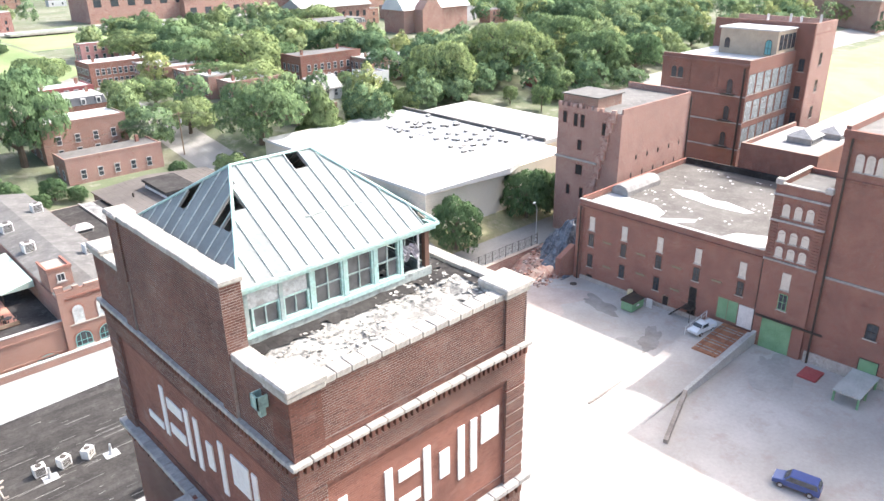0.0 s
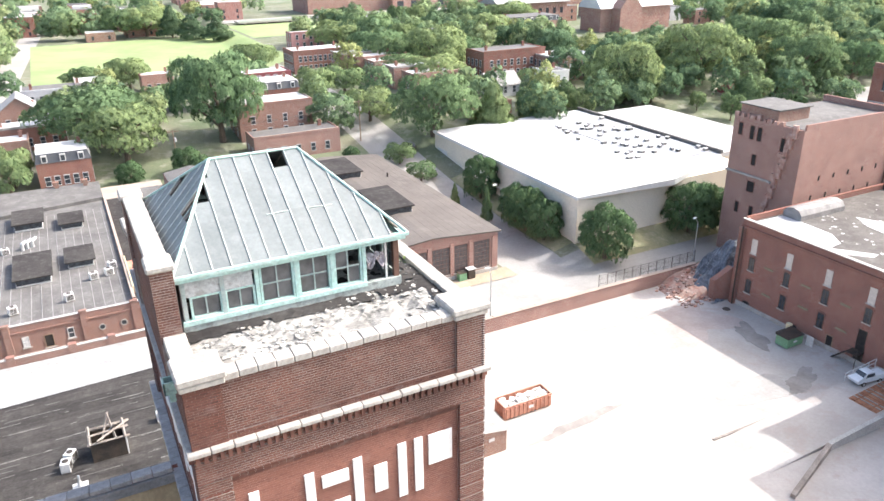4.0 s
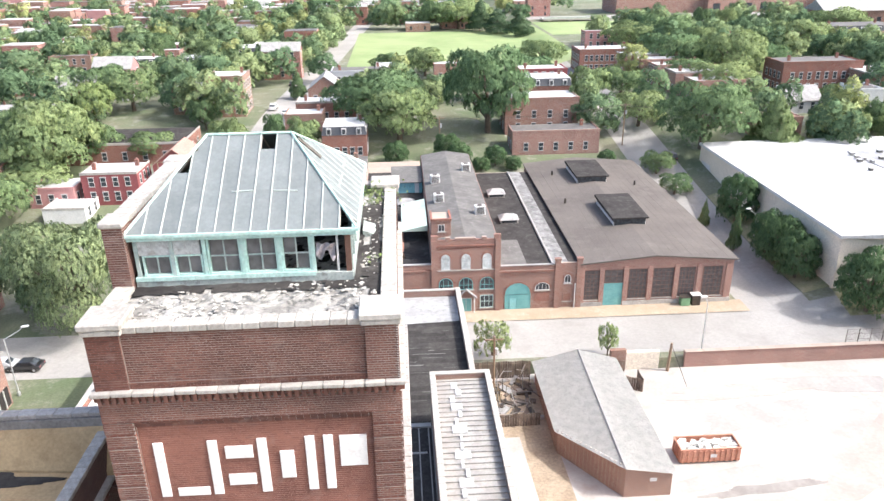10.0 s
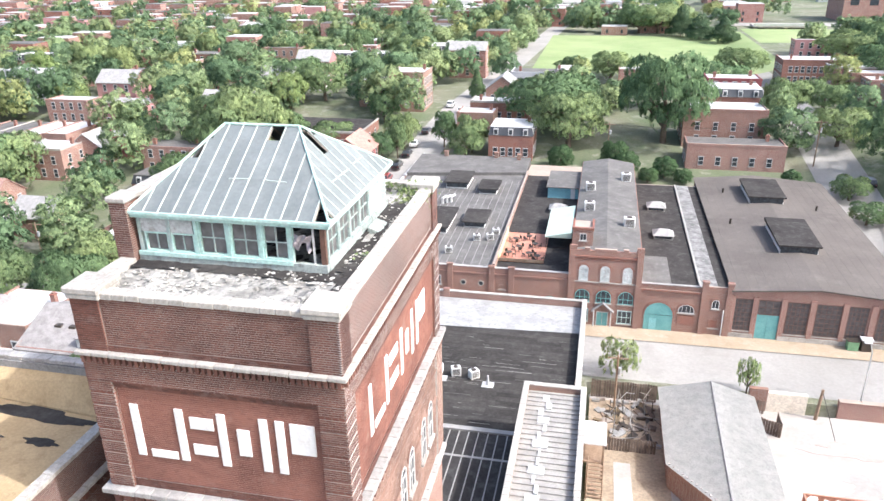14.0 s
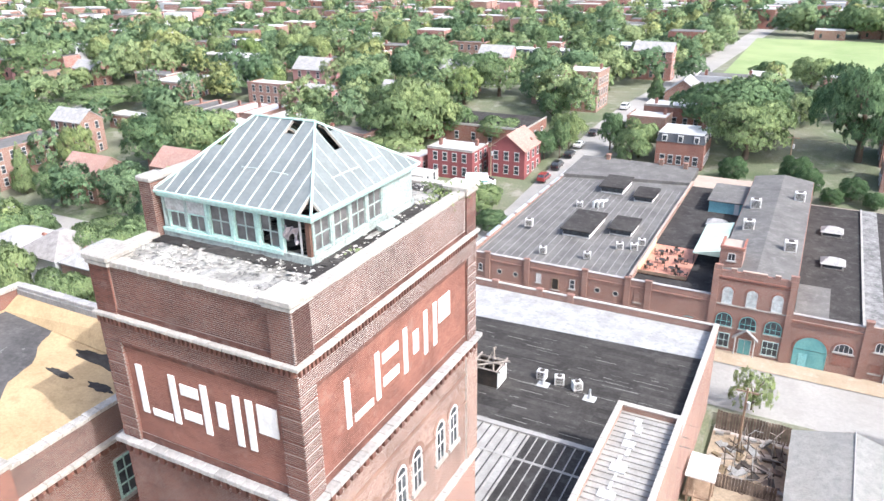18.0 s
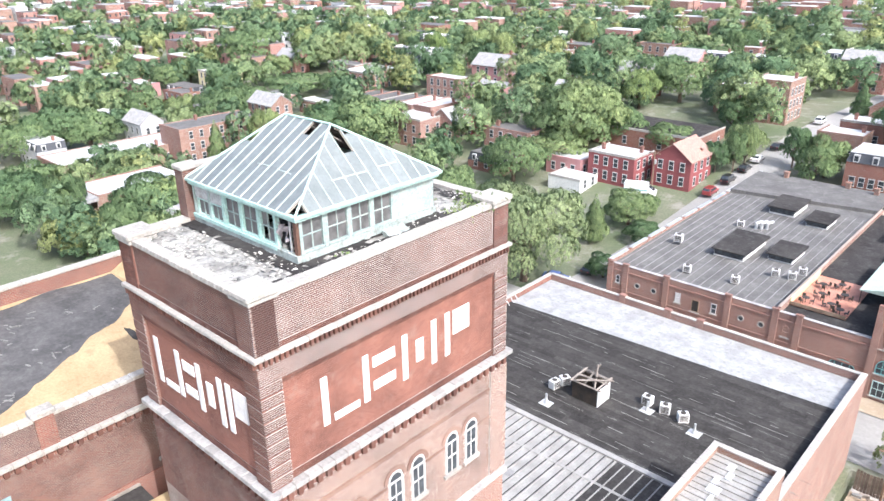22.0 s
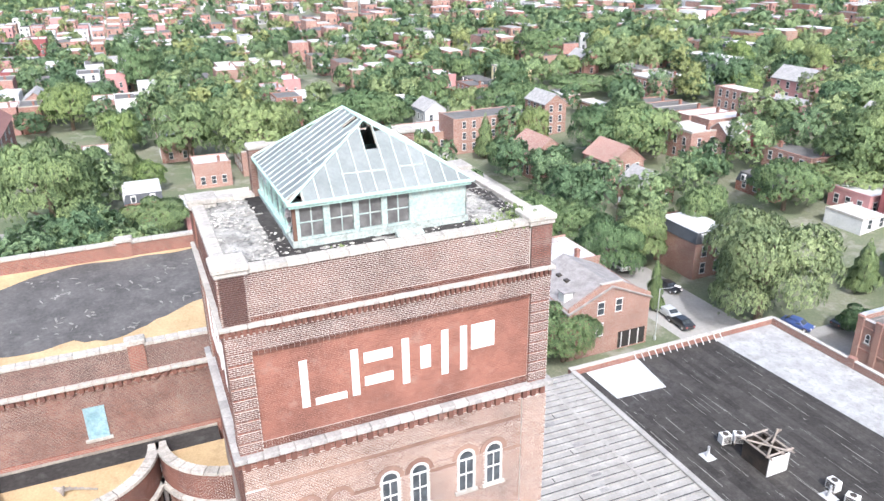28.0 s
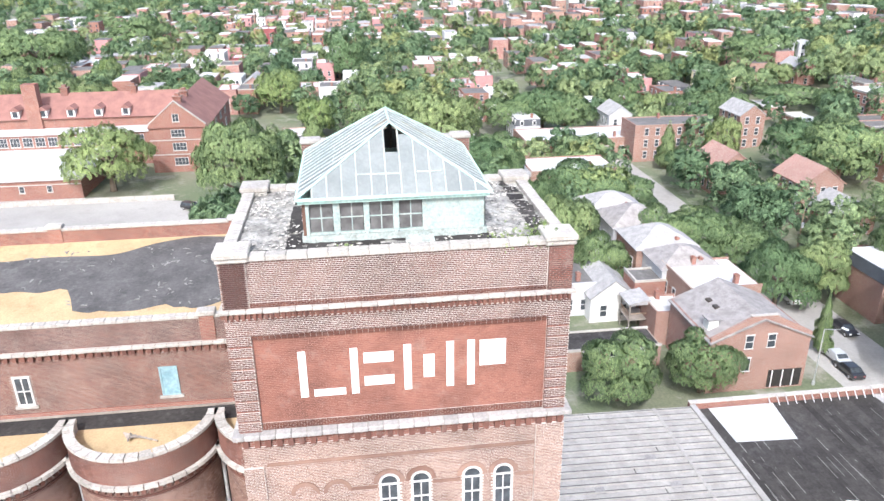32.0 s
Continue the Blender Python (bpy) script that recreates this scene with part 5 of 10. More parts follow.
for yc in (14.4, 6.56, -1.3):
    silo = part("silo", bmesh.new(), MORTAR, malt, "round red brick silo with curved stone-capped parapet")
    bm = bmesh.new()
    n = 40
    for (r0, r1, z0, z1) in ((0.0, 3.72, 0.0, 29.2),):
        ring = [bm.verts.new((5.9 + math.cos(-math.pi / 2 + math.pi * k / n) * r1, yc + math.sin(-math.pi / 2 + math.pi * k / n) * r1, z)) for z in (z0, z1) for k in range(n + 1)]
        for k in range(n):
            bm.faces.new((ring[k], ring[k + 1], ring[n + 2 + k], ring[n + 1 + k]))
        bm.faces.new([ring[n + 1 + k] for k in range(n + 1)])
    bm.to_mesh(silo.data)
    bm.free()

    def band(name, r0, r1, z0, z1, material, seg=n, gap=0.0, label=""):
        """A half ring swept round the silo, or single blocks where there is a gap."""
        bm = bmesh.new()
        if gap:
            for k in range(seg):
                a0 = -math.pi / 2 + math.pi * (k + gap / 2) / seg
                a1 = -math.pi / 2 + math.pi * (k + 1 - gap / 2) / seg
                prism(bm, [(5.9 + math.cos(a) * r, yc + math.sin(a) * r) for r, a in ((r0, a0), (r1, a0), (r1, a1), (r0, a1))], z0, z1)
            ob = part(name, bm, material, silo, label)
            ob["kind"] = "stuff"
            return ob
        rows = []
        for k in range(seg + 1):
            a = -math.pi / 2 + math.pi * k / seg
            rows.append([bm.verts.new((5.9 + math.cos(a) * r, yc + math.sin(a) * r, z)) for r, z in ((r0, z0), (r1, z0), (r1, z1), (r0, z1))])
        for lo, hi in zip(rows, rows[1:]):
            for q in range(4):
                bm.faces.new((lo[q], hi[q], hi[(q + 1) % 4], lo[(q + 1) % 4]))
        bm.faces.new(rows[0])
        bm.faces.new(rows[-1][::-1])
        bmesh.ops.recalc_face_normals(bm, faces=bm.faces[:])
        return part(name, bm, material, silo, label)

    band("parapet", 3.55, 3.93, 28.35, 29.85, MORTAR)
    band("roof", 0.05, 3.55, 29.2, 29.26, TANROOF)
    band("dentil_course", 3.72, 3.98, 27.75, 28.1, BRICK_LAID, 30, 0.5)
    band("string_course", 3.6, 3.85, 27.4, 27.5, BRICK_LAID)
    for k in range(18):
        a0, a1 = -math.pi / 2 + math.pi * (k + 0.04) / 18, -math.pi / 2 + math.pi * (k + 0.96) / 18
        for nm, r0, r1, z0, z1 in (("coping_stone", 3.48, 4.02, 29.85, 30.03), ("ledge_stone", 3.7, 4.15, 28.12, 28.35)):
            pts = [(5.9 + math.cos(a) * r, yc + math.sin(a) * r) for r, a in ((r0, a0), (r1, a0), (r1, (a0 + a1) / 2), (r1, a1), (r0, a1), (r0, (a0 + a1) / 2))]
            part(nm, prism(bmesh.new(), pts, z0, z1), STONE, silo)
# curved-face bricks of the silos
def curved_bricks(yc, radius, z0, z1, material):
    rowsz = np.arange(z0, z1, 0.092)
    nb = int(math.pi * radius / 0.235)
    k, r = np.meshgrid(np.arange(nb), np.arange(len(rowsz)))
    a0 = (-math.pi / 2 + math.pi * (k + 0.5 * (r % 2) + 0.03) / nb).ravel()
    a1 = a0 + math.pi / nb * 0.92
    z = rowsz[r].ravel()
    pts = np.zeros((len(z), 8, 3))
    for q, (a, dz, rr) in enumerate(((a0, 0, -0.02), (a1, 0, -0.02), (a1, 0.07, -0.02), (a0, 0.07, -0.02), (a0, 0, 0.016), (a1, 0, 0.016), (a1, 0.07, 0.016), (a0, 0.07, 0.016))):
        pts[:, q] = np.stack((5.9 + np.cos(a) * (radius + rr), yc + np.sin(a) * (radius + rr), z + dz), axis=1)
    quads = np.array(((4, 5, 6, 7), (0, 1, 5, 4), (1, 2, 6, 5), (2, 3, 7, 6), (3, 0, 4, 7)))
    f = (quads[None] + (np.arange(len(z)) * 8)[:, None, None]).reshape(-1, 4)
    part("brickwork", mesh_from("brickwork", pts.reshape(-1, 3), f, material), None, malt)["kind"] = "stuff"


for yc in (6.56, -1.3, 14.4):
    curved_bricks(yc, 3.72, 24.0, 27.4, BRICK_PALE)
    curved_bricks(yc, 3.72, 27.5, 27.75, BRICK_PALE)
    curved_bricks(yc, 3.93, 28.37, 29.82, BRICK_LAID)
for yc in (10.48, 2.62):
    pipe = thing("rainwater_pipe", "grey rainwater pipe with a pale hopper head", "pipe", group="silo pipes")
    part("hopper", bevel(B(6.0, 6.45, yc - 0.22, yc + 0.22, 28.55, 29.0), 0.04), STEEL, pipe)
    part("pipe", rod(bmesh.new(), (6.25, yc, 0), (6.25, yc, 28.55), 0.1), STEEL, pipe)
planks = thing("plank_pile", "small heap of grey planks on the silo roof", "planks")
for k in range(6):
    part("plank", rod(bmesh.new(), (6.6 + 0.2 * k, 5.6 + 0.1 * k, 29.34 + 0.03 * k), (7.6 - 0.12 * k, 7.6 - 0.3 * k, 29.36 + 0.04 * k), 0.06, 4), GREYWOOD, planks)

# ---- rear brew house: black roof, white strips, metal roof, raised ribbed roof ----
rear = thing("rear_brew_house", "low brewery building with black tar roof", "building")
part("wall", B(-15, 23.3, 49.5, 77.5, 0, 12.0), BRICK_OR, rear)
part("roof", B(-14.6, 22.9, 49.7, 77.1, 12.0, 12.12), TARROOF, rear, "patched black tar roof")
STRIP = surface("greyed white membrane", (0.27, 0.268, 0.262), (0.37, 0.368, 0.36), 3, 0.5, 0.75, 0.1, stain=(0.17, 0.165, 0.155), amount=0.6, grained=0.45)
part("white_strip", prism(bmesh.new(), [(-14.5, 68.5), (22.8, 70.5), (22.8, 77.0), (-14.5, 77.0)], 12.12, 12.14), STRIP, rear, "white membrane strip along the roof edge")
part("white_strip", prism(bmesh.new(), [(-14.5, 51.4), (-9.2, 51.5), (-8.9, 57.2), (-14.5, 58.0)], 12.12, 12.14), WHITEROOF, rear, "white roof patch")
part("parapet", B(-15.0, -14.55, 49.5, 77.5, 12.0, 12.75), BRICK_DK, rear)
part("parapet", B(22.85, 23.35, 51, 77.5, 12.0, 13.0), BRICK_OR, rear)
part("parapet", B(-14.55, 22.85, 77.1, 77.5, 12.0, 12.9), BRICK_OR, rear)
coping(rear, "n", 77.5, -14.6, 22.9, 12.9, 13.02, -0.46, 0.05, 0.9)
coping(rear, "e", 23.35, 51, 77.4, 13.0, 13.15, -0.55, 0.05, 0.6)
coping(rear, "w", -15.0, 49.5, 77.5, 12.75, 12.9, -0.5, 0.05, 0.9)
for u in (-4.0, 6.0, 2.0):
    part("pier", B(u - 0.4, u + 0.4, 77.0, 77.6, 12.0, 13.25), BRICK_OR, rear)
bm = bmesh.new()
rng = random.Random(9)
for k in range(36):
    y, x = 50.6 + k * 0.72, -14.5
    while x < 22.7:
        e = min(x + rng.uniform(2.5, 9.0), 22.8)
        if y + 0.7 < 68.4 + 0.053 * (x + 14.5) and not (x < -8.8 and y < 58.2):
            box(bm, x + 0.015, e - 0.015, y + rng.uniform(0.01, 0.04), y + 0.705, 12.118, 12.127)
        x = e
FELT = surface("weathered black roofing felt", (0.04, 0.037, 0.035), (0.058, 0.054, 0.05), 5, 0.5, 0.96, 0.2, stain=(0.09, 0.086, 0.08), amount=0.4, per="island", spread=0.25)
for m in (FELT, TARROOF):
    m.node_tree.nodes["Principled BSDF"].inputs["Specular IOR Level"].default_value = 0.12
part("roofing_strip", bm, FELT, rear)["kind"] = "stuff"
bm = bmesh.new()
for k in range(190):
    x, y = rng.uniform(-13, 22), 51 + 0.72 * rng.randrange(25)
    w = rng.uniform(0.2, 1.2) ** 2 * 2.4 + 0.2
    y += rng.uniform(-0.12, 0.12)
    box(bm, x, x + w, y - rng.uniform(0.01, 0.035), y + rng.uniform(0.01, 0.035), 12.12, 12.136)
part("worn_seam", bm, surface("pale worn streak", (0.11, 0.106, 0.102), (0.22, 0.213, 0.2), 8, 0.6, 0.85, 0.1, per="island", spread=0.4), rear)["kind"] = "stuff"
for k in range(22):
    y = 57.5 + 0.9 * k
    part("prop", rod(bmesh.new(), (-14.55, y, 12.8), (-14.0, y + 0.05, 12.15), 0.06, 4), STEEL, rear) if k < 14 else None
# metal roof between tower and rear house
part("metal_roof", prism(bmesh.new(), [(-14, 26.5), (18.6, 26.5), (18.6, 49.5), (-14, 49.5)], 0, [13.4, 13.4, 12.9, 12.9]), METALROOF, rear, "pale weathered standing-seam metal roof")
part("dark_metal_roof", prism(bmesh.new(), [(11.5, 30), (18.5, 30), (18.5, 49.4), (11.5, 49.4)], 12.5, [13.36, 13.36, 12.94, 12.94]), TARROOF, rear)
# near-black for the shadow line beside each seam, also used on the sheet laps
SEAMSHADE = surface("painted seam shade", (0.04, 0.037, 0.034), (0.085, 0.078, 0.071), 3, 1.2, 0.8, 0.1)
for k in range(38):
    x = -13.6 + 0.86 * k
    part("standing_seam", prism(bmesh.new(), [(x - 0.05, 26.6), (x + 0.05, 26.6), (x + 0.05, 49.2), (x - 0.05, 49.2)], 12.8, [13.5, 13.5, 13.0, 13.0]), METALROOF, rear)
    # flat dark strip that paints the seam's shadow on the roof
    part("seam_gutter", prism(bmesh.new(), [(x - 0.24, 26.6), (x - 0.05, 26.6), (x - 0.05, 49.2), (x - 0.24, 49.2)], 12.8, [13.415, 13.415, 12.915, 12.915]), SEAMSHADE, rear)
    if k % 3 == 0:
        y = rng.uniform(28, 44)
        z = 13.4 - 0.5 * (y - 26.5) / 23
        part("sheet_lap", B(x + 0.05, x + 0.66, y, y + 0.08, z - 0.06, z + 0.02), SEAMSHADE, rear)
for k in range(9):
    x = -12.6 + 1.82 * rng.randrange(13)
    y = rng.uniform(30, 44)
    z = 13.4 - 0.5 * (y - 26.5) / 23
    part("roof_patch", B(x - 0.4, x + 0.4, y - rng.uniform(0.3, 0.6), y + 0.4, z - 0.03, z + 0.03), PATCH, rear)
part("flashing", prism(bmesh.new(), [(-14, 49.2), (18.5, 49.2), (18.5, 49.75), (-14, 49.75)], 12.0, 13.1), METALROOF, rear)
for x0, x1 in ((-14.0, 18.0),):
    part("lap_joint", prism(bmesh.new(), [(x0, 45.5), (x1, 45.5), (x1, 45.75), (x0, 45.75)], 12.9, 13.06), METALROOF, rear)
raised = thing("raised_roof_house", "narrow brick roof house with pale ribbed metal roof", "building")
part("wall", B(18.6, 23.8, 24, 51.0, 0, 16.9), BRICK_BN, raised)
part("roof", B(18.95, 23.45, 24, 50.7, 16.9, 17.0), METALROOF, raised)
part("parapet", B(18.55, 18.95, 24, 51.05, 16.8, 17.55), BRICK_BN, raised)
part("parapet", B(23.45, 23.85, 24, 51.05, 16.8, 17.55), BRICK_BN, raised)
part("parapet", B(18.95, 23.45, 50.65, 51.05, 16.8, 17.5), BRICK_BN, raised)
coping(raised, "e", 23.85, 30, 51.05, 17.55, 17.67, -0.45, 0.05, 0.7)
coping(raised, "n", 51.05, 18.6, 23.8, 17.5, 17.64, -0.45, 0.05, 0.7)
coping(raised, "w", 18.55, 30, 51.05, 17.55, 17.67, -0.45, 0.05, 0.7)
for k in range(34):
    y = 28.5 + 0.66 * k
    part("rib", B(19.0, 23.4, y - 0.06, y + 0.06, 16.98, 17.12), METALROOF, raised)
for k in range(20):
    y = 49.5 - k * 1.05
    part("white_patch", B(20.3 + 0.35 * math.sin(k * 1.9), 20.75 + 0.35 * math.sin(k * 2.3) + 0.1, y - 0.5, y + 0.4, 17.0, 17.14), WHITEROOF, raised)

# rooftop machines
box_frame = thing("cooling_tower_frame", "broken wooden cooling box frame with leaning planks", "roof structure")
part("tank", boxes((2.6, 5.4, 55.9, 56.0, 12.1, 14.0), (2.6, 5.4, 58.0, 58.1, 12.1, 14.0), (2.6, 2.7, 56.0, 58.0, 12.1, 14.0)), IRON, box_frame)
part("panel", B(5.4, 5.5, 55.9, 58.1, 12.1, 13.9), PAINT_WHITE, box_frame)
part("bottom", B(2.7, 5.4, 56.0, 58.0, 12.1, 12.6), DARK, box_frame)
for a, b in (((2.4, 55.8, 14.1), (5.8, 55.8, 14.1)), ((2.4, 58.2, 14.1), (5.8, 58.2, 14.1)), ((2.6, 55.5, 14.2), (2.6, 58.5, 14.2)), ((5.4, 55.5, 14.2), (5.4, 58.5, 14.2)), ((2.5, 56.9, 14.25), (5.8, 57.1, 14.25)), ((3.2, 56.2, 12.8), (4.4, 57.9, 15.6)), ((4.8, 56.2, 12.8), (4.3, 57.6, 15.7)), ((3.6, 58.1, 13.0), (4.9, 56.5, 15.1)), ((3.2, 55.6, 14.4), (5.9, 57.6, 14.5))):
    part("plank", rod(bmesh.new(), a, b, 0.11, 4), GREYWOOD, box_frame)
for k, (x, y) in enumerate(((8.8, 59.6), (10.7, 59.4), (12.6, 59.2), (0.9, 57.2), (0.5, 56.0))):
    put_ac(x, y, 12.12, 0.75, 20 * k)
for x, y in ((14.2, 58.2), (1.4, 53.3), (9.3, 58.6)):
    v = thing("roof_vent", "small white roof vent pipe on a white pad", "vent", group="roof vents")
    part("pad", B(x - 0.6, x + 0.6, y - 0.5, y + 0.5, 12.12, 12.15), WHITEROOF, v)
    part("cone", rod(bmesh.new(), (x, y, 12.15), (x, y, 12.7), 0.22, 10, 0.12), WHITEROOF, v)
    part("pipe", rod(bmesh.new(), (x, y, 12.7), (x, y, 13.2), 0.1, 8), STEEL, v)

# ---- brick workshop row along the street ----
shop = thing("workshop", "long red-brown brick workshop with a dark seamed flat roof", "building")
YF = 93.0
part("wall", B(-15.0, 20.6, YF, 150, 0, 8.9), BRICK_OR, shop)
part("roof", prism(bmesh.new(), [(-14.6, YF + 0.4), (9.4, YF + 0.4), (9.4, 149.6), (-14.6, 149.6)], 8.8, [9.0, 9.0, 9.6, 9.6]), GREYROOF, shop, "dark seamed flat roof")
part("roof", prism(bmesh.new(), [(9.8, YF + 0.4), (20.5, YF + 0.4), (20.5, 141), (9.8, 141)], 8.8, [8.95, 8.95, 9.2, 9.2]), TARROOF, shop)
part("upper_roof", prism(bmesh.new(), [(-14.7, 136), (9.4, 140), (9.4, 150), (-14.7, 150)], 9.2, [10.1, 10.1, 10.4, 10.4]), GREYROOF, shop)
part("parapet", B(-15.0, 20.6, YF, YF + 0.4, 8.9, 9.35), BRICK_OR, shop)
part("parapet", B(9.4, 9.8, YF + 0.4, 142, 8.9, 9.9), BRICK_OR, shop)
part("parapet", B(-15.0, -14.6, YF + 0.4, 150, 8.9, 9.7), BRICK_OR, shop)
for k in range(10):
    part("step_coping", B(-15.08, -14.52, YF + 6 * k, YF + 6 * k + 5.0, 9.7, 9.9), STEEL, shop)
part("cornice", B(-15.1, 20.6, YF - 0.12, YF, 8.3, 8.5), BRICK_OR, shop)
part("coping", B(-15.05, 20.6, YF - 0.06, YF + 0.46, 9.35, 9.45), STONE_DK, shop)
part("string_course", B(-15.1, 20.6, YF - 0.1, YF, 5.2, 5.4), BRICK_S, shop)
for x in (-14.6, -12.1, -5.7, 3.2, 9.4, 12.3):
    part("pilaster", B(x - 0.4, x + 0.4, YF - 0.22, YF, 0, 9.5), BRICK_OR, shop)
    part("pilaster_cap", bevel(B(x - 0.5, x + 0.5, YF - 0.3, YF + 0.1, 9.5, 9.85), 0.06), BRICK_OR, shop)
for x in (-10.1, -7.5, 5.15, 7.8):
    P = place("s", YF)
    circ = [(x + 0.32 * math.cos(k * math.tau / 14), 6.8 + 0.32 * math.sin(k * math.tau / 14)) for k in range(14)]
    big = [(x + 0.46 * math.cos(k * math.tau / 14), 6.8 + 0.46 * math.sin(k * math.tau / 14)) for k in range(14)]
    o = part("round_window", ring_outline(P, circ, big, -0.02, 0.08), STONE, shop)
    part("pane", extrude_outline(P, circ, -0.02, 0.02, False), GLASS, o)
opening(shop, "s", YF, -13.3, 0.7, 6.4, 7.7, 0.35, bars=(0, 1))
opening(shop, "s", YF, -3.8, 0.8, 6.2, 7.7, 0.0, bars=(0, 1), fill=PAINT_WHITE)
opening(shop, "s", YF, -1.2, 1.1, 5.6, 7.4, 0.0, bars=(0, 0), fill=DARK, frame=WOOD)
opening(shop, "s", YF, 1.4, 0.8, 6.2, 7.7, 0.0, bars=(0, 1))
opening(shop, "s", YF, 10.9, 0.9, 6.1, 7.7, 0.4, bars=(0, 1), fill=BRICK_OR, frame=BRICK_BN)
opening(shop, "s", YF, 18.0, 3.4, 3.2, 5.6, 1.5, bars=(3, 1), fill=GLASS, frame=TEAL, trim=BRICK_S)
opening(shop, "s", YF, 14.4, 2.6, 3.0, 5.0, 1.2, bars=(0, 0), fill=BRICK_OR, frame=BRICK_S, sill=False)
bm = bmesh.new()
for k in range(19):
    x = -14.0 + 1.25 * k
    for j in range(3):
        y0 = YF + 0.5 + j * 14
        prism(bm, [(x - 0.04, y0), (x + 0.04, y0), (x + 0.04, y0 + 14), (x - 0.04, y0 + 14)], 8.9, [9.05 + 0.0106 * (y0 - YF), 9.05 + 0.0106 * (y0 - YF), 9.05 + 0.0106 * (y0 + 14 - YF), 9.05 + 0.0106 * (y0 + 14 - YF)])
part("roof_seams", bm, PATCH, shop)["kind"] = "stuff"
for x, y in ((-4.8, 97.4), (1.9, 98.2), (8.0, 107.0), (7.4, 104.6), (5.3, 104.0), (-6.2, 120.2)):
    put_ac(x, y, 9.1, 0.85, 15)
skylight(-4.6, -0.1, 106, 115, 9.2, 1.2)
skylight(-5.0, -0.8, 129.4, 136, 9.5, 1.3)
skylight(2.2, 5.7, 109.5, 115, 9.2, 1.1)
skylight(1.9, 5.2, 127, 132, 9.4, 1.1)
for k in range(3):
    duct = thing("roof_duct", "pale bent roof duct beside a skylight", "duct", group="roof ducts")
    x = -3.8 + 0.7 * k
    part("pipe", rod(bmesh.new(), (x, 120.5 + 0.5 * k, 9.2), (x, 120.5 + 0.5 * k, 10.4), 0.25, 8), STEEL, duct)
    part("elbow", rod(bmesh.new(), (x, 120.5 + 0.5 * k, 10.3), (x + 0.6, 121.3 + 0.5 * k, 10.5), 0.25, 8), STEEL, duct)
for x, y in ((-9, 149), (2, 149.3), (7, 148.5)):
    v = part("chimney", boxes((x - 0.4, x + 0.4, y - 0.4, y + 0.4, 10, 11.4), (x - 0.5, x + 0.5, y - 0.5, y + 0.5, 11.4, 11.55)), BRICK_BN, shop)

# roof terrace with terracotta floor, tables, awning, little blue house
patio = thing("roof_terrace", "terracotta roof terrace with wooden edge", "terrace")
part("floor", B(9.9, 16.6, 96.6, 108.5, 9.05, 9.15), surface("terracotta paving", (0.42, 0.19, 0.13), (0.5, 0.25, 0.18), 4, 0.6, 0.9, 0.2), patio)
part("edge", B(9.8, 9.95, 96.6, 108.5, 9.15, 10.1), PAINT_YELLOW, patio)
part("edge", B(9.95, 16.6, 96.5, 96.6, 9.15, 9.6), WOOD, patio)
rng = random.Random(21)
table = thing("terrace_table", "small dark terrace table with chairs round it", "table", group="terrace tables")
part("tabletop", rod(bmesh.new(), (0, 0, 0.7), (0, 0, 0.75), 0.5, 12), IRON, table)
part("leg", rod(bmesh.new(), (0, 0, 0), (0, 0, 0.7), 0.05, 6), IRON, table)
chair = thing("terrace_chair", "dark metal terrace chair", "chair", group="terrace chairs")
part("seat", B(-0.22, 0.22, -0.22, 0.22, 0.42, 0.46), IRON, chair)
part("backrest", B(-0.22, 0.22, 0.19, 0.23, 0.46, 0.9), IRON, chair)
for sx in (-0.19, 0.19):
    for sy in (-0.19, 0.19):
        part("leg", rod(bmesh.new(), (sx, sy, 0), (sx, sy, 0.42), 0.02, 5), IRON, chair)
spots_t = ((11.2, 98.4), (14.2, 98.6), (15.6, 97.6), (12.4, 101.0), (14.8, 102.4), (11.6, 104.2), (13.6, 105.6))
for k, (x, y) in enumerate(spots_t):
    (table if k == 0 else copy_thing(table, pose(0, 0, 0))).matrix_basis = pose(x, y, 9.15)
    for q in range(3):
        a = k + q * 2.1
        (chair if k == q == 0 else copy_thing(chair, pose(0, 0, 0))).matrix_basis = pose(x + 0.8 * math.cos(a), y + 0.8 * math.sin(a), 9.15, 0, 0, math.degrees(a) - 90)
awn = thing("awning", "pale green metal awning over the roof terrace", "awning")
part("cover", prism(bmesh.new(), [(16.3, 102.5), (20.4, 102.5), (20.4, 115.5), (16.3, 115.5)], 11.0, [11.1, 12.0, 12.0, 11.1]), surface("pale green sheet metal", (0.42, 0.52, 0.45), (0.5, 0.6, 0.52), 6, 0.5, 0.6, 0.1), awn)
for y in (102.8, 108, 115):
    part("post", rod(bmesh.new(), (16.5, y, 9.1), (16.5, y, 11.0), 0.06, 6), IRON, awn)
blue = thing("roof_shed", "small teal-blue roof shed with a grey roof", "shed")
part("wall", B(14.8, 20.4, 127.5, 134, 9.0, 11.2), surface("teal-blue boarding", (0.16, 0.36, 0.42), (0.2, 0.42, 0.48), 7, 0.6, 0.7, 0.15), blue)
part("roof", B(14.5, 20.5, 127.1, 138, 11.2, 11.35), GREYROOF, blue)
part("door", B(19.0, 19.8, 127.44, 127.5, 9.1, 11.0), PAINT_WHITE, blue)


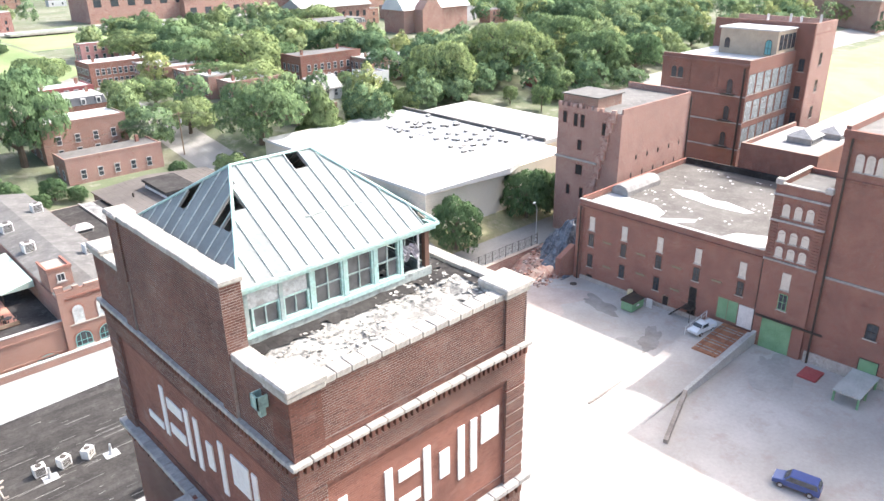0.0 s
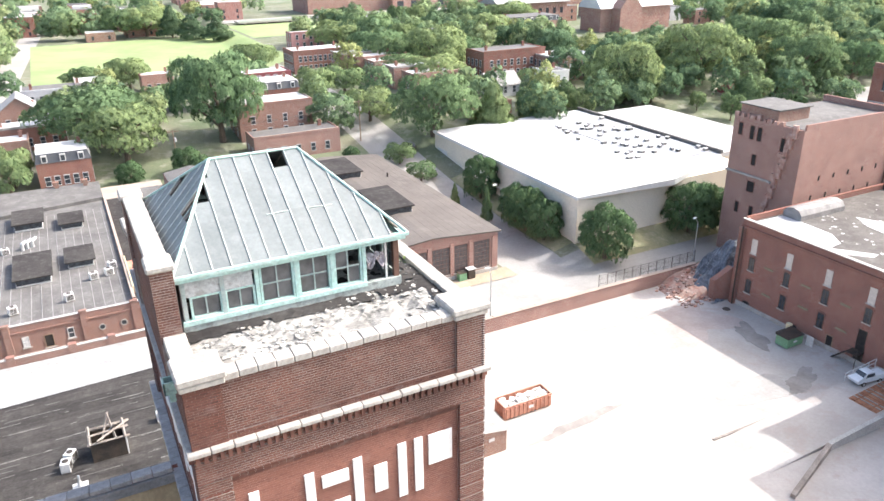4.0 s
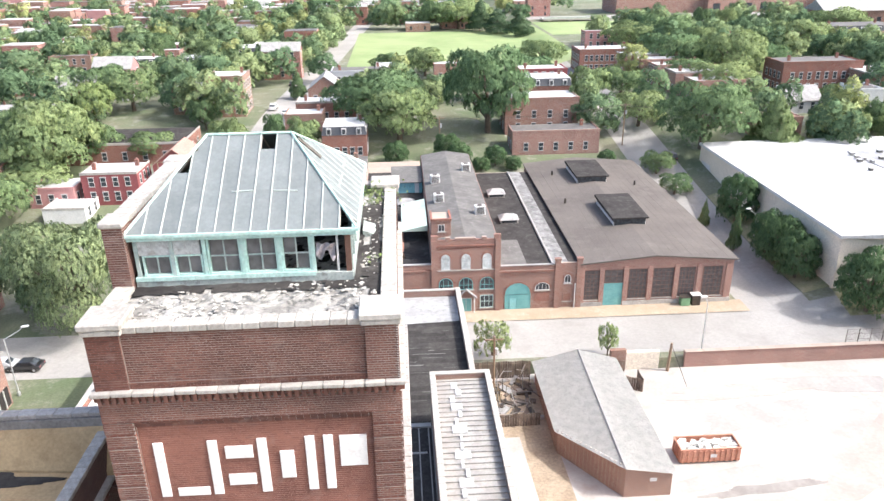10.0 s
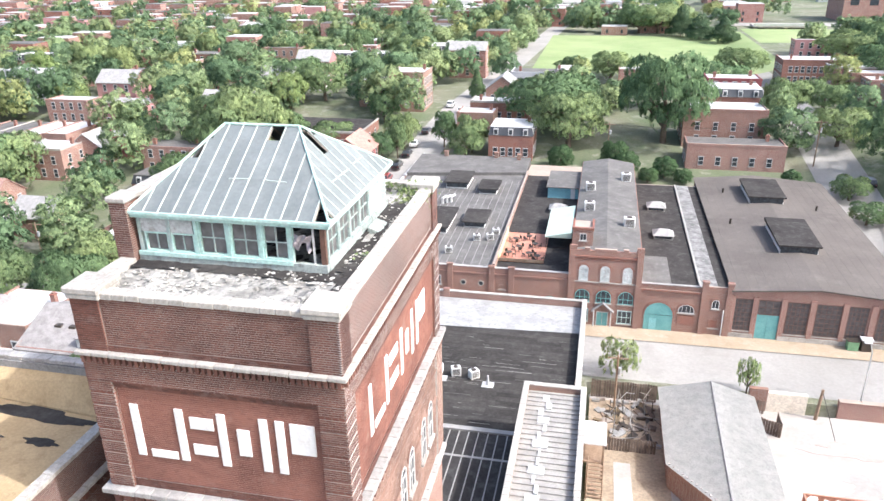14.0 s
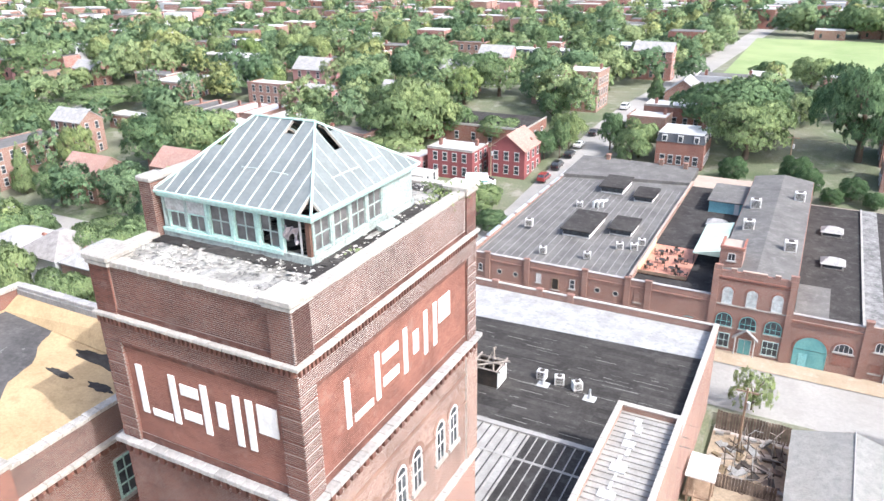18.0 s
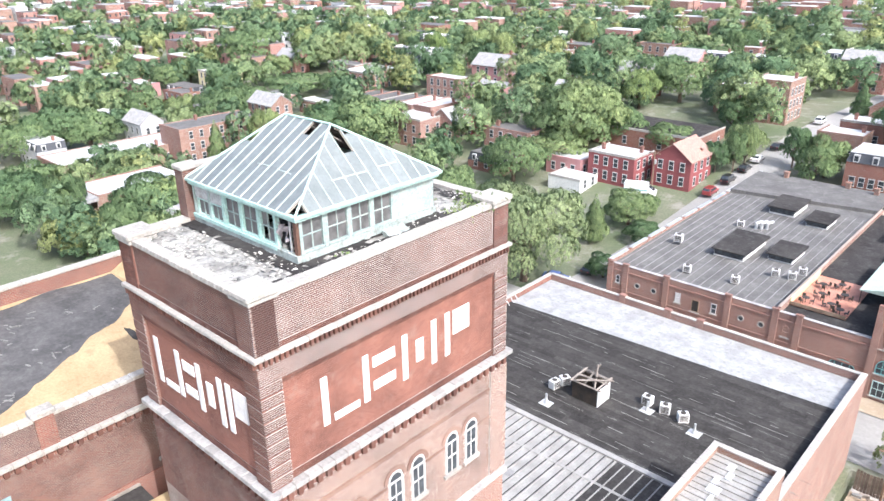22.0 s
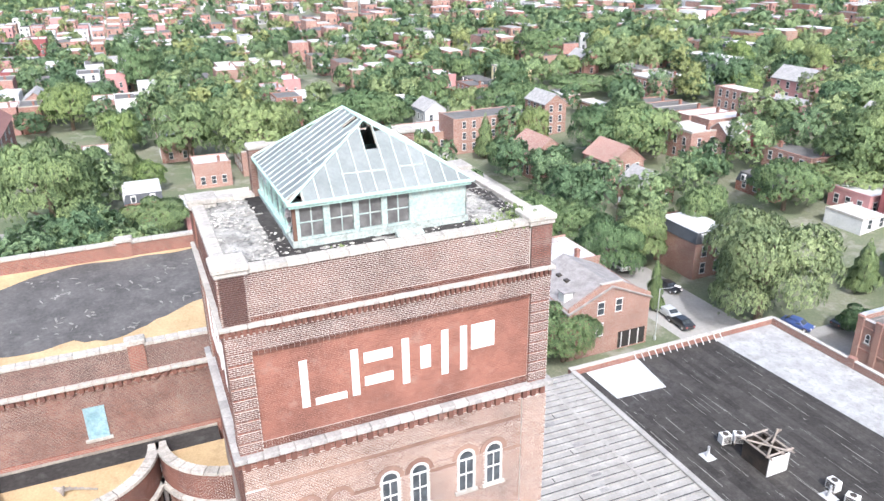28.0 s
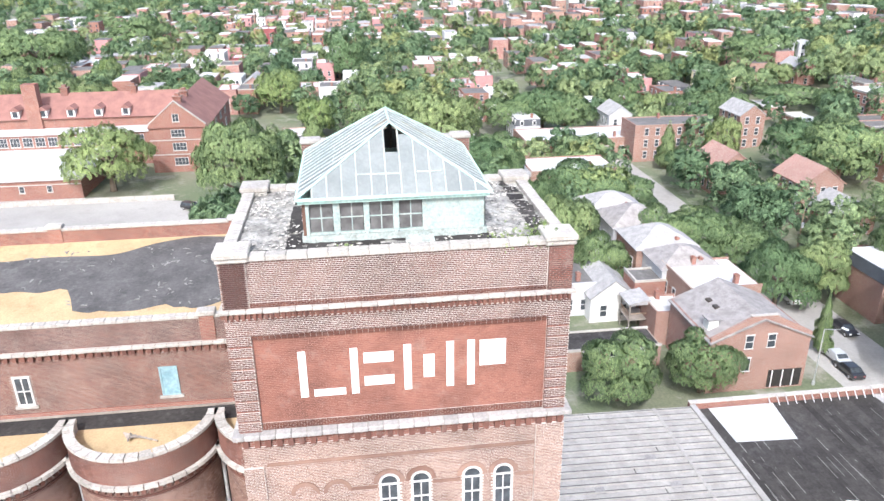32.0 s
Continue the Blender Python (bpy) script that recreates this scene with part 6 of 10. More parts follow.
def lantern_light(x, y, z, s=1.0):
    ob = thing("roof_light", "small hipped glass roof light with pale frame", "skylight", group="hipped roof lights")
    part("curb", B(x - 1.5 * s, x + 1.5 * s, y - 1.3 * s, y + 1.3 * s, z, z + 0.7 * s), METALROOF, ob)
    part("side_glass", B(x - 1.3 * s, x + 1.3 * s, y - 1.33 * s, y - 1.28 * s, z + 0.2 * s, z + 0.6 * s), GLASS, ob)
    bm = bmesh.new()
    a = [bm.verts.new((x + i * 1.7 * s, y + j * 1.5 * s, z + 0.7 * s)) for i, j in ((-1, -1), (1, -1), (1, 1), (-1, 1))]
    b = [bm.verts.new((x + i * 0.6 * s, y, z + 1.5 * s)) for i in (-1, 1)]
    bm.faces.new((a[0], a[1], b[1], b[0]))
    bm.faces.new((a[1], a[2], b[1]))
    bm.faces.new((a[2], a[3], b[0], b[1]))
    bm.faces.new((a[3], a[0], b[0]))
    bm.faces.new(a[::-1])
    part("roof", bm, SHINGLE, ob)


lantern_light(17.2, 120.5, 9.1, 0.95)
lantern_light(34.4, 127, 8.2, 1.0)
lantern_light(34.8, 113, 8.2, 1.0)

# three-storey front house
front = thing("front_house", "three-storey red brick front house with arched windows and battlements", "building")
part("wall", B(20.6, 30.6, YF - 0.1, 142, 0, 12.3), BRICK_OR, front)
part("roof", prism(bmesh.new(), [(20.7, YF + 0.4), (25.6, YF + 0.4), (25.6, 142), (20.7, 142)], 12.2, [12.4, 13.2, 13.2, 12.4]), GREYROOF, front)
part("roof", prism(bmesh.new(), [(25.6, YF + 0.4), (30.5, YF + 0.4), (30.5, 142), (25.6, 142)], 12.2, [13.2, 12.4, 12.4, 13.2]), GREYROOF, front)
part("parapet", B(20.6, 30.6, YF - 0.1, YF + 0.3, 12.3, 13.2), BRICK_OR, front)
for x0, x1, z in ((20.5, 21.5, 13.9), (22.6, 23.3, 13.6), (24.0, 27.0, 13.5), (27.9, 28.6, 13.6), (29.7, 30.7, 13.9)):
    part("merlon", B(x0, x1, YF - 0.15, YF + 0.32, 13.2, z), BRICK_OR, front)
part("cornice", B(20.5, 30.7, YF - 0.25, YF - 0.1, 12.2, 12.4), BRICK_S, front)
part("string_course", B(20.5, 30.7, YF - 0.2, YF - 0.1, 8.3, 8.45), STONE, front)
part("string_course", B(20.5, 30.7, YF - 0.18, YF - 0.1, 11.9, 12.0), BRICK_S, front)
for x in (20.9, 30.3):
    part("pilaster", B(x - 0.4, x + 0.4, YF - 0.3, YF - 0.1, 0, 13.2), BRICK_OR, front)
for x in (22.6, 25.6, 28.7):
    opening(front, "s", YF - 0.1, x, 1.35, 8.5, 11.0, 0.68, bars=(1, 1), trim=BRICK_S, fill=surface("pale curtained glass", (0.5, 0.55, 0.54), (0.62, 0.66, 0.65), 2, 1, 0.3, 0.02))
    opening(front, "s", YF - 0.1, x, 2.1, 5.2, 7.2, 1.0, bars=(2, 1), trim=BRICK_S, frame=TEAL)
for x in (22.6, 28.7):
    opening(front, "s", YF - 0.1, x, 2.0, 2.1, 4.2, 0.0, bars=(2, 1), frame=surface("pale teal frame", (0.4, 0.56, 0.54), (0.46, 0.6, 0.58)))
porch = opening(front, "s", YF - 0.1, 25.6, 1.7, 1.3, 3.8, 0.0, bars=(1, 0), fill=TEAL, name="door", sill=False)
bm = bmesh.new()
for s in (-1, 1):
    rod(bm, (25.6 + s * 1.6, YF - 0.6, 3.9), (25.6, YF - 0.6, 5.3), 0.1, 4)
    rod(bm, (25.6 + s * 1.2, YF - 0.6, 1.3), (25.6 + s * 1.2, YF - 0.6, 4.1), 0.09, 6)
part("porch_gable", bm, FRAME_WHITE, front)
part("porch_roof", prism(bmesh.new(), [(24.0, YF - 0.7), (25.6, YF - 0.7), (25.6, YF - 0.1), (24.0, YF - 0.1)], [3.9, 5.2, 5.2, 3.9], [4.05, 5.4, 5.4, 4.05]), SHINGLE, front)
part("porch_roof", prism(bmesh.new(), [(25.6, YF - 0.7), (27.2, YF - 0.7), (27.2, YF - 0.1), (25.6, YF - 0.1)], [5.2, 3.9, 3.9, 5.2], [5.4, 4.05, 4.05, 5.4]), SHINGLE, front)
bulk = thing("roof_bulkhead", "small brick roof house with a dark window", "roof house")
part("wall", B(20.7, 23.6, 95.5, 99.5, 12.2, 15.2), BRICK_OR, bulk)
part("cap", boxes((20.6, 23.7, 95.4, 95.7, 15.2, 15.6), (20.6, 20.9, 95.7, 99.6, 15.2, 15.5), (23.4, 23.7, 95.7, 99.6, 15.2, 15.5)), BRICK_S, bulk)
opening(bulk, "s", 95.5, 22.2, 1.0, 13.6, 14.7, 0, bars=(1, 0))
for x, y in ((22.6, 122.3), (22.7, 111.6), (28.8, 129), (28.9, 105)):
    put_ac(x, y, 12.5, 1.25, 5)

# link with the arched gate
link = thing("gate_house", "low brick gate house with a large teal arched gate", "building")
part("wall", B(30.6, 43.0, YF, 142, 0, 8.2), BRICK_OR, link)
part("roof", B(30.7, 40.5, YF + 0.4, 141.5, 8.15, 8.25), TARROOF, link)
part("grey_roof", B(30.8, 34.8, YF + 0.5, 103.5, 8.25, 8.6), GREYROOF, link)
part("valley", prism(bmesh.new(), [(38.9, YF + 0.4), (41.2, YF + 0.4), (41.2, 141.5), (38.9, 141.5)], 8.1, [8.42, 8.3, 8.3, 8.42]), surface("mottled grey valley flashing", (0.1, 0.098, 0.094), (0.24, 0.235, 0.228), 2.5, 0.8, 0.8, 0.2, stain=(0.34, 0.335, 0.325), amount=0.6), link)
part("gutter", prism(bmesh.new(), [(41.2, YF + 0.4), (43.0, YF + 0.4), (43.0, 141.5), (41.2, 141.5)], 8.05, [8.28, 8.22, 8.22, 8.28]), TARROOF, link)
part("valley_curb", B(38.6, 38.9, YF + 0.4, 141.5, 8.2, 8.55), METALROOF, link)
part("parapet", B(30.6, 39.0, YF - 0.02, YF + 0.35, 8.2, 8.7), BRICK_OR, link)
part("cornice", B(30.6, 39.0, YF - 0.2, YF - 0.02, 7.7, 8.0), BRICK_S, link)
part("coping", B(30.6, 39.0, YF - 0.1, YF + 0.4, 8.7, 8.8), STONE_DK, link)
for x in (39.3, 42.6):
    part("pilaster", B(x - 0.4, x + 0.4, YF - 0.25, YF + 0.2, 0, 9.4), BRICK_OR, link)
    part("pilaster_cap", bevel(B(x - 0.5, x + 0.5, YF - 0.33, YF + 0.3, 9.4, 9.75), 0.06), BRICK_OR, link)
part("parapet", B(39.7, 42.2, YF - 0.02, YF + 0.35, 8.2, 8.9), BRICK_OR, link)
gate = opening(link, "s", YF, 33.4, 3.9, 1.3, 5.9, 1.9, fill=TEAL, frame=TEAL, bars=(1, 0), trim=BRICK_S, name="gate", sill=False)
part("wicket", B(32.2, 33.2, YF - 0.07, YF - 0.03, 1.4, 3.4), surface("pale teal wicket door", (0.2, 0.45, 0.46), (0.24, 0.5, 0.5)), gate)
opening(link, "s", YF, 37.1, 2.2, 4.6, 5.9, 0.9, bars=(3, 0), trim=BRICK_S)
part("blind_panel", B(36.0, 38.2, YF - 0.06, YF, 2.8, 4.2), BRICK_S, link)
opening(link, "s", YF, 40.9, 1.0, 5.6, 7.0, 0.5, bars=(1, 0), trim=BRICK_S)
opening(link, "s", YF, 40.9, 1.2, 2.6, 3.9, 0.0, bars=(0, 0), fill=BRICK_S, frame=BRICK_OR)
part("rain_pipe", rod(bmesh.new(), (42.0, YF - 0.25, 1.3), (42.0, YF - 0.25, 5.6), 0.08, 8), PAINT_WHITE, link)

# wide shed with tall mesh windows
shed = thing("brick_shed", "wide pinkish brick shed with brown low-pitched roof", "building")
XL, XR, XM = 43.0, 66.2, 54.0
part("wall", B(XL, XR, YF + 0.05, 146, 0, 8.2), BRICK_PK, shed)
bm = bmesh.new()
prism(bm, [(XL, YF + 0.05), (XM, YF + 0.05), (XM, YF + 0.4), (XL, YF + 0.4)], 8.2, [8.6, 9.45, 9.45, 8.6])
prism(bm, [(XM, YF + 0.05), (XR, YF + 0.05), (XR, YF + 0.4), (XM, YF + 0.4)], 8.2, [9.45, 8.5, 8.5, 9.45])
part("gable", bm, BRICK_PK, shed)
for a, b, za, zb in ((XL - 0.3, XM, 8.75, 9.75), (XM, XR + 0.5, 9.75, 8.7)):
    part("roof", prism(bmesh.new(), [(a, YF - 0.4), (b, YF - 0.4), (b, 146.4), (a, 146.4)], [za - 0.2, zb - 0.2, zb - 0.2, za - 0.2], [za, zb, zb, za]), BROWNROOF, shed)
    n = 9
    for k in range(1, n):
        u = a + (b - a) * k / n
        z = za + (zb - za) * k / n
        part("roof_lap", prism(bmesh.new(), [(u - 0.05, YF - 0.38), (u + 0.05, YF - 0.38), (u + 0.05, 146.3), (u - 0.05, 146.3)], z - 0.05, z + 0.015), BROWNROOF, shed)
part("eave_board", B(XR + 0.35, XR + 0.5, YF - 0.4, 146.4, 8.35, 8.55), PAINT_WHITE, shed)
MESHGLASS = glassy("dark wire-glass with dirt", (0.045, 0.04, 0.04), 0.3)
STEELBROWN = surface("brown steel sash", (0.12, 0.075, 0.065), (0.17, 0.11, 0.095))
for x0, x1 in ((42.9, 45.7), (46.5, 49.3), (50.2, 53.0), (53.9, 57.1), (57.9, 60.4), (61.6, 64.6)):
    if x0 == 46.5:
        opening(shed, "s", YF + 0.05, 47.9, 2.9, 5.3, 7.5, 0, fill=MESHGLASS, frame=STEELBROWN, bars=(2, 1), sill=False)
        opening(shed, "s", YF + 0.05, 47.9, 2.9, 1.4, 5.25, 0, fill=TEAL, frame=TEAL, bars=(1, 0), name="door", sill=False)
    else:
        opening(shed, "s", YF + 0.05, (x0 + x1) / 2 + (0.35 if x0 < 43 else 0), x1 - x0, 2.6, 7.5, 0, fill=MESHGLASS, frame=STEELBROWN, bars=(4, 6))
for x in (46.1, 49.75, 53.45, 57.5, 61.0, 65.4, 43.1):
    part("pier", B(x - 0.35, x + 0.35, YF - 0.12, YF + 0.05, 0, 7.9), BRICK_PK, shed)
part("plinth", B(49.5, XR, YF - 0.16, YF + 0.05, 0, 2.2), STONE, shed)
part("plinth", B(XL, 46.3, YF - 0.16, YF + 0.05, 0, 2.2), STONE, shed)
skylight(51.2, 56.6, 106, 117, 9.3, 1.6)
skylight(50.6, 56.3, 129.3, 139, 9.3, 1.6)
for x, y in ((46.0, 119.0), (61.5, 128.0), (47.0, 136)):
    v = part("vent_pipe", rod(bmesh.new(), (x, y, 8.9), (x, y, 10.0), 0.18, 8), IRON, shed)
bins = thing("waste_bin", "grey-green steel waste container by the shed wall", "bin", group="street bins")
part("body", bevel(B(58.2, 59.6, YF - 1.3, YF - 0.3, 1.55, 2.9), 0.05), GREEN, bins)
part("lid", B(58.1, 59.7, YF - 1.35, YF - 0.25, 2.9, 3.0), IRON, bins)
bins = thing("waste_bin", "brown steel waste container with a white lid", "bin", group="street bins")
part("body", bevel(B(59.9, 61.2, YF - 1.3, YF - 0.3, 1.55, 3.2), 0.05), IRON, bins)
part("lid", B(59.8, 61.3, YF - 1.35, YF - 0.25, 3.2, 3.35), PAINT_WHITE, bins)

# ---- white-roofed warehouse ----
WARE_PLACE = Matrix.Translation((15.0, 0.0, 53.4)) @ Matrix.Scale(1.035, 4) @ Matrix.Translation((-15.0, 0.0, -53.4))
ware = thing("warehouse", "large tan warehouse with a glaring white membrane roof", "warehouse")
part("wall", B(79.3, 119.0, 88.8, 141.2, 2.0, 13.2), WALLTAN, ware)
part("wall", B(119.0, 137.5, 96.0, 136.0, 2.0, 13.0), WALLTAN, ware)
part("roof", prism(bmesh.new(), [(79.0, 88.5), (98.5, 86.6), (119.2, 95.5), (119.2, 141.5), (79.0, 141.5)], 13.2, [13.6, 14.3, 13.7, 13.8, 13.6]), WHITEROOF, ware)
part("roof", B(119.3, 137.8, 95.6, 136.4, 13.0, 13.9), WHITEROOF, ware)
part("curb", B(118.9, 119.5, 95.5, 141.5, 13.8, 14.5), GREYROOF, ware)
part("fascia", B(78.95, 79.2, 88.5, 141.4, 13.1, 13.6), PAINT_WHITE, ware)
part("grey_roof", prism(bmesh.new(), [(104, 96), (118, 97), (118.5, 134), (104, 130)], 13.9, [14.12, 13.98, 13.98, 14.1]), surface("greyed roof membrane", (0.27, 0.275, 0.28), (0.36, 0.365, 0.37), 4, 0.3, 0.7, 0.1, stain=(0.2, 0.2, 0.2)), ware)
opening(ware, "w", 79.3, 137.5, 4.2, 5.0, 10.2, fill=PAINT_WHITE, frame=PAINT_WHITE, bars=(0, 3), name="door", sill=False)
rng = random.Random(31)
for k in range(58):
    x, y = rng.uniform(100, 117.5), rng.uniform(97, 130)
    v = thing("roof_unit", "small grey unit in a row on the warehouse roof", "roof unit", group="warehouse roof units")
    s = rng.uniform(0.25, 0.5)
    part("box", B(x - s, x + s, y - 0.35, y + 0.35, 14.05, 14.55), PATCH if k % 3 else GREYROOF, v)
    part("lid", B(x - s - 0.05, x + s + 0.05, y - 0.4, y + 0.4, 14.55, 14.62), PAINT_WHITE, v)
    v.matrix_basis = WARE_PLACE

ware.matrix_basis = WARE_PLACE

# ---- hut with shingle roof ----
hut = thing("yard_hut", "low brown brick hut with a grey shingle roof", "hut")
HP = [(32.9, 61.0), (38.3, 53.4), (43.2, 53.4), (43.2, 75.0), (32.9, 75.0)]
part("wall", prism(bmesh.new(), HP, 0, 2.9), BRICK_BN, hut)
bm = bmesh.new()
zr, ze = 4.1, 2.95
a = [bm.verts.new(p) for p in ((32.5, 60.9, ze), (38.1, 53.0, 3.9), (38.6, 76.2, zr), (32.5, 75.6, ze))]
b = [bm.verts.new(p) for p in ((38.1, 53.0, 3.9), (43.6, 53.0, ze), (43.6, 75.6, ze), (38.6, 76.2, zr))]
bm.faces.new(a)
bm.faces.new(b)
r = bmesh.ops.solidify(bm, geom=bm.faces[:], thickness=0.14)
HUTROOF = surface("light grey asphalt shingles", (0.44, 0.44, 0.42), (0.54, 0.535, 0.51), 12, 1.0, 0.9, 0.4, stain=(0.28, 0.27, 0.26), amount=0.5)
part("roof", bm, HUTROOF, hut)
bm = bmesh.new()
quad(bm, (32.9, 61.0, 2.9), (38.3, 53.4, 2.9), (38.3, 53.4, 3.8))
quad(bm, (38.3, 53.4, 2.9), (43.2, 53.4, 2.9), (38.3, 53.4, 3.8))
quad(bm, (32.9, 75, 2.9), (38.6, 75, 4.0), (43.2, 75, 2.9))
part("gable", bm, BRICK_BN, hut)
part("ridge", rod(bmesh.new(), (38.1, 53.0, 3.95), (38.6, 76.2, 4.16), 0.07, 6), SHINGLE, hut)
part("number_plate", B(40.9, 41.6, 53.34, 53.4, 1.9, 2.3), PAINT_WHITE, hut, "plain white plate")
for k in range(14):
    t0 = k / 14
    part("coping_stone", B(32.9 + 5.4 * t0 - 0.14, 32.9 + 5.4 * t0 + 0.14, 61.0 - 7.6 * t0 - 0.16, 61.0 - 7.6 * t0 + 0.16, 2.95 + 0.9 * t0, 3.08 + 0.9 * t0), STONE, hut)

# ---- stock house in the yard ----
stock = thing("stock_house", "three-storey red brick stock house with pale blocked windows", "building")
part("wall", B(94, 127, 36.7, 67.7, -0.3, 13.2), BRICK_S, stock)
part("roof", B(94.4, 126.6, 37, 67.3, 13.2, 13.3), surface("dark brown-grey tar roofing", (0.075, 0.068, 0.062), (0.12, 0.11, 0.102), 4, 0.25, 0.85, 0.25, stain=(0.2, 0.19, 0.18), amount=0.4), stock)
part("parapet", B(94, 94.45, 36.7, 67.7, 13.2, 13.9), BRICK_S, stock)
part("parapet", B(94.45, 127, 67.3, 67.7, 13.2, 14.2), BRICK_S, stock)
part("parapet", B(126.6, 127, 36.7, 67.3, 13.2, 14.4), TARROOF, stock)
part("cornice", B(93.7, 94, 36.7, 67.8, 12.7, 13.0), BRICK_DK, stock)
part("coping", B(93.9, 94.5, 36.7, 67.75, 13.9, 14.02), STONE, stock)
part("buttress", B(93.5, 94, 66.8, 67.8, -0.3, 12.6), BRICK_S, stock)
for p in ([(94.6, 54.0), (98.6, 49.8), (100.1, 50.2), (96.4, 54.8), (99.2, 55.2), (101.2, 58.0), (101.8, 66.8), (94.6, 66.9)], [(108.4, 57.6), (107.2, 51.2), (107.6, 46.2), (109.0, 45.4), (110.8, 50.9), (110.2, 53.0), (112.2, 57.1), (110.5, 60.9)], [(94.6, 45.6), (94.7, 37.2), (98.6, 37.4), (101.0, 39.4), (99.0, 43.4), (96.4, 44.2)]):
    part("white_patch", prism(bmesh.new(), p, 13.3, 13.33), WHITEROOF, stock, "flaking white membrane patch")
rng = random.Random(5)
bm = bmesh.new()
for k in range(90):
    x, y = rng.uniform(100, 125), rng.uniform(38, 64)
    s = rng.uniform(0.08, 0.3)
    prism(bm, [(x - s, y - s * 0.7), (x + s, y - s), (x + s * 0.8, y + s), (x - s * 0.6, y + s * 0.8)], 13.3, 13.325)
part("white_flakes", bm, WHITEROOF, stock)["kind"] = "stuff"
BLOCKED_PALE = surface("pale blocked window infill", (0.55, 0.5, 0.43), (0.63, 0.58, 0.51), 7, 1, 0.8, 0.2)
for y in (65.0, 58.8, 52.5, 46.2, 39.45):
    opening(stock, "w", 94, y, 1.0, 9.1, 11.4, 0.0, fill=BLOCKED_PALE, frame=BLOCKED_PALE, bars=(0, 0))
    opening(stock, "w", 94, y, 1.0, 6.3, 8.5, 0.15, fill=GLASS, frame=IRON, bars=(1, 1), trim=BRICK_DK)
    if y > 50:
        opening(stock, "w", 94, y, 1.0, 2.6, 4.9, 0.15, fill=GLASS, frame=IRON, bars=(1, 1), trim=BRICK_DK)
for y in (64.9, 56.4):
    opening(stock, "w", 94, y, 1.2, -0.2, 1.2, 0.15, fill=DARK, frame=IRON, bars=(0, 0), sill=False)
for y, z in ((61.9, 7.6), (61.7, 3.4), (55.6, 7.5), (55.4, 4.2), (49.4, 7.3), (49.3, 3.6), (43.0, 7.2)):
    part("vent_slot", B(93.93, 94, y - 0.8, y + 0.8, z, z + 0.28), surface("mossy stone slot", (0.2, 0.19, 0.12), (0.26, 0.24, 0.16)), stock)
opening(stock, "w", 94, 50.6, 1.1, 0.0, 2.3, 0, fill=DARK, frame=WOOD, bars=(0, 0), name="door", sill=False)
opening(stock, "w", 94, 46.3, 1.2, 0.3, 5.2, 0, fill=DARK, frame=IRON, bars=(0, 0), name="door", sill=False)
opening(stock, "w", 94, 40.8, 3.2, 1.8, 5.2, 0, fill=GREEN, frame=WOOD, bars=(1, 0), name="door", sill=False)
part("white_door", B(93.85, 94, 36.9, 39.1, 1.7, 5.0), PAINT_WHITE, stock, "white painted sliding door panel")
part("rain_pipe", rod(bmesh.new(), (93.8, 36.8, 0), (93.8, 36.8, 13), 0.12, 8), IRON, stock)
part("rain_pipe", rod(bmesh.new(), (93.35, 67.0, 0), (93.35, 67.0, 13), 0.12, 8), IRON, stock)
part("plinth", B(93.85, 94, 43, 67.7, -0.3, 0.7), STONE, stock)
vault = thing("roof_vault", "long grey curved sheet-metal roof ventilator", "ventilator")
bm = bmesh.new()
prof = [(-1.6, 0), (-1.6, 0.8), (-1.1, 1.5), (0, 1.8), (1.1, 1.5), (1.6, 0.8), (1.6, 0)]
va = [bm.verts.new((101.5, 65.2 + p, 13.3 + z)) for p, z in prof]
vb = [bm.verts.new((111.5, 65.2 + p, 13.3 + z)) for p, z in prof]
for k in range(6):
    bm.faces.new((va[k], va[k + 1], vb[k + 1], vb[k]))
bm.faces.new(va)
bm.faces.new(vb[::-1])
bmesh.ops.recalc_face_normals(bm, faces=bm.faces[:])
part("shell", bm, PATCH, vault)

stair = thing("stair_tower", "square brick stair tower with rows of pale arched windows", "tower")
part("wall", B(93.6, 104, 29.9, 36.7, -0.3, 22.9), BRICK_S, stair)
part("roof", B(94.1, 103.6, 30.3, 36.3, 22.9, 23.0), GREYROOF, stair)
for bx in ((93.6, 104, 29.9, 30.3, 22.9, 23.7), (93.6, 104, 36.3, 36.7, 22.9, 23.7), (93.6, 94.0, 30.3, 36.3, 22.9, 23.7), (103.6, 104, 30.3, 36.3, 22.9, 23.7)):
    part("parapet", B(*bx), BRICK_S, stair)
part("coping", boxes((93.5, 104.1, 29.8, 30.35, 23.7, 23.85), (93.5, 104.1, 36.25, 36.8, 23.7, 23.85), (93.5, 94.05, 30.35, 36.25, 23.7, 23.85)), STONE, stair)
for cy in (30.2, 36.4):
    part("pinnacle", bevel(B(93.4, 94.3, cy - 0.45, cy + 0.45, 23.6, 24.4), 0.08), STONE, stair)
for z in (22.2, 18.7, 13.1):
    part("string_course", B(93.35, 93.6, 29.8, 36.8, z, z + 0.25), STONE_DK, stair)
for cy in (30.4, 36.2):
    for k in range(22):
        part("quoin", B(93.48, 93.6, cy - 0.5, cy + 0.5, 13.5 + 0.42 * k, 13.8 + 0.42 * k), BRICK_DK, stair)
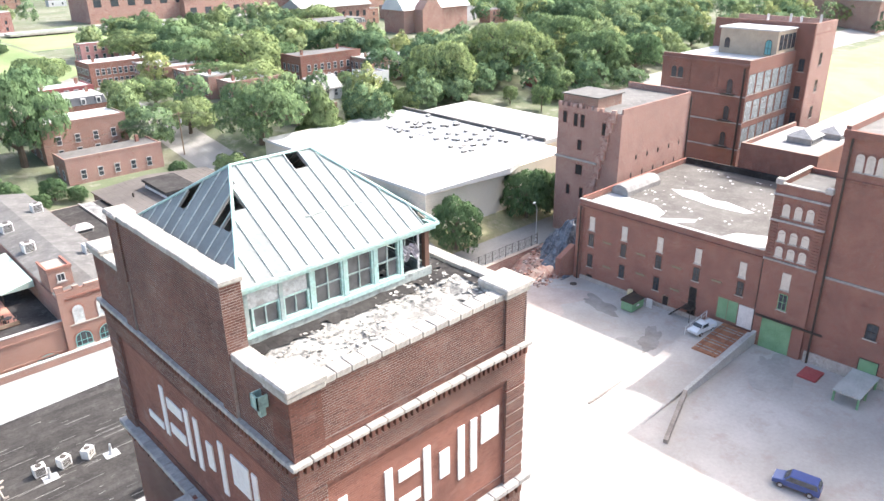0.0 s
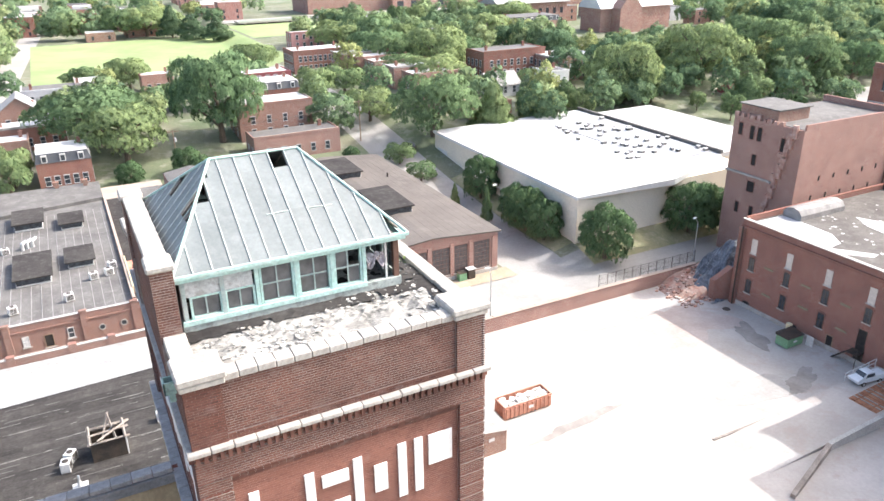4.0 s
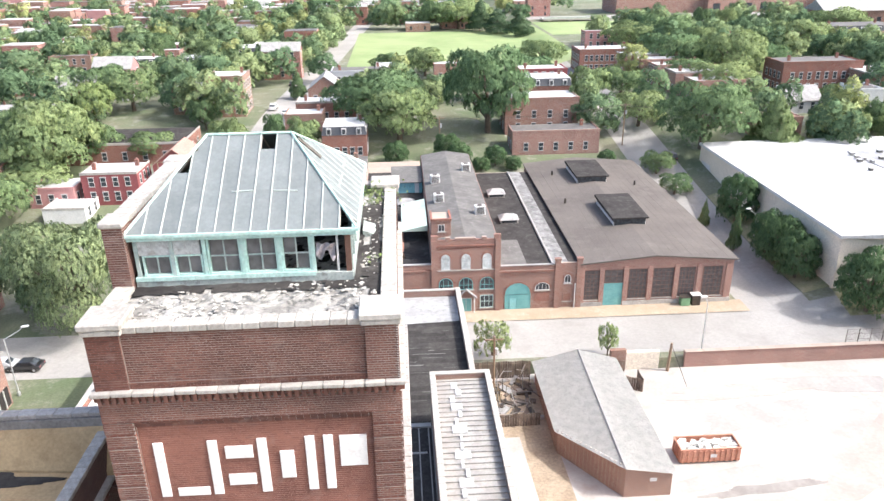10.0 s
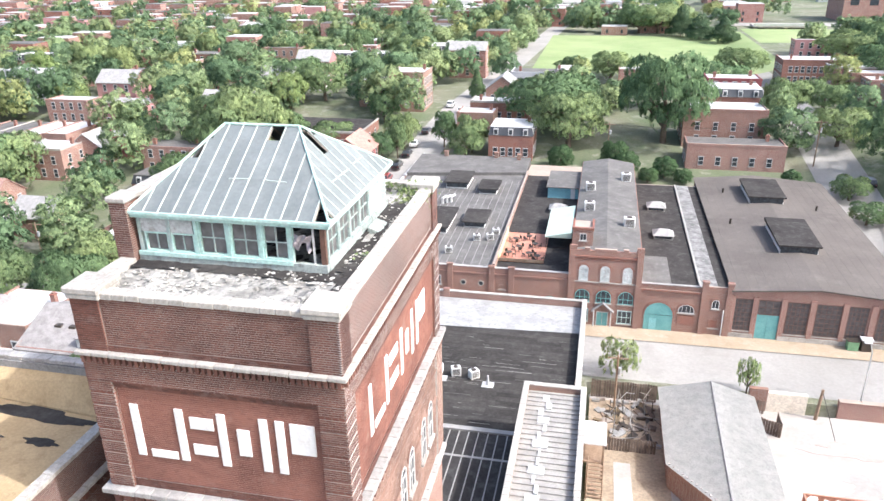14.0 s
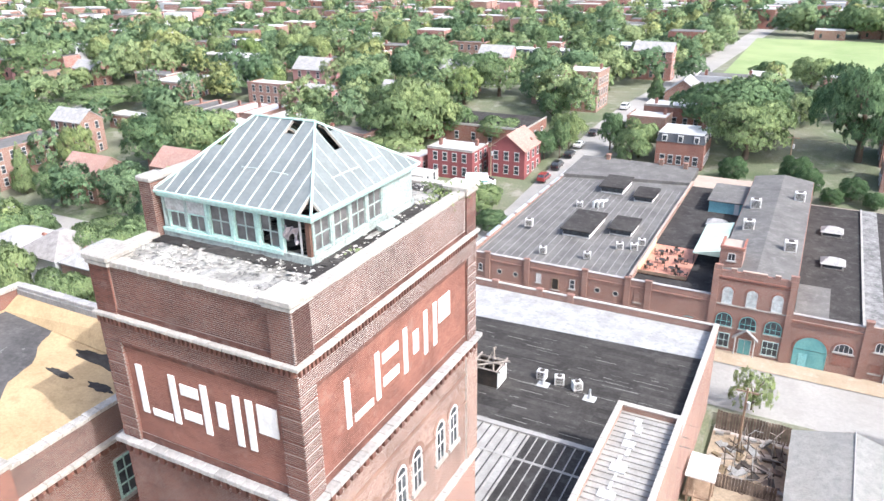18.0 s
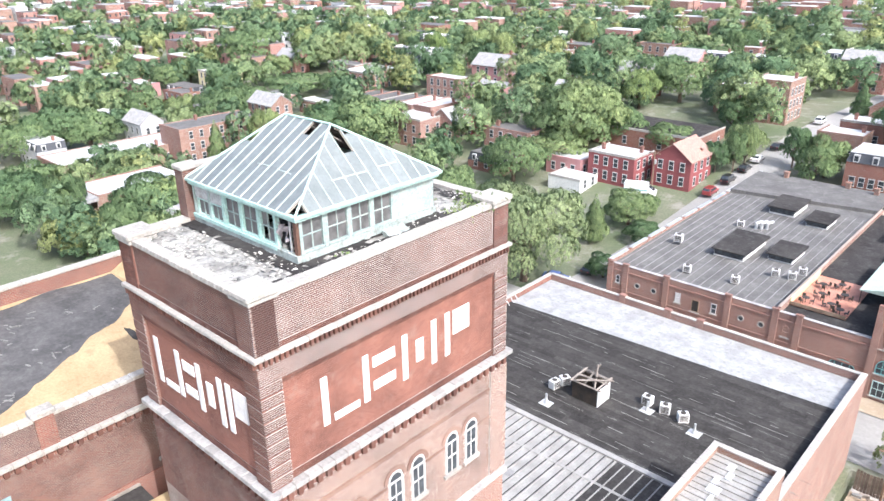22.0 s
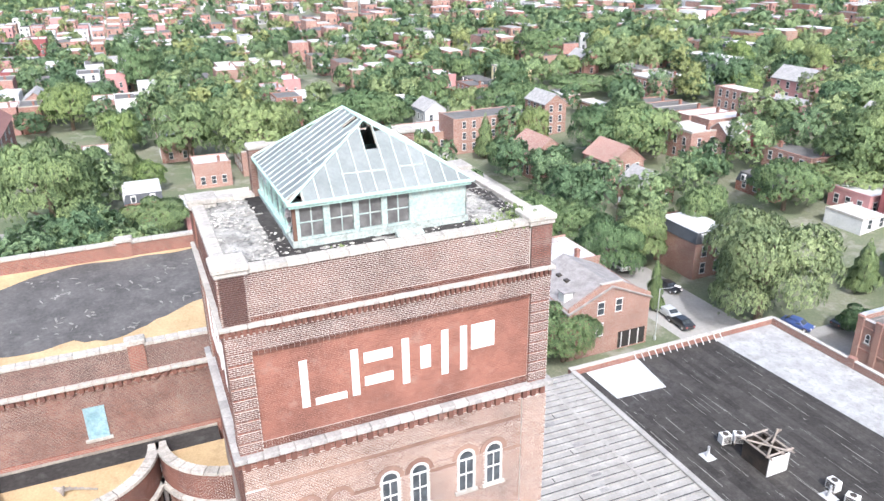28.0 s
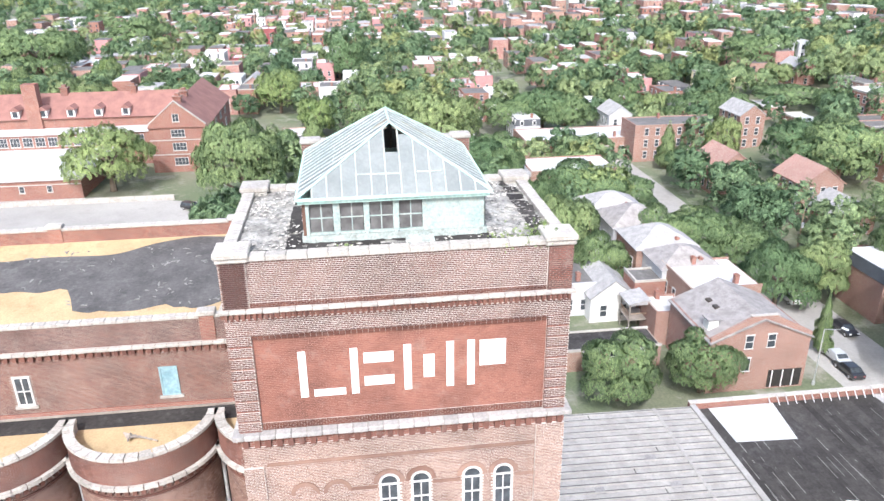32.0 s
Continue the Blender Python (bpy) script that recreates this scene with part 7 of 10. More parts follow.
for y in (34.95, 33.4, 31.9):
    opening(stair, "w", 93.6, y, 0.95, 19.5, 21.2, 0.45, fill=BLOCKED_PALE, frame=BLOCKED_PALE, bars=(0, 0), trim=BRICK_DK)
    opening(stair, "w", 93.6, y, 0.95, 16.0, 17.6, 0.45, fill=BLOCKED_PALE, frame=BLOCKED_PALE, bars=(0, 0), trim=BRICK_DK)
    opening(stair, "w", 93.6, y, 0.95, 13.8, 15.3, 0.4, fill=BLOCKED_PALE, frame=BLOCKED_PALE, bars=(0, 0), trim=BRICK_DK)
opening(stair, "w", 93.6, 33.35, 1.15, 9.4, 11.8, 0, fill=BLOCKED_PALE, frame=BLOCKED_PALE, bars=(0, 0))
opening(stair, "w", 93.6, 33.3, 1.2, 6.4, 8.8, 0.15, fill=GLASS, frame=GREEN, bars=(1, 1))
opening(stair, "w", 93.6, 33.5, 4.1, -0.2, 4.5, 0, fill=GREEN, frame=GREEN, bars=(1, 0), name="gate", sill=False)
part("rail_beam", B(93.1, 93.3, 27.5, 36.4, 4.7, 4.95), IRON, stair)

wing = thing("tall_wing", "tall red brick brewery wing with pale arched windows", "building")
part("wall", B(94, 130, -45, 29.9, -0.3, 31.4), BRICK_S, wing)
part("cornice", B(93.5, 94, -45, 29.95, 31.0, 31.9), BRICK_DK, wing)
part("parapet", B(94, 130, 29.4, 29.95, 31.4, 32.3), BRICK_S, wing)
part("roof", B(94, 130, -45, 29.4, 31.4, 31.5), GREYROOF, wing)
for k in range(9):
    y = 27.7 - 1.2 * k - (1.6 if k > 2 else 0) - (1.6 if k > 5 else 0)
    opening(wing, "w", 94, y, 0.95, 27.0, 29.2, 0.45, fill=BLOCKED_PALE, frame=BLOCKED_PALE, bars=(0, 0), trim=BRICK_DK)
part("string_course", B(93.8, 94, -45, 29.9, 25.6, 25.9), BRICK_DK, wing)
part("string_course", B(93.8, 94, -45, 28.8, 12.6, 12.9), STONE_DK, wing)
opening(wing, "w", 94, 22.2, 1.4, 6.2, 8.4, 0.2, bars=(1, 1), frame=IRON)
opening(wing, "w", 94, 21.7, 2.4, 0.4, 3.4, 0, fill=GREEN, frame=IRON, name="door", sill=False, bars=(0, 0))
part("rain_pipe", rod(bmesh.new(), (93.7, 28.9, 0), (93.7, 28.9, 31), 0.14, 8), IRON, wing)
part("plinth", B(93.8, 94, -45, 29.5, -0.3, 1.6), STONE, wing)

# ---- half-demolished house behind the stock house, rubble and tarpaulin ----
ruin = thing("ruined_house", "half-demolished tall brick house with a torn stepped wall", "ruin")
part("wall", B(106.2, 128.6, 69, 82.6, 0, 25.4), BRICK_PK, ruin)
part("roof", B(106.6, 128.2, 69.4, 82.2, 25.4, 25.5), GREYROOF, ruin)
part("parapet", B(106.6, 128.6, 69, 69.35, 25.4, 26.3), BRICK_PK, ruin)
part("parapet", B(128.2, 128.6, 69.35, 82.6, 25.4, 26.6), BRICK_PK, ruin)
part("roof_house", B(106.8, 114, 74.5, 82.0, 25.4, 27.4), BRICK_BN, ruin)
part("roof_house_top", B(106.5, 114.4, 74.2, 82.3, 27.4, 27.6), GREYROOF, ruin)
TORN = surface("torn brick and pale mortar", (0.33, 0.17, 0.13), (0.46, 0.33, 0.28), 2.5, 1.2, 0.95, 0.8, stain=(0.5, 0.42, 0.37), amount=0.5)
for k in range(13):
    y = 70.2 + 0.42 * k + rng.uniform(-0.15, 0.15)
    z = 24.2 - 1.75 * k
    part("torn_step", B(105.7, 106.22, y, y + 0.75, z - 0.2, z + 1.9), TORN, ruin)
    part("torn_step", B(105.85, 106.22, y + 0.7, y + rng.uniform(1.0, 1.9), z - 0.9, z + 0.4), TORN, ruin)
for k in range(9):
    y = 73 + 1.1 * k
    part("broken_edge", B(106.15, 106.75, y, y + rng.uniform(0.4, 1.0), 25.35, 25.5 + rng.uniform(0.1, 0.8)), TORN, ruin)
for y, z, w, hh in ((81, 22.3, 1.0, 2.2), (78.6, 22.0, 1.0, 2.4), (77.1, 22.0, 1.0, 2.4), (72.5, 21.3, 0.9, 2.3), (77.5, 17.8, 1.0, 2.0), (77.3, 13.2, 1.6, 2.0), (76.5, 8.8, 0.9, 2.2), (79.5, 9.0, 0.9, 2.0)):
    opening(ruin, "w", 106.2, y, w, z, z + hh, 0, fill=DARK, frame=BRICK_DK, bars=(0, 0), sill=False)
part("ledge", B(105.8, 106.2, 73.5, 82.8, 15.9, 16.2), STONE, ruin)
for k in range(16):
    part("wall_slot", B(109 + 1.2 * k, 109.35 + 1.2 * k, 68.94, 69.0, 10.5 + 6.2 * (k % 3) * 0.5, 11.3 + 6.2 * (k % 3) * 0.5), DARK, ruin)
part("rain_pipe", rod(bmesh.new(), (128.7, 68.85, 0), (128.7, 68.85, 25.5), 0.14, 6), IRON, ruin)
stub = thing("broken_wall", "broken brick wall stump with a doorway", "wall")
part("wall", prism(bmesh.new(), [(91.5, 69.2), (94, 68.2), (94, 69.2), (91.5, 70.2)], 0, [3.4, 5.6, 5.6, 3.4]), BRICK_S, stub)
part("doorway", B(92.1, 92.9, 69.0, 70.0, 0, 1.9), DARK, stub)


def heap(name, cx, cy, rx, ry, h, seed, n=26):
    """An uneven mound."""
    bm = bmesh.new()
    rows = []
    for j in range(n + 1):
        row = []
        for i in range(n + 1):
            u, v = 2 * i / n - 1, 2 * j / n - 1
            f = max(0.0, 1 - u * u - v * v) ** 0.8
            row.append(bm.verts.new((cx + u * rx, cy + v * ry, -0.05 + h * f * (0.75 + 0.5 * noise.noise(Vector((u * 2.2, v * 2.2, seed)))) + 0.25 * f * noise.noise(Vector((u * 9, v * 9, seed))))))
        rows.append(row)
    for j in range(n):
        for i in range(n):
            bm.faces.new((rows[j][i], rows[j][i + 1], rows[j + 1][i + 1], rows[j + 1][i]))
    return bm


tagged(part("rubble_heap", heap("rubble_heap", 97.5, 74.5, 11, 5.5, 3.6, 3), RUBBLE), "heap of broken brick and earth beside the ruin", "rubble")
bm = bmesh.new()
for k in range(420):
    x, y = rng.uniform(86, 101), rng.uniform(68.8, 78)
    s = rng.uniform(0.08, 0.35)
    z = max(0.0, 2.6 * (1 - ((x - 97.5) / 11) ** 2 - ((y - 74.5) / 5.5) ** 2))
    box(bm, x - s, x + s, y - s * 0.6, y + s * 0.6, z - 0.1, z + s * 0.8)
tagged(part("loose_rubble", bm, surface("loose brick rubble", (0.34, 0.15, 0.1), (0.5, 0.42, 0.36), 3, 1.2, 0.95, 0.3, per="island", spread=0.45)), "loose bricks and stones scattered by the ruin", "rubble", "", "stuff")
bm = heap("tarpaulin", 99.3, 72.6, 8.8, 4.6, 9.0, 8, 48)
for v in bm.verts:
    v.co.z += 0.7 * noise.noise(Vector((v.co.x * 0.7, v.co.y * 1.6, 3))) + 0.12 * noise.noise(Vector((v.co.x * 3.1, v.co.y * 4.0, 7)))
tagged(part("tarpaulin", bm, TARP), "dark blue-grey tarpaulin draped over the torn wall", "tarpaulin")

# ---- factory with glazed bays, low roofs beyond the yard ----
fac = thing("factory", "tall dark red brick factory with glazed bays and fire escapes", "factory")
FX, FY = 150.0, 68.3
part("wall", B(FX, 172, FY, 88.2, 0, 28.6), BRICK_DK, fac)
part("wall", B(172, 184, FY - 3.3, 88.2, 0, 33.2), BRICK_DK, fac)
part("roof", B(FX + 0.5, 172, FY + 0.5, 87.7, 28.6, 28.8), WHITEROOF, fac)
part("parapet", B(FX, FX + 0.5, FY, 88.2, 28.6, 29.7), BRICK_DK, fac)
part("parapet", B(FX + 0.5, 172, FY, FY + 0.5, 28.6, 29.6), BRICK_DK, fac)
part("cornice", B(FX - 0.4, FX, FY - 0.3, 88.2, 28.4, 28.9), BRICK_DK, fac)
TANBRICK = brickwork("tan stuccoed brick", (0.46, 0.38, 0.28), (0.4, 0.33, 0.24), (0.42, 0.36, 0.29), soot_amount=0.25)
part("penthouse", B(163, 172, FY + 0.6, 82, 28.8, 34.2), TANBRICK, fac, "tan penthouse with arched windows")
part("penthouse_roof", B(162.6, 172, FY + 0.3, 82.4, 34.2, 34.5), WHITEROOF, fac)
for q in range(4):
    part("penthouse_window", B(163.9 + 2.05 * q, 165.5 + 2.05 * q, FY + 0.52, FY + 0.6, 30.2, 33.4), GLASS, fac)
opening(fac, "w", 163, 70.8, 1.5, 29.2, 32.4, 0.75, fill=TEAL, frame=IRON, bars=(1, 1), sill=False)
opening(fac, "w", 163, 80.2, 1.2, 30.0, 32.2, 0.6, bars=(1, 1), frame=IRON, sill=False)
part("tower_roof", B(172.3, 183.7, FY - 3.0, 87.9, 33.2, 33.4), WHITEROOF, fac)
# west parapet in darker brick for its shaded side, the others in lighter brick
for bx in ((172, 172.5, FY - 3.3, 88.2), (172.5, 184, FY - 3.3, FY - 2.8), (183.5, 184, FY - 2.8, 88.2)):
    part("parapet", B(*bx, 33.2, 35.4), BRICK_PK if bx[0] > 172.2 else BRICK_DK, fac)
for px, py in ((176, 70), (180, 74), (177, 78), (182, 68)):
    part("vent_pipe", rod(bmesh.new(), (px, py, 33.3), (px, py, 36.4), 0.3, 8), STEEL, fac)
# added sheet of lighter brick that paints the lit south face
part("wall_panel", B(172.4, 183.8, FY - 3.36, FY - 3.3, 5, 33.0), BRICK_PK, fac)
for z in (22.6, 17.0, 11.4):
    part("string_course", B(FX - 0.2, FX, FY, 88.2, z - 0.6, z - 0.3), STONE_DK, fac)
    for k in range(6):
        x = FX + 1.9 + 3.6 * k
        opening(fac, "s", FY, x, 3.0, z, z + 4.2, 0, fill=surface("pale dusty factory glass", (0.3, 0.36, 0.37), (0.42, 0.47, 0.47), 2, 1, 0.25, 0.03), frame=STEELBROWN, bars=(3, 2))
    opening(fac, "w", FX, 72.0, 1.2, z, z + 3.0, 0.6, bars=(1, 1), trim=BRICK_S, frame=IRON)
    esc = part("fire_escape", boxes((FX - 1.2, FX, 70.6, 73.4, z - 0.2, z - 0.1), (FX - 1.2, FX - 1.15, 70.6, 73.4, z + 0.8, z + 0.85), *[(FX - 1.2, FX - 1.16, 70.6 + 0.4 * q, 70.64 + 0.4 * q, z - 0.1, z + 0.8) for q in range(8)]), IRON, fac)
for y in (85.2, 83.6):
    opening(fac, "w", FX, y, 1.2, 24.6, 27.0, 0.6, bars=(1, 0), trim=BRICK_S, frame=IRON)
for y in (81.8, 75.2, 69.0):
    for k in range(10):
        part("quoin", B(FX - 0.15, FX, y - 0.5, y + 0.5, 23.2 + 0.5 * k, 23.5 + 0.5 * k), BRICK_S, fac)
part("rain_pipe", rod(bmesh.new(), (FX - 0.25, FY + 0.8, 0), (FX - 0.25, FY + 0.8, 28), 0.2, 6), IRON, fac)
for z in (8, 14, 20, 26):
    opening(fac, "s", FY - 3.36, 177.5, 1.5, z, z + 2.8, 0, bars=(1, 1), frame=WOOD)
    opening(fac, "w", 172, FY - 1.6, 1.3, z - 1, z + 1.8, 0, bars=(1, 1), frame=IRON)
low = thing("low_factory_wing", "low dark brick factory wing with pale flat roof", "building")
part("wall", B(127.5, 150, 44, 57.6, 0, 18.0), BRICK_DK, low)
part("roof", B(128, 149.5, 44.5, 57.1, 18.0, 18.15), surface("grey-white gravel roof", (0.26, 0.255, 0.25), (0.36, 0.35, 0.345), 4, 0.3, 0.9, 0.2), low)
for bx in ((127.5, 150, 57.1, 57.6, 18.0, 18.9), (127.5, 128, 44, 57.1, 18.0, 18.9), (128, 150, 44, 44.5, 18.0, 18.9)):
    part("parapet", B(*bx), BRICK_DK, low)
for k in range(4):
    opening(low, "w", 127.5, 46.0 + 3.2 * k, 1.6, 14.0, 16.0, 0.7, fill=BRICK_S, frame=BRICK_DK, bars=(0, 0), sill=False)
lantern_light(139, 51, 18.1, 1.7)
lantern_light(146, 48.5, 18.1, 1.5)
low = thing("low_factory_wing", "low brick sheds with white gravel roofs beyond the factory", "building")
part("wall", B(150, 215, 30, 61, 0, 14.0), BRICK_DK, low)
part("roof", B(150, 215, 30, 61, 14.0, 14.3), surface("pale gravel roof", (0.3, 0.295, 0.29), (0.4, 0.39, 0.385), 4, 0.3, 0.9, 0.2), low)
part("dark_roof", B(160, 175, 40, 52, 14.3, 14.9), TARROOF, low)

# ---- yard: walls, kerb, ramp_way, tracks ----
def wall_run(name, label, x0, x1, y0, y1, z0, z1, material, cap=None):
    ob = thing(name, label, "wall", kind="structure")
    part("wall", B(x0, x1, y0, y1, z0, z1), material, ob)
    if cap:
        n = max(1, int(max(x1 - x0, y1 - y0) / 2.5))
        for k in range(n):
            if x1 - x0 > y1 - y0:
                a, b = x0 + (x1 - x0) * k / n, x0 + (x1 - x0) * (k + 1) / n
                part("coping_stone", B(a + 0.02, b - 0.02, y0 - 0.08, y1 + 0.08, z1, z1 + 0.14), cap, ob)
    return ob


wall_run("retaining_wall", "low red brick retaining wall with pale coping along the yard", 53.5, 96, 77.3, 77.9, -0.2, 2.2, BRICK_PK, BRICK_OR)
wall_run("retaining_wall", "pale rendered wall piece beside the yard gate", 45.5, 50.0, 77.3, 77.9, -0.2, 2.6, WALLTAN)
wall_run("retaining_wall", "brown brick wall end behind the hut", 43.4, 45.5, 77.3, 77.9, -0.2, 3.0, BRICK_BN)
fence = thing("wire_fence", "rusty wire mesh fence on posts above the wall", "fence")
for k in range(13):
    x = 76 + 1.7 * k
    part("post", rod(bmesh.new(), (x, 78.3, 1.0), (x, 78.3, 4.2), 0.05, 5), IRON, fence)
for z in (2.6, 3.4, 4.1):
    part("rail", rod(bmesh.new(), (76, 78.3, z), (96.4, 78.3, z), 0.025, 4), IRON, fence)
bm = bmesh.new()
for k in range(102):
    rod(bm, (76 + 0.2 * k, 78.3, 1.6), (76 + 0.2 * k, 78.3, 4.1), 0.012, 3)
part("mesh", bm, IRON, fence)["kind"] = "stuff"
bm = bmesh.new()
for k in range(20):
    a, b = k / 20, (k + 1) / 20
    f = lambda t: (94 - 29 * t, 43.6 - 0.2 * math.sin(t * 3))
    (xa, ya), (xb, yb) = f(a), f(b)
    prism(bm, [(xb, yb - 0.15), (xa, ya - 0.15), (xa, ya + 0.15), (xb, yb + 0.15)], 0, [0.14 + 0.3 * max(0, 0.5 - b), 0.14 + 0.3 * max(0, 0.5 - a), 0.14 + 0.3 * max(0, 0.5 - a), 0.14 + 0.3 * max(0, 0.5 - b)])
tagged(part("kerb", bm, GREYWOOD), "thin weathered kerb line across the yard", "kerb", "", "structure")
ramp_way = thing("loading_ramp", "sloping concrete loading ramp_way with rusty tracks and a low wall", "ramp_way", kind="structure")
part("slope", prism(bmesh.new(), [(66, 36.6), (93.6, 36.6), (93.6, 43.3), (66, 43.3)], -0.02, [0.01, 1.5, 1.5, 0.01]), CONCRETE, ramp_way)
part("side_wall", prism(bmesh.new(), [(75, 36.0), (93.9, 36.0), (93.9, 36.5), (75, 36.5)], -0.1, [0.9, 2.1, 2.1, 0.9]), surface("grey weathered concrete", (0.34, 0.33, 0.31), (0.44, 0.43, 0.4), 5, 0.4, 0.9, 0.3), ramp_way)
part("side_wall", prism(bmesh.new(), [(65, 32.6), (75.2, 36.0), (75.1, 36.5), (64.9, 33.1)], -0.1, [0.5, 0.9, 0.9, 0.5]), GREYWOOD, ramp_way)
RUSTY = surface("rusty steel and timber track", (0.22, 0.09, 0.05), (0.32, 0.15, 0.08), 5, 0.9, 0.8, 0.3)
part("track_bed", prism(bmesh.new(), [(84.5, 37.2), (93.6, 37.2), (93.6, 40.8), (84.5, 40.8)], 0.8, [1.05, 1.54, 1.54, 1.05]), RUSTY, ramp_way)
for k in range(13):
    x = 84.8 + 0.7 * k
    part("sleeper", B(x - 0.12, x + 0.12, 37.3, 40.7, 1.02 + 0.0375 * k * 1.0, 1.12 + 0.038 * k), GREYWOOD if k % 3 else RUSTY, ramp_way)
for y in (38.0, 40.0):
    part("rail", rod(bmesh.new(), (84.5, y, 1.15), (93.6, y, 1.66), 0.06, 5), RUSTY, ramp_way)
rail = thing("handrail", "white pipe handrail beside the loading ramp_way", "handrail")
for k in range(5):
    part("post", rod(bmesh.new(), (87.5 + 1.5 * k, 43.5, 0), (87.5 + 1.5 * k, 43.5, 2.2 + 0.08 * k), 0.05, 6), PAINT_WHITE, rail)
for dz in (0.0, -0.55):
    part("rail", rod(bmesh.new(), (87.5, 43.5, 2.15 + dz), (93.5, 43.5, 2.5 + dz), 0.045, 6), PAINT_WHITE, rail)
dock = thing("loading_platform", "grey loading platform on green steel legs", "platform")
part("deck", B(87.0, 93.8, 20.0, 23.2, 1.5, 1.7), surface("grey steel deck", (0.38, 0.39, 0.36), (0.48, 0.48, 0.45)), dock)
for x in (87.3, 90, 93.4):
    for y in (20.2, 23.0):
        part("leg", B(x - 0.12, x + 0.12, y - 0.12, y + 0.12, 0, 1.5), GREEN, dock)
tagged(part("steel_plate", bevel(B(89.5, 92.4, 26.0, 28.4, 0.0, 0.35), 0.05), surface("dark red painted plate", (0.3, 0.06, 0.06), (0.36, 0.09, 0.08))), "dark red hatch plate on the yard", "plate")
steps = thing("iron_steps", "dark iron steps to a door in the stock house", "steps")
part("landing", B(92.4, 94, 45.5, 47.2, 2.0, 2.1), IRON, steps)
for k in range(7):
    part("step", B(92.6, 93.6, 47.2 + 0.28 * k, 47.45 + 0.28 * k, 1.8 - 0.28 * k, 1.85 - 0.28 * k), IRON, steps)
for x in (92.5, 93.9):
    part("rail", rod(bmesh.new(), (x, 45.6, 3.0), (x, 47.2, 3.0), 0.04, 5), IRON, steps)
    part("post", rod(bmesh.new(), (x, 45.6, 0), (x, 45.6, 3.0), 0.05, 5), IRON, steps)
sk = thing("waste_skip", "dark green steel waste skip by the stock house", "skip")
part("body", bevel(B(89.0, 92.2, 53.2, 55.2, 0.15, 1.6), 0.06), GREEN, sk)
part("lid", prism(bmesh.new(), [(88.9, 53.1), (92.3, 53.1), (92.3, 55.3), (88.9, 55.3)], 1.6, [1.65, 1.65, 1.95, 1.95]), IRON, sk)
part("label", B(90.2, 90.9, 53.17, 53.2, 0.8, 1.1), PAINT_WHITE, sk)
st = thing("stored_frame", "white panel and yellow barrel beside the skip", "clutter")
part("panel", B(92.6, 92.75, 52.0, 53.0, 0, 1.5), PAINT_WHITE, st)
part("barrel", rod(bmesh.new(), (92.9, 56.2, 0), (92.9, 56.2, 1.7), 0.45, 10), PAINT_YELLOW, st)
for x, y, r in ((84.5, 47.3, 1.0), (72.5, 38.2, 0.5), (91.2, 66.0, 0.9), (90.5, 31.5, 0.35)):
    d = thing("drain_cover", "dark iron drain cover in the yard", "drain", group="yard drains")
    part("grate", rod(bmesh.new(), (x, y, 0.0), (x, y, 0.03), r * 0.7, 14), IRON, d)

# ---- roll-off container with rubble ----
dump = thing("rolloff_container", "orange-red ribbed steel container full of pale rubble", "container")
DX0, DX1, DY0, DY1 = 45.9, 52.6, 58.0, 60.4
for bx in ((DX0, DX1, DY0, DY0 + 0.08, 0.2, 1.75), (DX0, DX1, DY1 - 0.08, DY1, 0.2, 1.75), (DX0, DX0 + 0.08, DY0 + 0.08, DY1 - 0.08, 0.2, 1.75), (DX1 - 0.08, DX1, DY0 + 0.08, DY1 - 0.08, 0.2, 1.75)):
    part("side", B(*bx), RUST, dump)
part("floor", B(DX0, DX1, DY0, DY1, 0.12, 0.2), IRON, dump)
for k in range(11):
    x = DX0 + 0.3 + 0.61 * k
    part("rib", prism(bmesh.new(), [(x - 0.12, DY0 - 0.12), (x + 0.12, DY0 - 0.12), (x + 0.18, DY0), (x - 0.18, DY0)], 0.2, 1.65), RUST, dump)
for k in range(4):
    y = DY0 + 0.3 + 0.6 * k
    part("rib", B(DX0 - 0.1, DX0, y - 0.1, y + 0.1, 0.2, 1.65), RUST, dump)
part("rim", boxes((DX0 - 0.06, DX1 + 0.06, DY0 - 0.06, DY0 + 0.1, 1.75, 1.87), (DX0 - 0.06, DX1 + 0.06, DY1 - 0.1, DY1 + 0.06, 1.75, 1.87), (DX0 - 0.06, DX0 + 0.1, DY0 + 0.1, DY1 - 0.1, 1.75, 1.87), (DX1 - 0.1, DX1 + 0.06, DY0 + 0.1, DY1 - 0.1, 1.75, 1.87)), RUST, dump)
for y in (58.5, 59.9):
    part("skid", B(DX0 + 0.1, DX1 - 0.1, y - 0.1, y + 0.1, 0, 0.12), IRON, dump)
part("label", B(49.2, 49.9, DY0 - 0.13, DY0 - 0.1, 0.8, 1.2), PAINT_WHITE, dump)
bm = bmesh.new()
for k in range(130):
    x, y, s = rng.uniform(DX0 + 0.3, DX1 - 0.3), rng.uniform(DY0 + 0.3, DY1 - 0.3), rng.uniform(0.1, 0.45)
    z = 1.35 + rng.uniform(0, 0.35)
    prism(bm, [(x - s, y - s * 0.5), (x + s * 0.7, y - s * 0.6), (x + s, y + s * 0.4), (x - s * 0.5, y + s * 0.6)], z - 0.4, [z + rng.uniform(-0.1, 0.15) for _ in range(4)])
tagged(part("container_rubble", bm, surface("pale plaster rubble", (0.6, 0.57, 0.52), (0.72, 0.7, 0.66), 3, 1.5, 0.9, 0.3, per="island", spread=0.25)), "pale broken plaster and boards filling the container", "rubble", "", "stuff")


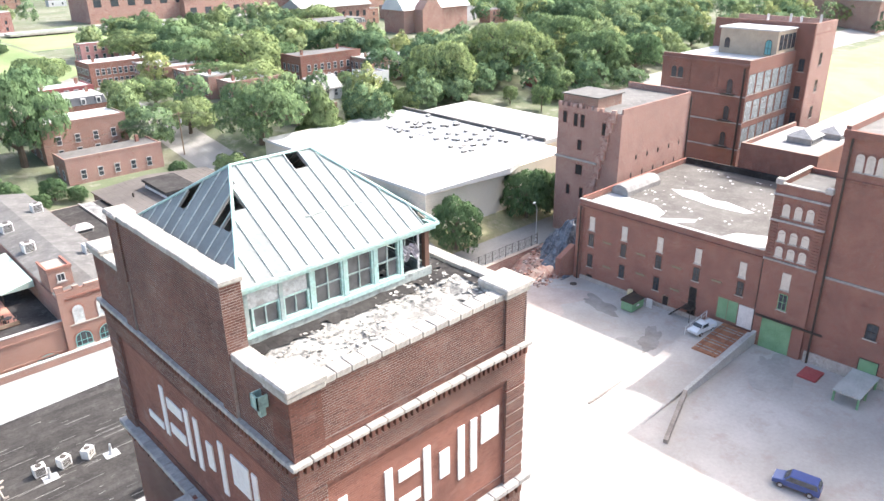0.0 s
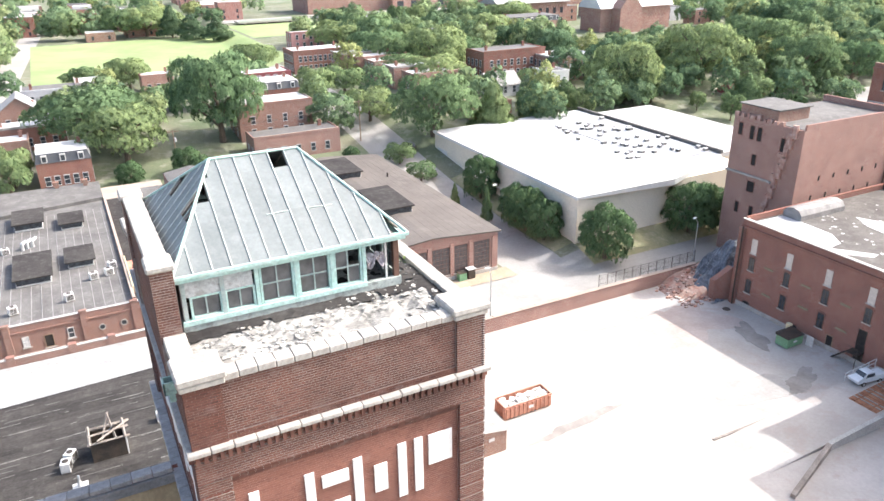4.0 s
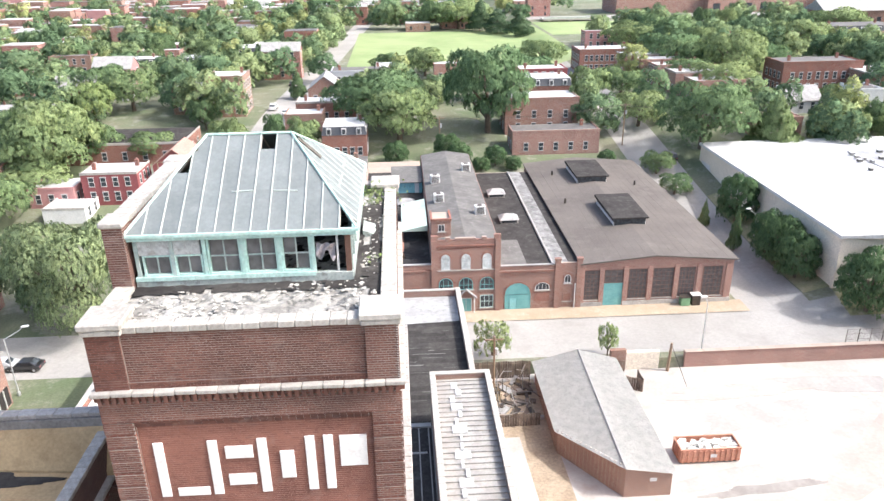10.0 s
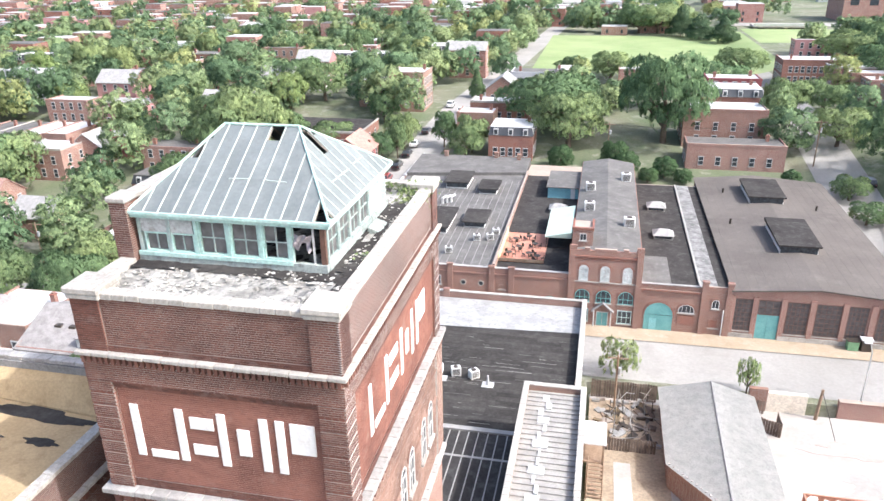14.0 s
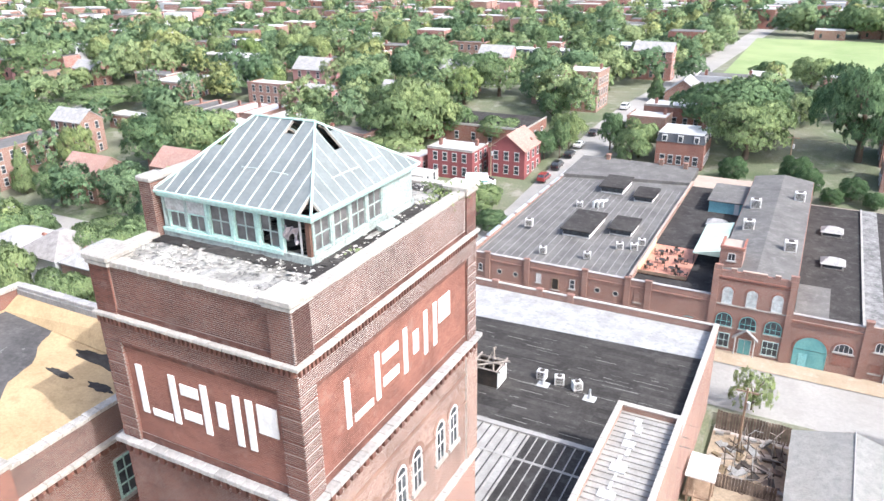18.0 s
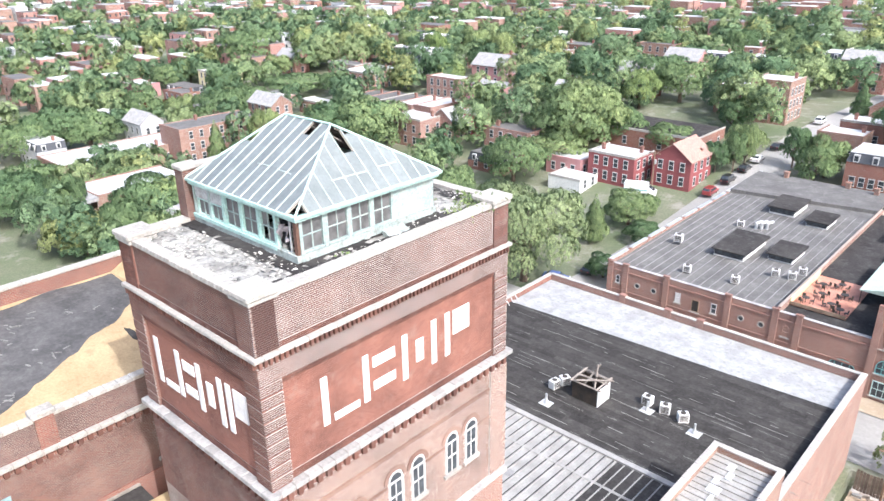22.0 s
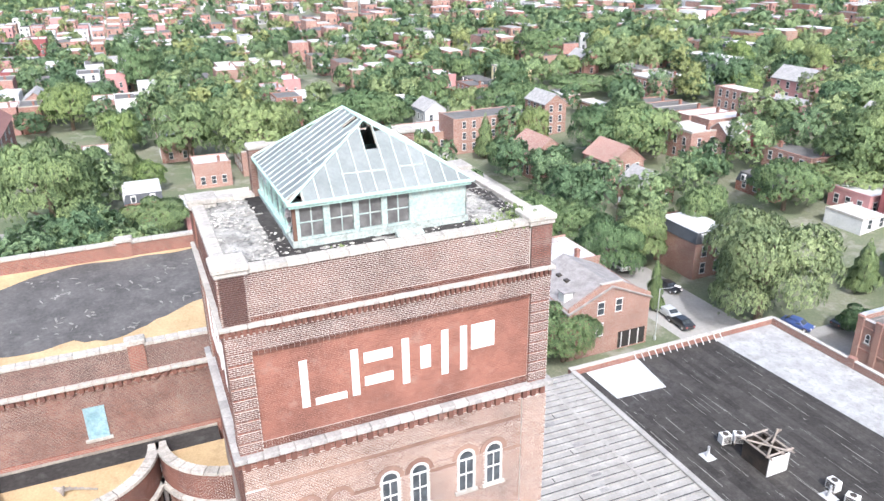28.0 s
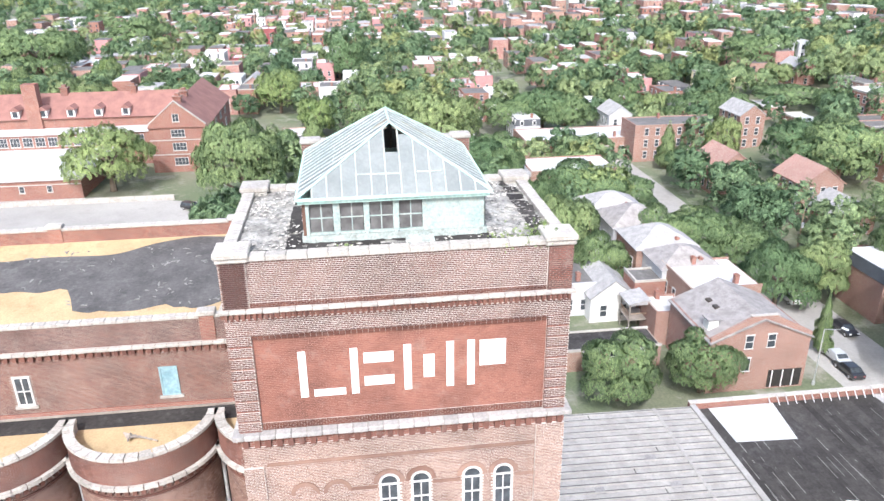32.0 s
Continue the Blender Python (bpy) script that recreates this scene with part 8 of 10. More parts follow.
# ---- vehicles ----
def car(x, y, z, turn, paint, label, kind="saloon", s=1.0):
    ob = thing("car", label, "car", group="parked vehicles")
    ob.matrix_basis = pose(x, y, z, 0, 0, turn) @ Matrix.Diagonal((s, s, s, 1))
    bm = bmesh.new()
    if kind == "saloon":
        prof = [(-2.2, 0.35), (2.2, 0.35), (2.25, 0.7), (1.2, 0.9), (0.5, 1.42), (-1.0, 1.45), (-1.75, 1.0), (-2.2, 0.95)]
    elif kind == "suv":
        prof = [(-2.3, 0.4), (2.3, 0.4), (2.35, 0.85), (1.3, 1.08), (0.7, 1.72), (-1.9, 1.76), (-2.25, 1.15), (-2.3, 0.9)]
    else:
        prof = [(-2.6, 0.5), (2.5, 0.5), (2.6, 1.0), (1.6, 1.25), (1.0, 1.85), (-0.3, 1.88), (-0.5, 1.2), (-2.6, 1.2)]
    f = [[bm.verts.new((px, sy * (0.9 if pz < 1.1 else 0.74), pz)) for px, pz in prof] for sy in (-1, 1)]
    n = len(prof)
    for k in range(n):
        bm.faces.new((f[0][k], f[1][k], f[1][(k + 1) % n], f[0][(k + 1) % n]))
    bm.faces.new(f[0])
    bm.faces.new(f[1][::-1])
    bmesh.ops.recalc_face_normals(bm, faces=bm.faces[:])
    bevel(bm, 0.06)
    body = part("body", bm, paint, ob)
    i = 4 if kind != "truck" else 4
    a, b = prof[i - 1], prof[i]
    c, d = prof[i + 1], prof[i + 2]
    for nm, (p, q) in (("windscreen", (a, b)), ("rear_window", (d, c))):
        bm = bmesh.new()
        off = 0.02 if nm == "windscreen" else -0.02
        quad(bm, (p[0] + (q[0] - p[0]) * 0.12 + off, -0.72, p[1] + (q[1] - p[1]) * 0.12 + 0.02), (p[0] + (q[0] - p[0]) * 0.12 + off, 0.72, p[1] + (q[1] - p[1]) * 0.12 + 0.02), (p[0] + (q[0] - p[0]) * 0.9 + off, 0.66, p[1] + (q[1] - p[1]) * 0.9 + 0.02), (p[0] + (q[0] - p[0]) * 0.9 + off, -0.66, p[1] + (q[1] - p[1]) * 0.9 + 0.02))
        part(nm, bm, GLASS, body)
    top = b[1]
    for sy in (-1, 1):
        bm = bmesh.new()
        quad(bm, (a[0] - 0.25, sy * 0.9, a[1] + 0.06), (d[0] + 0.2, sy * 0.9, a[1] + 0.06), (c[0] + 0.02, sy * 0.765, top - 0.1), (b[0] - 0.05, sy * 0.765, top - 0.1))
        part("side_window", bm, GLASS, body)
    for px in (-1.4, 1.45):
        for sy in (-0.82, 0.82):
            w = part("wheel", rod(bmesh.new(), (px, sy - 0.11, 0.34), (px, sy + 0.11, 0.34), 0.34, 14), IRON, ob)
            part("rim", rod(bmesh.new(), (px, sy - 0.125, 0.34), (px, sy + 0.125, 0.34), 0.19, 10), STEEL, w)
    for sy in (-0.62, 0.62):
        part("headlight", B(prof[2][0] - 0.12, prof[2][0] + 0.02, sy - 0.16, sy + 0.16, prof[1][1] + 0.25, prof[1][1] + 0.42), PAINT_WHITE, ob)
        part("tail_light", B(prof[0][0] - 0.02, prof[0][0] + 0.06, sy - 0.12, sy + 0.12, prof[0][1] + 0.3, prof[0][1] + 0.5), PAINT_RED, ob)
    return ob


def paint(name, c):
    m, nt, b, vec = blank(name)
    nt.links.new(ramp(nt, noise_node(nt, vec, 1.5), ((0.3, c), (0.7, tuple(min(1, k * 1.12) for k in c)))), b.inputs["Base Color"])
    b.inputs["Roughness"].default_value = 0.3
    b.inputs["Coat Weight"].default_value = 0.6
    return m


CAR_WHITE, CAR_BLUE, CAR_BLACK, CAR_GREY, CAR_RED, CAR_PALE = paint("white car paint", (0.7, 0.7, 0.69)), paint("deep blue car paint", (0.04, 0.07, 0.22)), paint("black car paint", (0.02, 0.02, 0.022)), paint("silver car paint", (0.4, 0.41, 0.42)), paint("dark red car paint", (0.25, 0.03, 0.03)), paint("pale blue-white truck paint", (0.55, 0.6, 0.63))
car(89.6, 42.0, 1.15, 172, CAR_PALE, "old pale blue-white pickup truck on the ramp_way", "truck", 0.92)
car(68.2, 19.4, 0.0, 100, CAR_BLUE, "deep blue estate car with a raised tailgate", "suv", 1.0)
car(-26.5, 96.5, ground(-26, 96) + 0.07, 20, CAR_BLUE, "deep blue saloon at the street corner", "saloon")
for k, (x, y, t, c, kd, lb) in enumerate(((-55, 85.8, 178, CAR_WHITE, "suv", "white estate car in the tree shade"), (-37.5, 82.0, 178, CAR_GREY, "saloon", "silver saloon by the corner house"), (-34.0, 81.6, 178, CAR_BLACK, "saloon", "black saloon by the corner house"), (-44.5, 88.0, 2, CAR_BLACK, "saloon", "black saloon at the kerb under trees"),
        (-20.6, 150, 92, CAR_BLACK, "suv", "black estate car at the kerb"), (-20.1, 157, 92, CAR_BLACK, "saloon", "black saloon at the kerb"), (-19.8, 163, 92, CAR_WHITE, "saloon", "white saloon at the kerb"), (-21.2, 143, 92, CAR_RED, "suv", "dark red estate car at the kerb"), (-19.0, 172, 92, CAR_BLACK, "saloon", "black saloon further up the street"), (-13.5, 190, 92, CAR_WHITE, "saloon", "white saloon on the far street"), (-17.6, 196, 92, CAR_WHITE, "suv", "white estate car on the far street"), (-12.5, 214, 92, CAR_GREY, "saloon", "silver saloon on the far street"), (-17, 232, 92, CAR_BLACK, "saloon", "black saloon on the far street"),
        (76.5, 150, 90, CAR_BLACK, "suv", "black estate car on the side street"), (-115.7, -16.8, 60, CAR_BLACK, "suv", "black estate car parked near the school"), (-23.8, 103, 92, CAR_BLACK, "saloon", "dark saloon near the corner"))):
    car(x, y, ground(x, y) + 0.08, t, c, lb, kd)
van = thing("camper_van", "white camper van parked beside the red house", "van")
van.matrix_basis = pose(-33.0, 136.0, ground(-33, 136) + 0.02, 0, 0, 20)
part("body", bevel(boxes((-3.2, 1.6, -1.1, 1.1, 0.5, 2.9)), 0.12), CAR_WHITE, van)
part("cab", bevel(prism(bmesh.new(), [(1.6, -1.0), (3.3, -0.95), (3.3, 0.95), (1.6, 1.0)], 0.5, [2.3, 1.3, 1.3, 2.3]), 0.08), CAR_WHITE, van)
for px in (-2, 2.3):
    for sy in (-1, 1):
        part("wheel", rod(bmesh.new(), (px, sy - 0.12, 0.38), (px, sy + 0.12, 0.38), 0.38, 12), IRON, van)
part("windscreen", prism(bmesh.new(), [(1.75, -0.85), (2.9, -0.82), (2.9, 0.82), (1.75, 0.85)], [2.1, 1.5, 1.5, 2.1], [2.28, 1.62, 1.62, 2.28]), GLASS, van)
part("stripe", B(-3.22, 1.62, -1.13, -1.1, 1.4, 1.65), TEAL, van)


# ---- lamps, poles, wires, fences ----
def street_lamp(x, y, h, reach, turn, label="grey street lamp with a curved arm"):
    z = ground(x, y)
    ob = thing("street_lamp", label, "street lamp", group="street lamps")
    ob.matrix_basis = pose(x, y, z, 0, 0, turn)
    bm = bmesh.new()
    rod(bm, (0, 0, -0.3), (0, 0, h), 0.1, 8, 0.07)
    part("pole", bm, STEEL, ob)
    bm = bmesh.new()
    prev = (0, 0, h)
    for k in range(1, 7):
        a = k / 6 * math.pi / 2
        p = (reach * math.sin(a), 0, h + 1.4 * (1 - math.cos(a)) ** 0.5 * 0.9)
        rod(bm, prev, p, 0.055, 6)
        prev = p
    part("arm", bm, STEEL, ob)
    part("head", bevel(B(prev[0] - 0.1, prev[0] + 0.75, -0.17, 0.17, prev[2] - 0.12, prev[2] + 0.06), 0.04), PAINT_WHITE, ob)
    part("base", rod(bmesh.new(), (0, 0, -0.2), (0, 0, 0.5), 0.2, 8), STEEL, ob)
    return ob


street_lamp(56.2, 78.6, 7.2, 0.3, 180)
street_lamp(-32.2, 75.5, 8.0, 2.2, 20)
street_lamp(98, 80.0, 7.0, 1.2, 200)
street_lamp(77.0, 109.0, 6.5, 1.4, 180)


def pole(x, y, h, arms=1, base=None):
    z = ground(x, y) if base is None else base
    ob = thing("utility_pole", "brown wooden utility pole with cross arms", "utility pole", group="utility poles")
    ob.matrix_basis = pose(x, y, z)
    part("pole", rod(bmesh.new(), (0, 0, -0.3), (0, 0, h), 0.16, 7, 0.11), WOOD, ob)
    for k in range(arms):
        part("cross_arm", B(-1.2, 1.2, -0.06, 0.06, h - 0.5 - 0.9 * k, h - 0.36 - 0.9 * k), WOOD, ob)
    part("transformer", rod(bmesh.new(), (0.3, 0, h - 2.6), (0.3, 0, h - 1.7), 0.22, 8), STEEL, ob)
    return (x, y, z + h - 0.4)


P1, P2, P3, P4, P5 = pole(149.5, 168.2, 11, 2), pole(172.2, 166.3, 11, 2), pole(68.6, 160.5, 10, 1), pole(133.3, 165.0, 11, 2), pole(100.5, 152.5, 9.5, 1)
P6, P7, P8 = pole(27.5, 74.5, 7.5, 1, 0.0), pole(25.5, 158, 9, 1), pole(-31.5, 138, 9, 1)
P9 = pole(-70.0, 96.0, 9, 1)
for a, b in ((P1, P4), (P4, P5), (P5, P3), (P1, P2), (P3, P7)):
    for off in (-0.9, 0.9):
        w = thing("power_line", "thin sagging power line between poles", "cable", group="power lines")
        bm = bmesh.new()
        pts = [Vector(a) * (1 - t) + Vector(b) * t + Vector((off, 0, -2.2 * t * (1 - t) * 2)) for t in [q / 10 for q in range(11)]]
        for p, q in zip(pts, pts[1:]):
            rod(bm, p, q, 0.03, 3)
        part("wire", bm, IRON, w)
post = thing("gate_post", "leaning dark timber gate post in the yard", "post")
part("post", rod(bmesh.new(), (51.0, 76.6, 0), (51.2, 76.6, 4.2), 0.22, 6, 0.16), WOOD, post)
part("brace", rod(bmesh.new(), (51.2, 76.6, 3.9), (52.2, 72.6, 0), 0.04, 5), IRON, post)
OLDBOARD = surface("dark weathered boards", (0.1, 0.075, 0.058), (0.19, 0.145, 0.115), 8, 0.9, 0.9, 0.3, per="object", spread=0.3)
for x0, y0, x1, y1, hh in ((43.5, 73.5, 46.2, 72.0, 1.9), (43.5, 76.8, 45.2, 76.6, 1.9), (24.6, 66.0, 32.0, 66.2, 1.8), (24.6, 76.6, 32.6, 76.6, 2.6), (46.2, 72.0, 46.2, 74.5, 1.9)):
    f = thing("board_fence", "brown weathered board fence", "fence", group="yard fences")
    n = max(3, int(math.hypot(x1 - x0, y1 - y0) / 0.3))
    for k in range(n):
        t = (k + 0.5) / n
        x, y = x0 + (x1 - x0) * t, y0 + (y1 - y0) * t
        part("board", B(x - 0.13 if abs(x1 - x0) > abs(y1 - y0) else x - 0.03, x + 0.13 if abs(x1 - x0) > abs(y1 - y0) else x + 0.03, y - 0.03 if abs(x1 - x0) > abs(y1 - y0) else y - 0.13, y + 0.03 if abs(x1 - x0) > abs(y1 - y0) else y + 0.13, 0, hh - 0.12 * abs(math.sin(k * 2.7))), OLDBOARD, f)
    for hz in (0.4, hh - 0.4):
        part("rail", rod(bmesh.new(), (x0, y0, hz), (x1, y1, hz), 0.05, 4), OLDBOARD, f)
tagged(part("dirt_court", prism(bmesh.new(), [(24.5, 40), (33.5, 50), (32.9, 76), (24.5, 76)], 0.0, 0.03), DIRT), "bare tan dirt court beside the hut", "ground", "", "structure")
tagged(part("concrete_path", prism(bmesh.new(), [(27.6, 46), (29.8, 46), (29.2, 64), (27.4, 64)], 0.03, 0.06), CONCRETE), "narrow concrete path in the court", "path", "", "structure")
pen = thing("pipe_rack", "tangle of scaffold pipes and frames behind the fence", "scaffold")
rng = random.Random(13)
PIPES = (IRON, GREYWOOD, surface("dull grey scaffold pipe", (0.26, 0.26, 0.25), (0.36, 0.355, 0.34), 8, 1, 0.6, 0.1, metal=0.3))
for k in range(46):
    x, y = rng.uniform(26.5, 32), rng.uniform(67, 76)
    if k % 2:
        part("pipe", rod(bmesh.new(), (x, y, 0), (x + rng.uniform(-0.2, 0.2), y, rng.uniform(1.6, 2.6)), 0.045, 5), PIPES[k % 3], pen)
    else:
        part("pipe", rod(bmesh.new(), (x, y, rng.uniform(0.5, 2.4)), (x + rng.uniform(-1.8, 1.8), y + rng.uniform(-0.6, 2.4), rng.uniform(0.5, 2.4)), 0.045, 5), PIPES[k % 3], pen)
scrap = thing("scrap_heap", "scattered old boards, sheets and scrap in the fenced court", "scrap")
JUNK = (OLDBOARD, GREYWOOD, IRON, PIPES[2], surface("brown leaf litter and soil", (0.12, 0.09, 0.055), (0.2, 0.15, 0.09), 6, 1.5, 0.95, 0.5))
for k in range(70):
    x, y, a = rng.uniform(25.2, 32.2), rng.uniform(66.8, 76), rng.uniform(0, 3.1)
    w, d = rng.uniform(0.3, 1.2), rng.uniform(0.08, 0.5)
    c, q = math.cos(a), math.sin(a)
    pts = [(x + c * u - q * v, y + q * u + c * v) for u, v in ((-w, -d), (w, -d), (w, d), (-w, d))]
    z = rng.uniform(0.06, 0.3)
    part("scrap_piece", prism(bmesh.new(), pts, 0.02, [z, z + rng.uniform(-0.04, 0.2), z + 0.1, z + 0.02]), JUNK[k % 5], scrap)
deckst = thing("timber_stair", "timber stair with a white canopy by the brewery wall", "stair")
part("canopy", B(23.6, 26.4, 60.5, 64.5, 4.6, 4.75), PAINT_WHITE, deckst)
part("landing", B(23.6, 26.2, 60.6, 64.4, 2.2, 2.35), WOOD, deckst)
for x, y in ((26.1, 60.7), (26.1, 64.3), (24, 60.7)):
    part("post", B(x - 0.1, x + 0.1, y - 0.1, y + 0.1, 0, 4.6), WOOD, deckst)
for k in range(9):
    part("tread", B(24.6, 26.2, 60.5 - 0.32 * (k + 1), 60.5 - 0.32 * k, 2.1 - 0.24 * k, 2.16 - 0.24 * k), WOOD, deckst)
for x in (24.6, 26.2):
    part("stringer", rod(bmesh.new(), (x, 60.5, 2.2), (x, 57.5, 0.0), 0.09, 4), WOOD, deckst)
    part("handrail", rod(bmesh.new(), (x, 60.5, 3.2), (x, 57.5, 1.0), 0.06, 4), WOOD, deckst)

# ---- the school and far landmark buildings ----
school = thing("school", "long red brick school with a red tile roof and dormers", "school")
part("wall", B(-187, -147, -31.5, -17.5, 1.0, 13.0), BRICK_S, school)
part("wall", B(-178, -164, -110, -31.5, 1.0, 13.0), BRICK_S, school)
part("lower_wing", B(-164, -157, -80, -34, 1.0, 10.0), BRICK_S, school)
part("lower_roof", B(-164, -156.6, -80.4, -33.8, 10.0, 10.3), WHITEROOF, school)
part("annex", B(-157, -128, -95, -43, 1.0, 6.0), BRICK_S, school)
part("annex_roof", B(-157, -127.6, -95, -42.6, 6.0, 6.3), WHITEROOF, school)
TILE = surface("red clay roof tiles", (0.2, 0.098, 0.083), (0.265, 0.135, 0.112), 6, 0.4, 0.85, 0.3)
bm = bmesh.new()
e = [bm.verts.new(p) for p in ((-187.6, -32, 12.8), (-147.0, -32, 12.8), (-147.0, -17, 12.8), (-187.6, -17, 12.8), (-187.6, -24.5, 19.0), (-147.0, -24.5, 19.0))]
for f in ((0, 1, 5, 4), (2, 3, 4, 5), (1, 2, 5), (3, 0, 4)):
    bm.faces.new([e[k] for k in f])
part("roof", bm, TILE, school)
bm = bmesh.new()
e = [bm.verts.new(p) for p in ((-163.4, -110, 12.8), (-163.4, -30, 12.8), (-178.6, -30, 12.8), (-178.6, -110, 12.8), (-171, -110, 18.4), (-171, -26, 18.4))]
for f in ((0, 1, 5, 4), (2, 3, 4, 5), (3, 0, 4)):
    bm.faces.new([e[k] for k in f])
part("roof", bm, TILE, school)
part("gable", prism(bmesh.new(), [(-147.0, -31.5), (-146.6, -31.5), (-146.6, -24.5), (-147.0, -24.5)], 12.9, [13.5, 13.5, 19.4, 19.4]), BRICK_S, school)
part("gable", prism(bmesh.new(), [(-147.0, -24.5), (-146.6, -24.5), (-146.6, -17.5), (-147.0, -17.5)], 12.9, [19.4, 19.4, 13.5, 13.5]), BRICK_S, school)
for yy in (-31.6, -17.4):
    part("gable_coping", prism(bmesh.new(), [(-147.1, min(yy, -24.5)), (-146.4, min(yy, -24.5)), (-146.4, max(yy, -24.5)), (-147.1, max(yy, -24.5))], [13.5, 13.5, 19.4, 19.4] if yy < -24.5 else [19.4, 19.4, 13.5, 13.5], [13.85, 13.85, 19.75, 19.75] if yy < -24.5 else [19.75, 19.75, 13.85, 13.85]), STONE, school)
for zz in (5.9, 9.6, 13.0):
    part("stone_band", B(-147.0, -146.86, -31.5, -17.5, zz, zz + 0.25), STONE, school)
opening(school, "e", -146.6, -24.5, 1.6, 14.4, 16.4, 0, bars=(1, 1))
for zz in (2.6, 6.6, 10.2):
    for xx in (-150.5, -156.0, -161.5, -170.0, -178.0):
        opening(school, "n", -17.5, xx, 2.4, zz, zz + 2.2, 0, bars=(2, 1))
part("chimney", B(-166, -163.2, -66, -62.5, 1, 22), BRICK_S, school)
for x, y in ((-171, -40), (-171, -58), (-160, -24.5), (-152, -24.5)):
    part("roof_vent", boxes((x - 0.9, x + 0.9, y - 0.9, y + 0.9, 17.2, 19.6), (x - 1.15, x + 1.15, y - 1.15, y + 1.15, 19.6, 19.9), (x - 0.5, x + 0.5, y - 0.5, y + 0.5, 19.9, 20.6)), BRICK_DK, school)
for z in (3.2, 7.0, 10.4):
    opening(school, "e", -147, -24.5, 3.4, z, z + 2.0, 0, bars=(3, 1))
    opening(school, "s", -31.5, -152.5, 2.0, z, z + 2.0, 0, bars=(1, 1))
for k in range(14):
    opening(school, "e", -157, -77 + 3.1 * k, 2.4, 7.0, 9.4, 0, bars=(2, 1))
for k in range(10):
    y = -104 + 7 * k
    d = part("dormer", prism(bmesh.new(), [(-167.5, y - 1), (-163.6, y - 1), (-163.6, y + 1), (-167.5, y + 1)], 13.2, 15.2), PAINT_WHITE, school)
    part("dormer_roof", prism(bmesh.new(), [(-168.5, y - 1.3), (-163.3, y - 1.3), (-163.3, y), (-168.5, y)], 15.1, [15.2, 15.2, 16.2, 16.2]), TILE, d)
    part("dormer_roof", prism(bmesh.new(), [(-168.5, y), (-163.3, y), (-163.3, y + 1.3), (-168.5, y + 1.3)], 15.1, [16.2, 16.2, 15.2, 15.2]), TILE, d)
    part("dormer_window", B(-163.6, -163.52, y - 0.6, y + 0.6, 13.5, 15.0), GLASS, d)
for k in range(8):
    opening(school, "e", -128, -92 + 6 * k, 1.2, 3.2, 4.8, 0, bars=(0, 1))
part("band", B(-128.0, -127.9, -95, -43, 4.9, 5.1), STONE, school)
tagged(part("forecourt", prism(bmesh.new(), [(-128, -110), (-60, -110), (-60, -6), (-118, -6), (-128, -40)], 1.3, 1.5), ASPHALT), "pale sunlit street and forecourt by the school", "road", "", "structure")
tagged(part("school_wall", B(-124, -123.4, -60, -22, 1.4, 2.6), STONE), "low pale stone wall before the school", "wall", "", "structure")

church = thing("church", "red brick church with steep slate roof and green spire", "church")
part("nave", B(222, 262, 262, 276, 8, 24), BRICK_PK, church)
bm = bmesh.new()
e = [bm.verts.new(p) for p in ((221, 261, 23.8), (263, 261, 23.8), (263, 277, 23.8), (221, 277, 23.8), (221, 269, 33), (263, 269, 33))]
for f in ((0, 1, 5, 4), (2, 3, 4, 5), (1, 2, 5), (3, 0, 4)):
    bm.faces.new([e[k] for k in f])
part("roof", bm, surface("pale slate", (0.5, 0.51, 0.53), (0.58, 0.59, 0.6), 5, 0.4, 0.6, 0.2), church)
part("transept", prism(bmesh.new(), [(228, 256), (234, 256), (234, 262), (228, 262)], 8, [24, 31, 31, 24]), BRICK_PK, church)
part("transept", prism(bmesh.new(), [(234, 256), (240, 256), (240, 262), (234, 262)], 8, [31, 24, 24, 31]), BRICK_PK, church)
part("spire", rod(bmesh.new(), (240, 269, 31), (240, 269, 42), 1.6, 6, 0.1), COPPER, church)
conv = thing("convent", "long red brick institution with a slate roof", "building")
part("wall", B(188, 226, 292, 306, 8, 25), BRICK_PK, conv)
part("roof", prism(bmesh.new(), [(187, 291), (227, 291), (227, 299), (187, 299)], 25, [25.2, 25.2, 29, 29]), SHINGLE, conv)
part("roof", prism(bmesh.new(), [(187, 299), (227, 299), (227, 307), (187, 307)], 25, [29, 29, 25.2, 25.2]), SHINGLE, conv)
for z in (11, 15.5, 20):
    for k in range(9):
        w = part("window", B(190 + 4 * k, 191.6 + 4 * k, 291.9, 292, z, z + 2.6), GLASS, conv)
for (x0, x1, y0, y1, z1, lb) in ((140, 262, 420, 450, 31, "very long dark red brick factory on the skyline"), (266, 400, 385, 425, 34, "long dark red brick factory block on the skyline"), (190, 240, 414, 420, 24, "red brick factory wing before the skyline"), (360, 520, 280, 320, 30, "long pinkish brick warehouse on the skyline"), (420, 620, 130, 170, 22, "long pale warehouse roofs on the skyline")):
    mill = thing("distant_factory", lb, "factory", group="skyline factories")
    g = ground(x0, y0) - 1
    part("wall", B(x0, x1, y0, y1, g, z1), BRICK_PK, mill)
    part("roof", B(x0 - 0.5, x1 + 0.5, y0 - 0.5, y1 + 0.5, z1, z1 + 0.8), GREYROOF if z1 > 25 else WHITEROOF, mill)
    for k in range(int((x1 - x0) / 9)):
        part("window", B(x0 + 3 + 9 * k, x0 + 7 + 9 * k, y0 - 0.1, y0, z1 - 9, z1 - 5), GLASS, mill)
red = thing("red_roof_house", "small house with a bright red roof behind the factory", "house")
part("wall", B(182, 192, 148, 156, 2, 9), PAINT_WHITE, red)
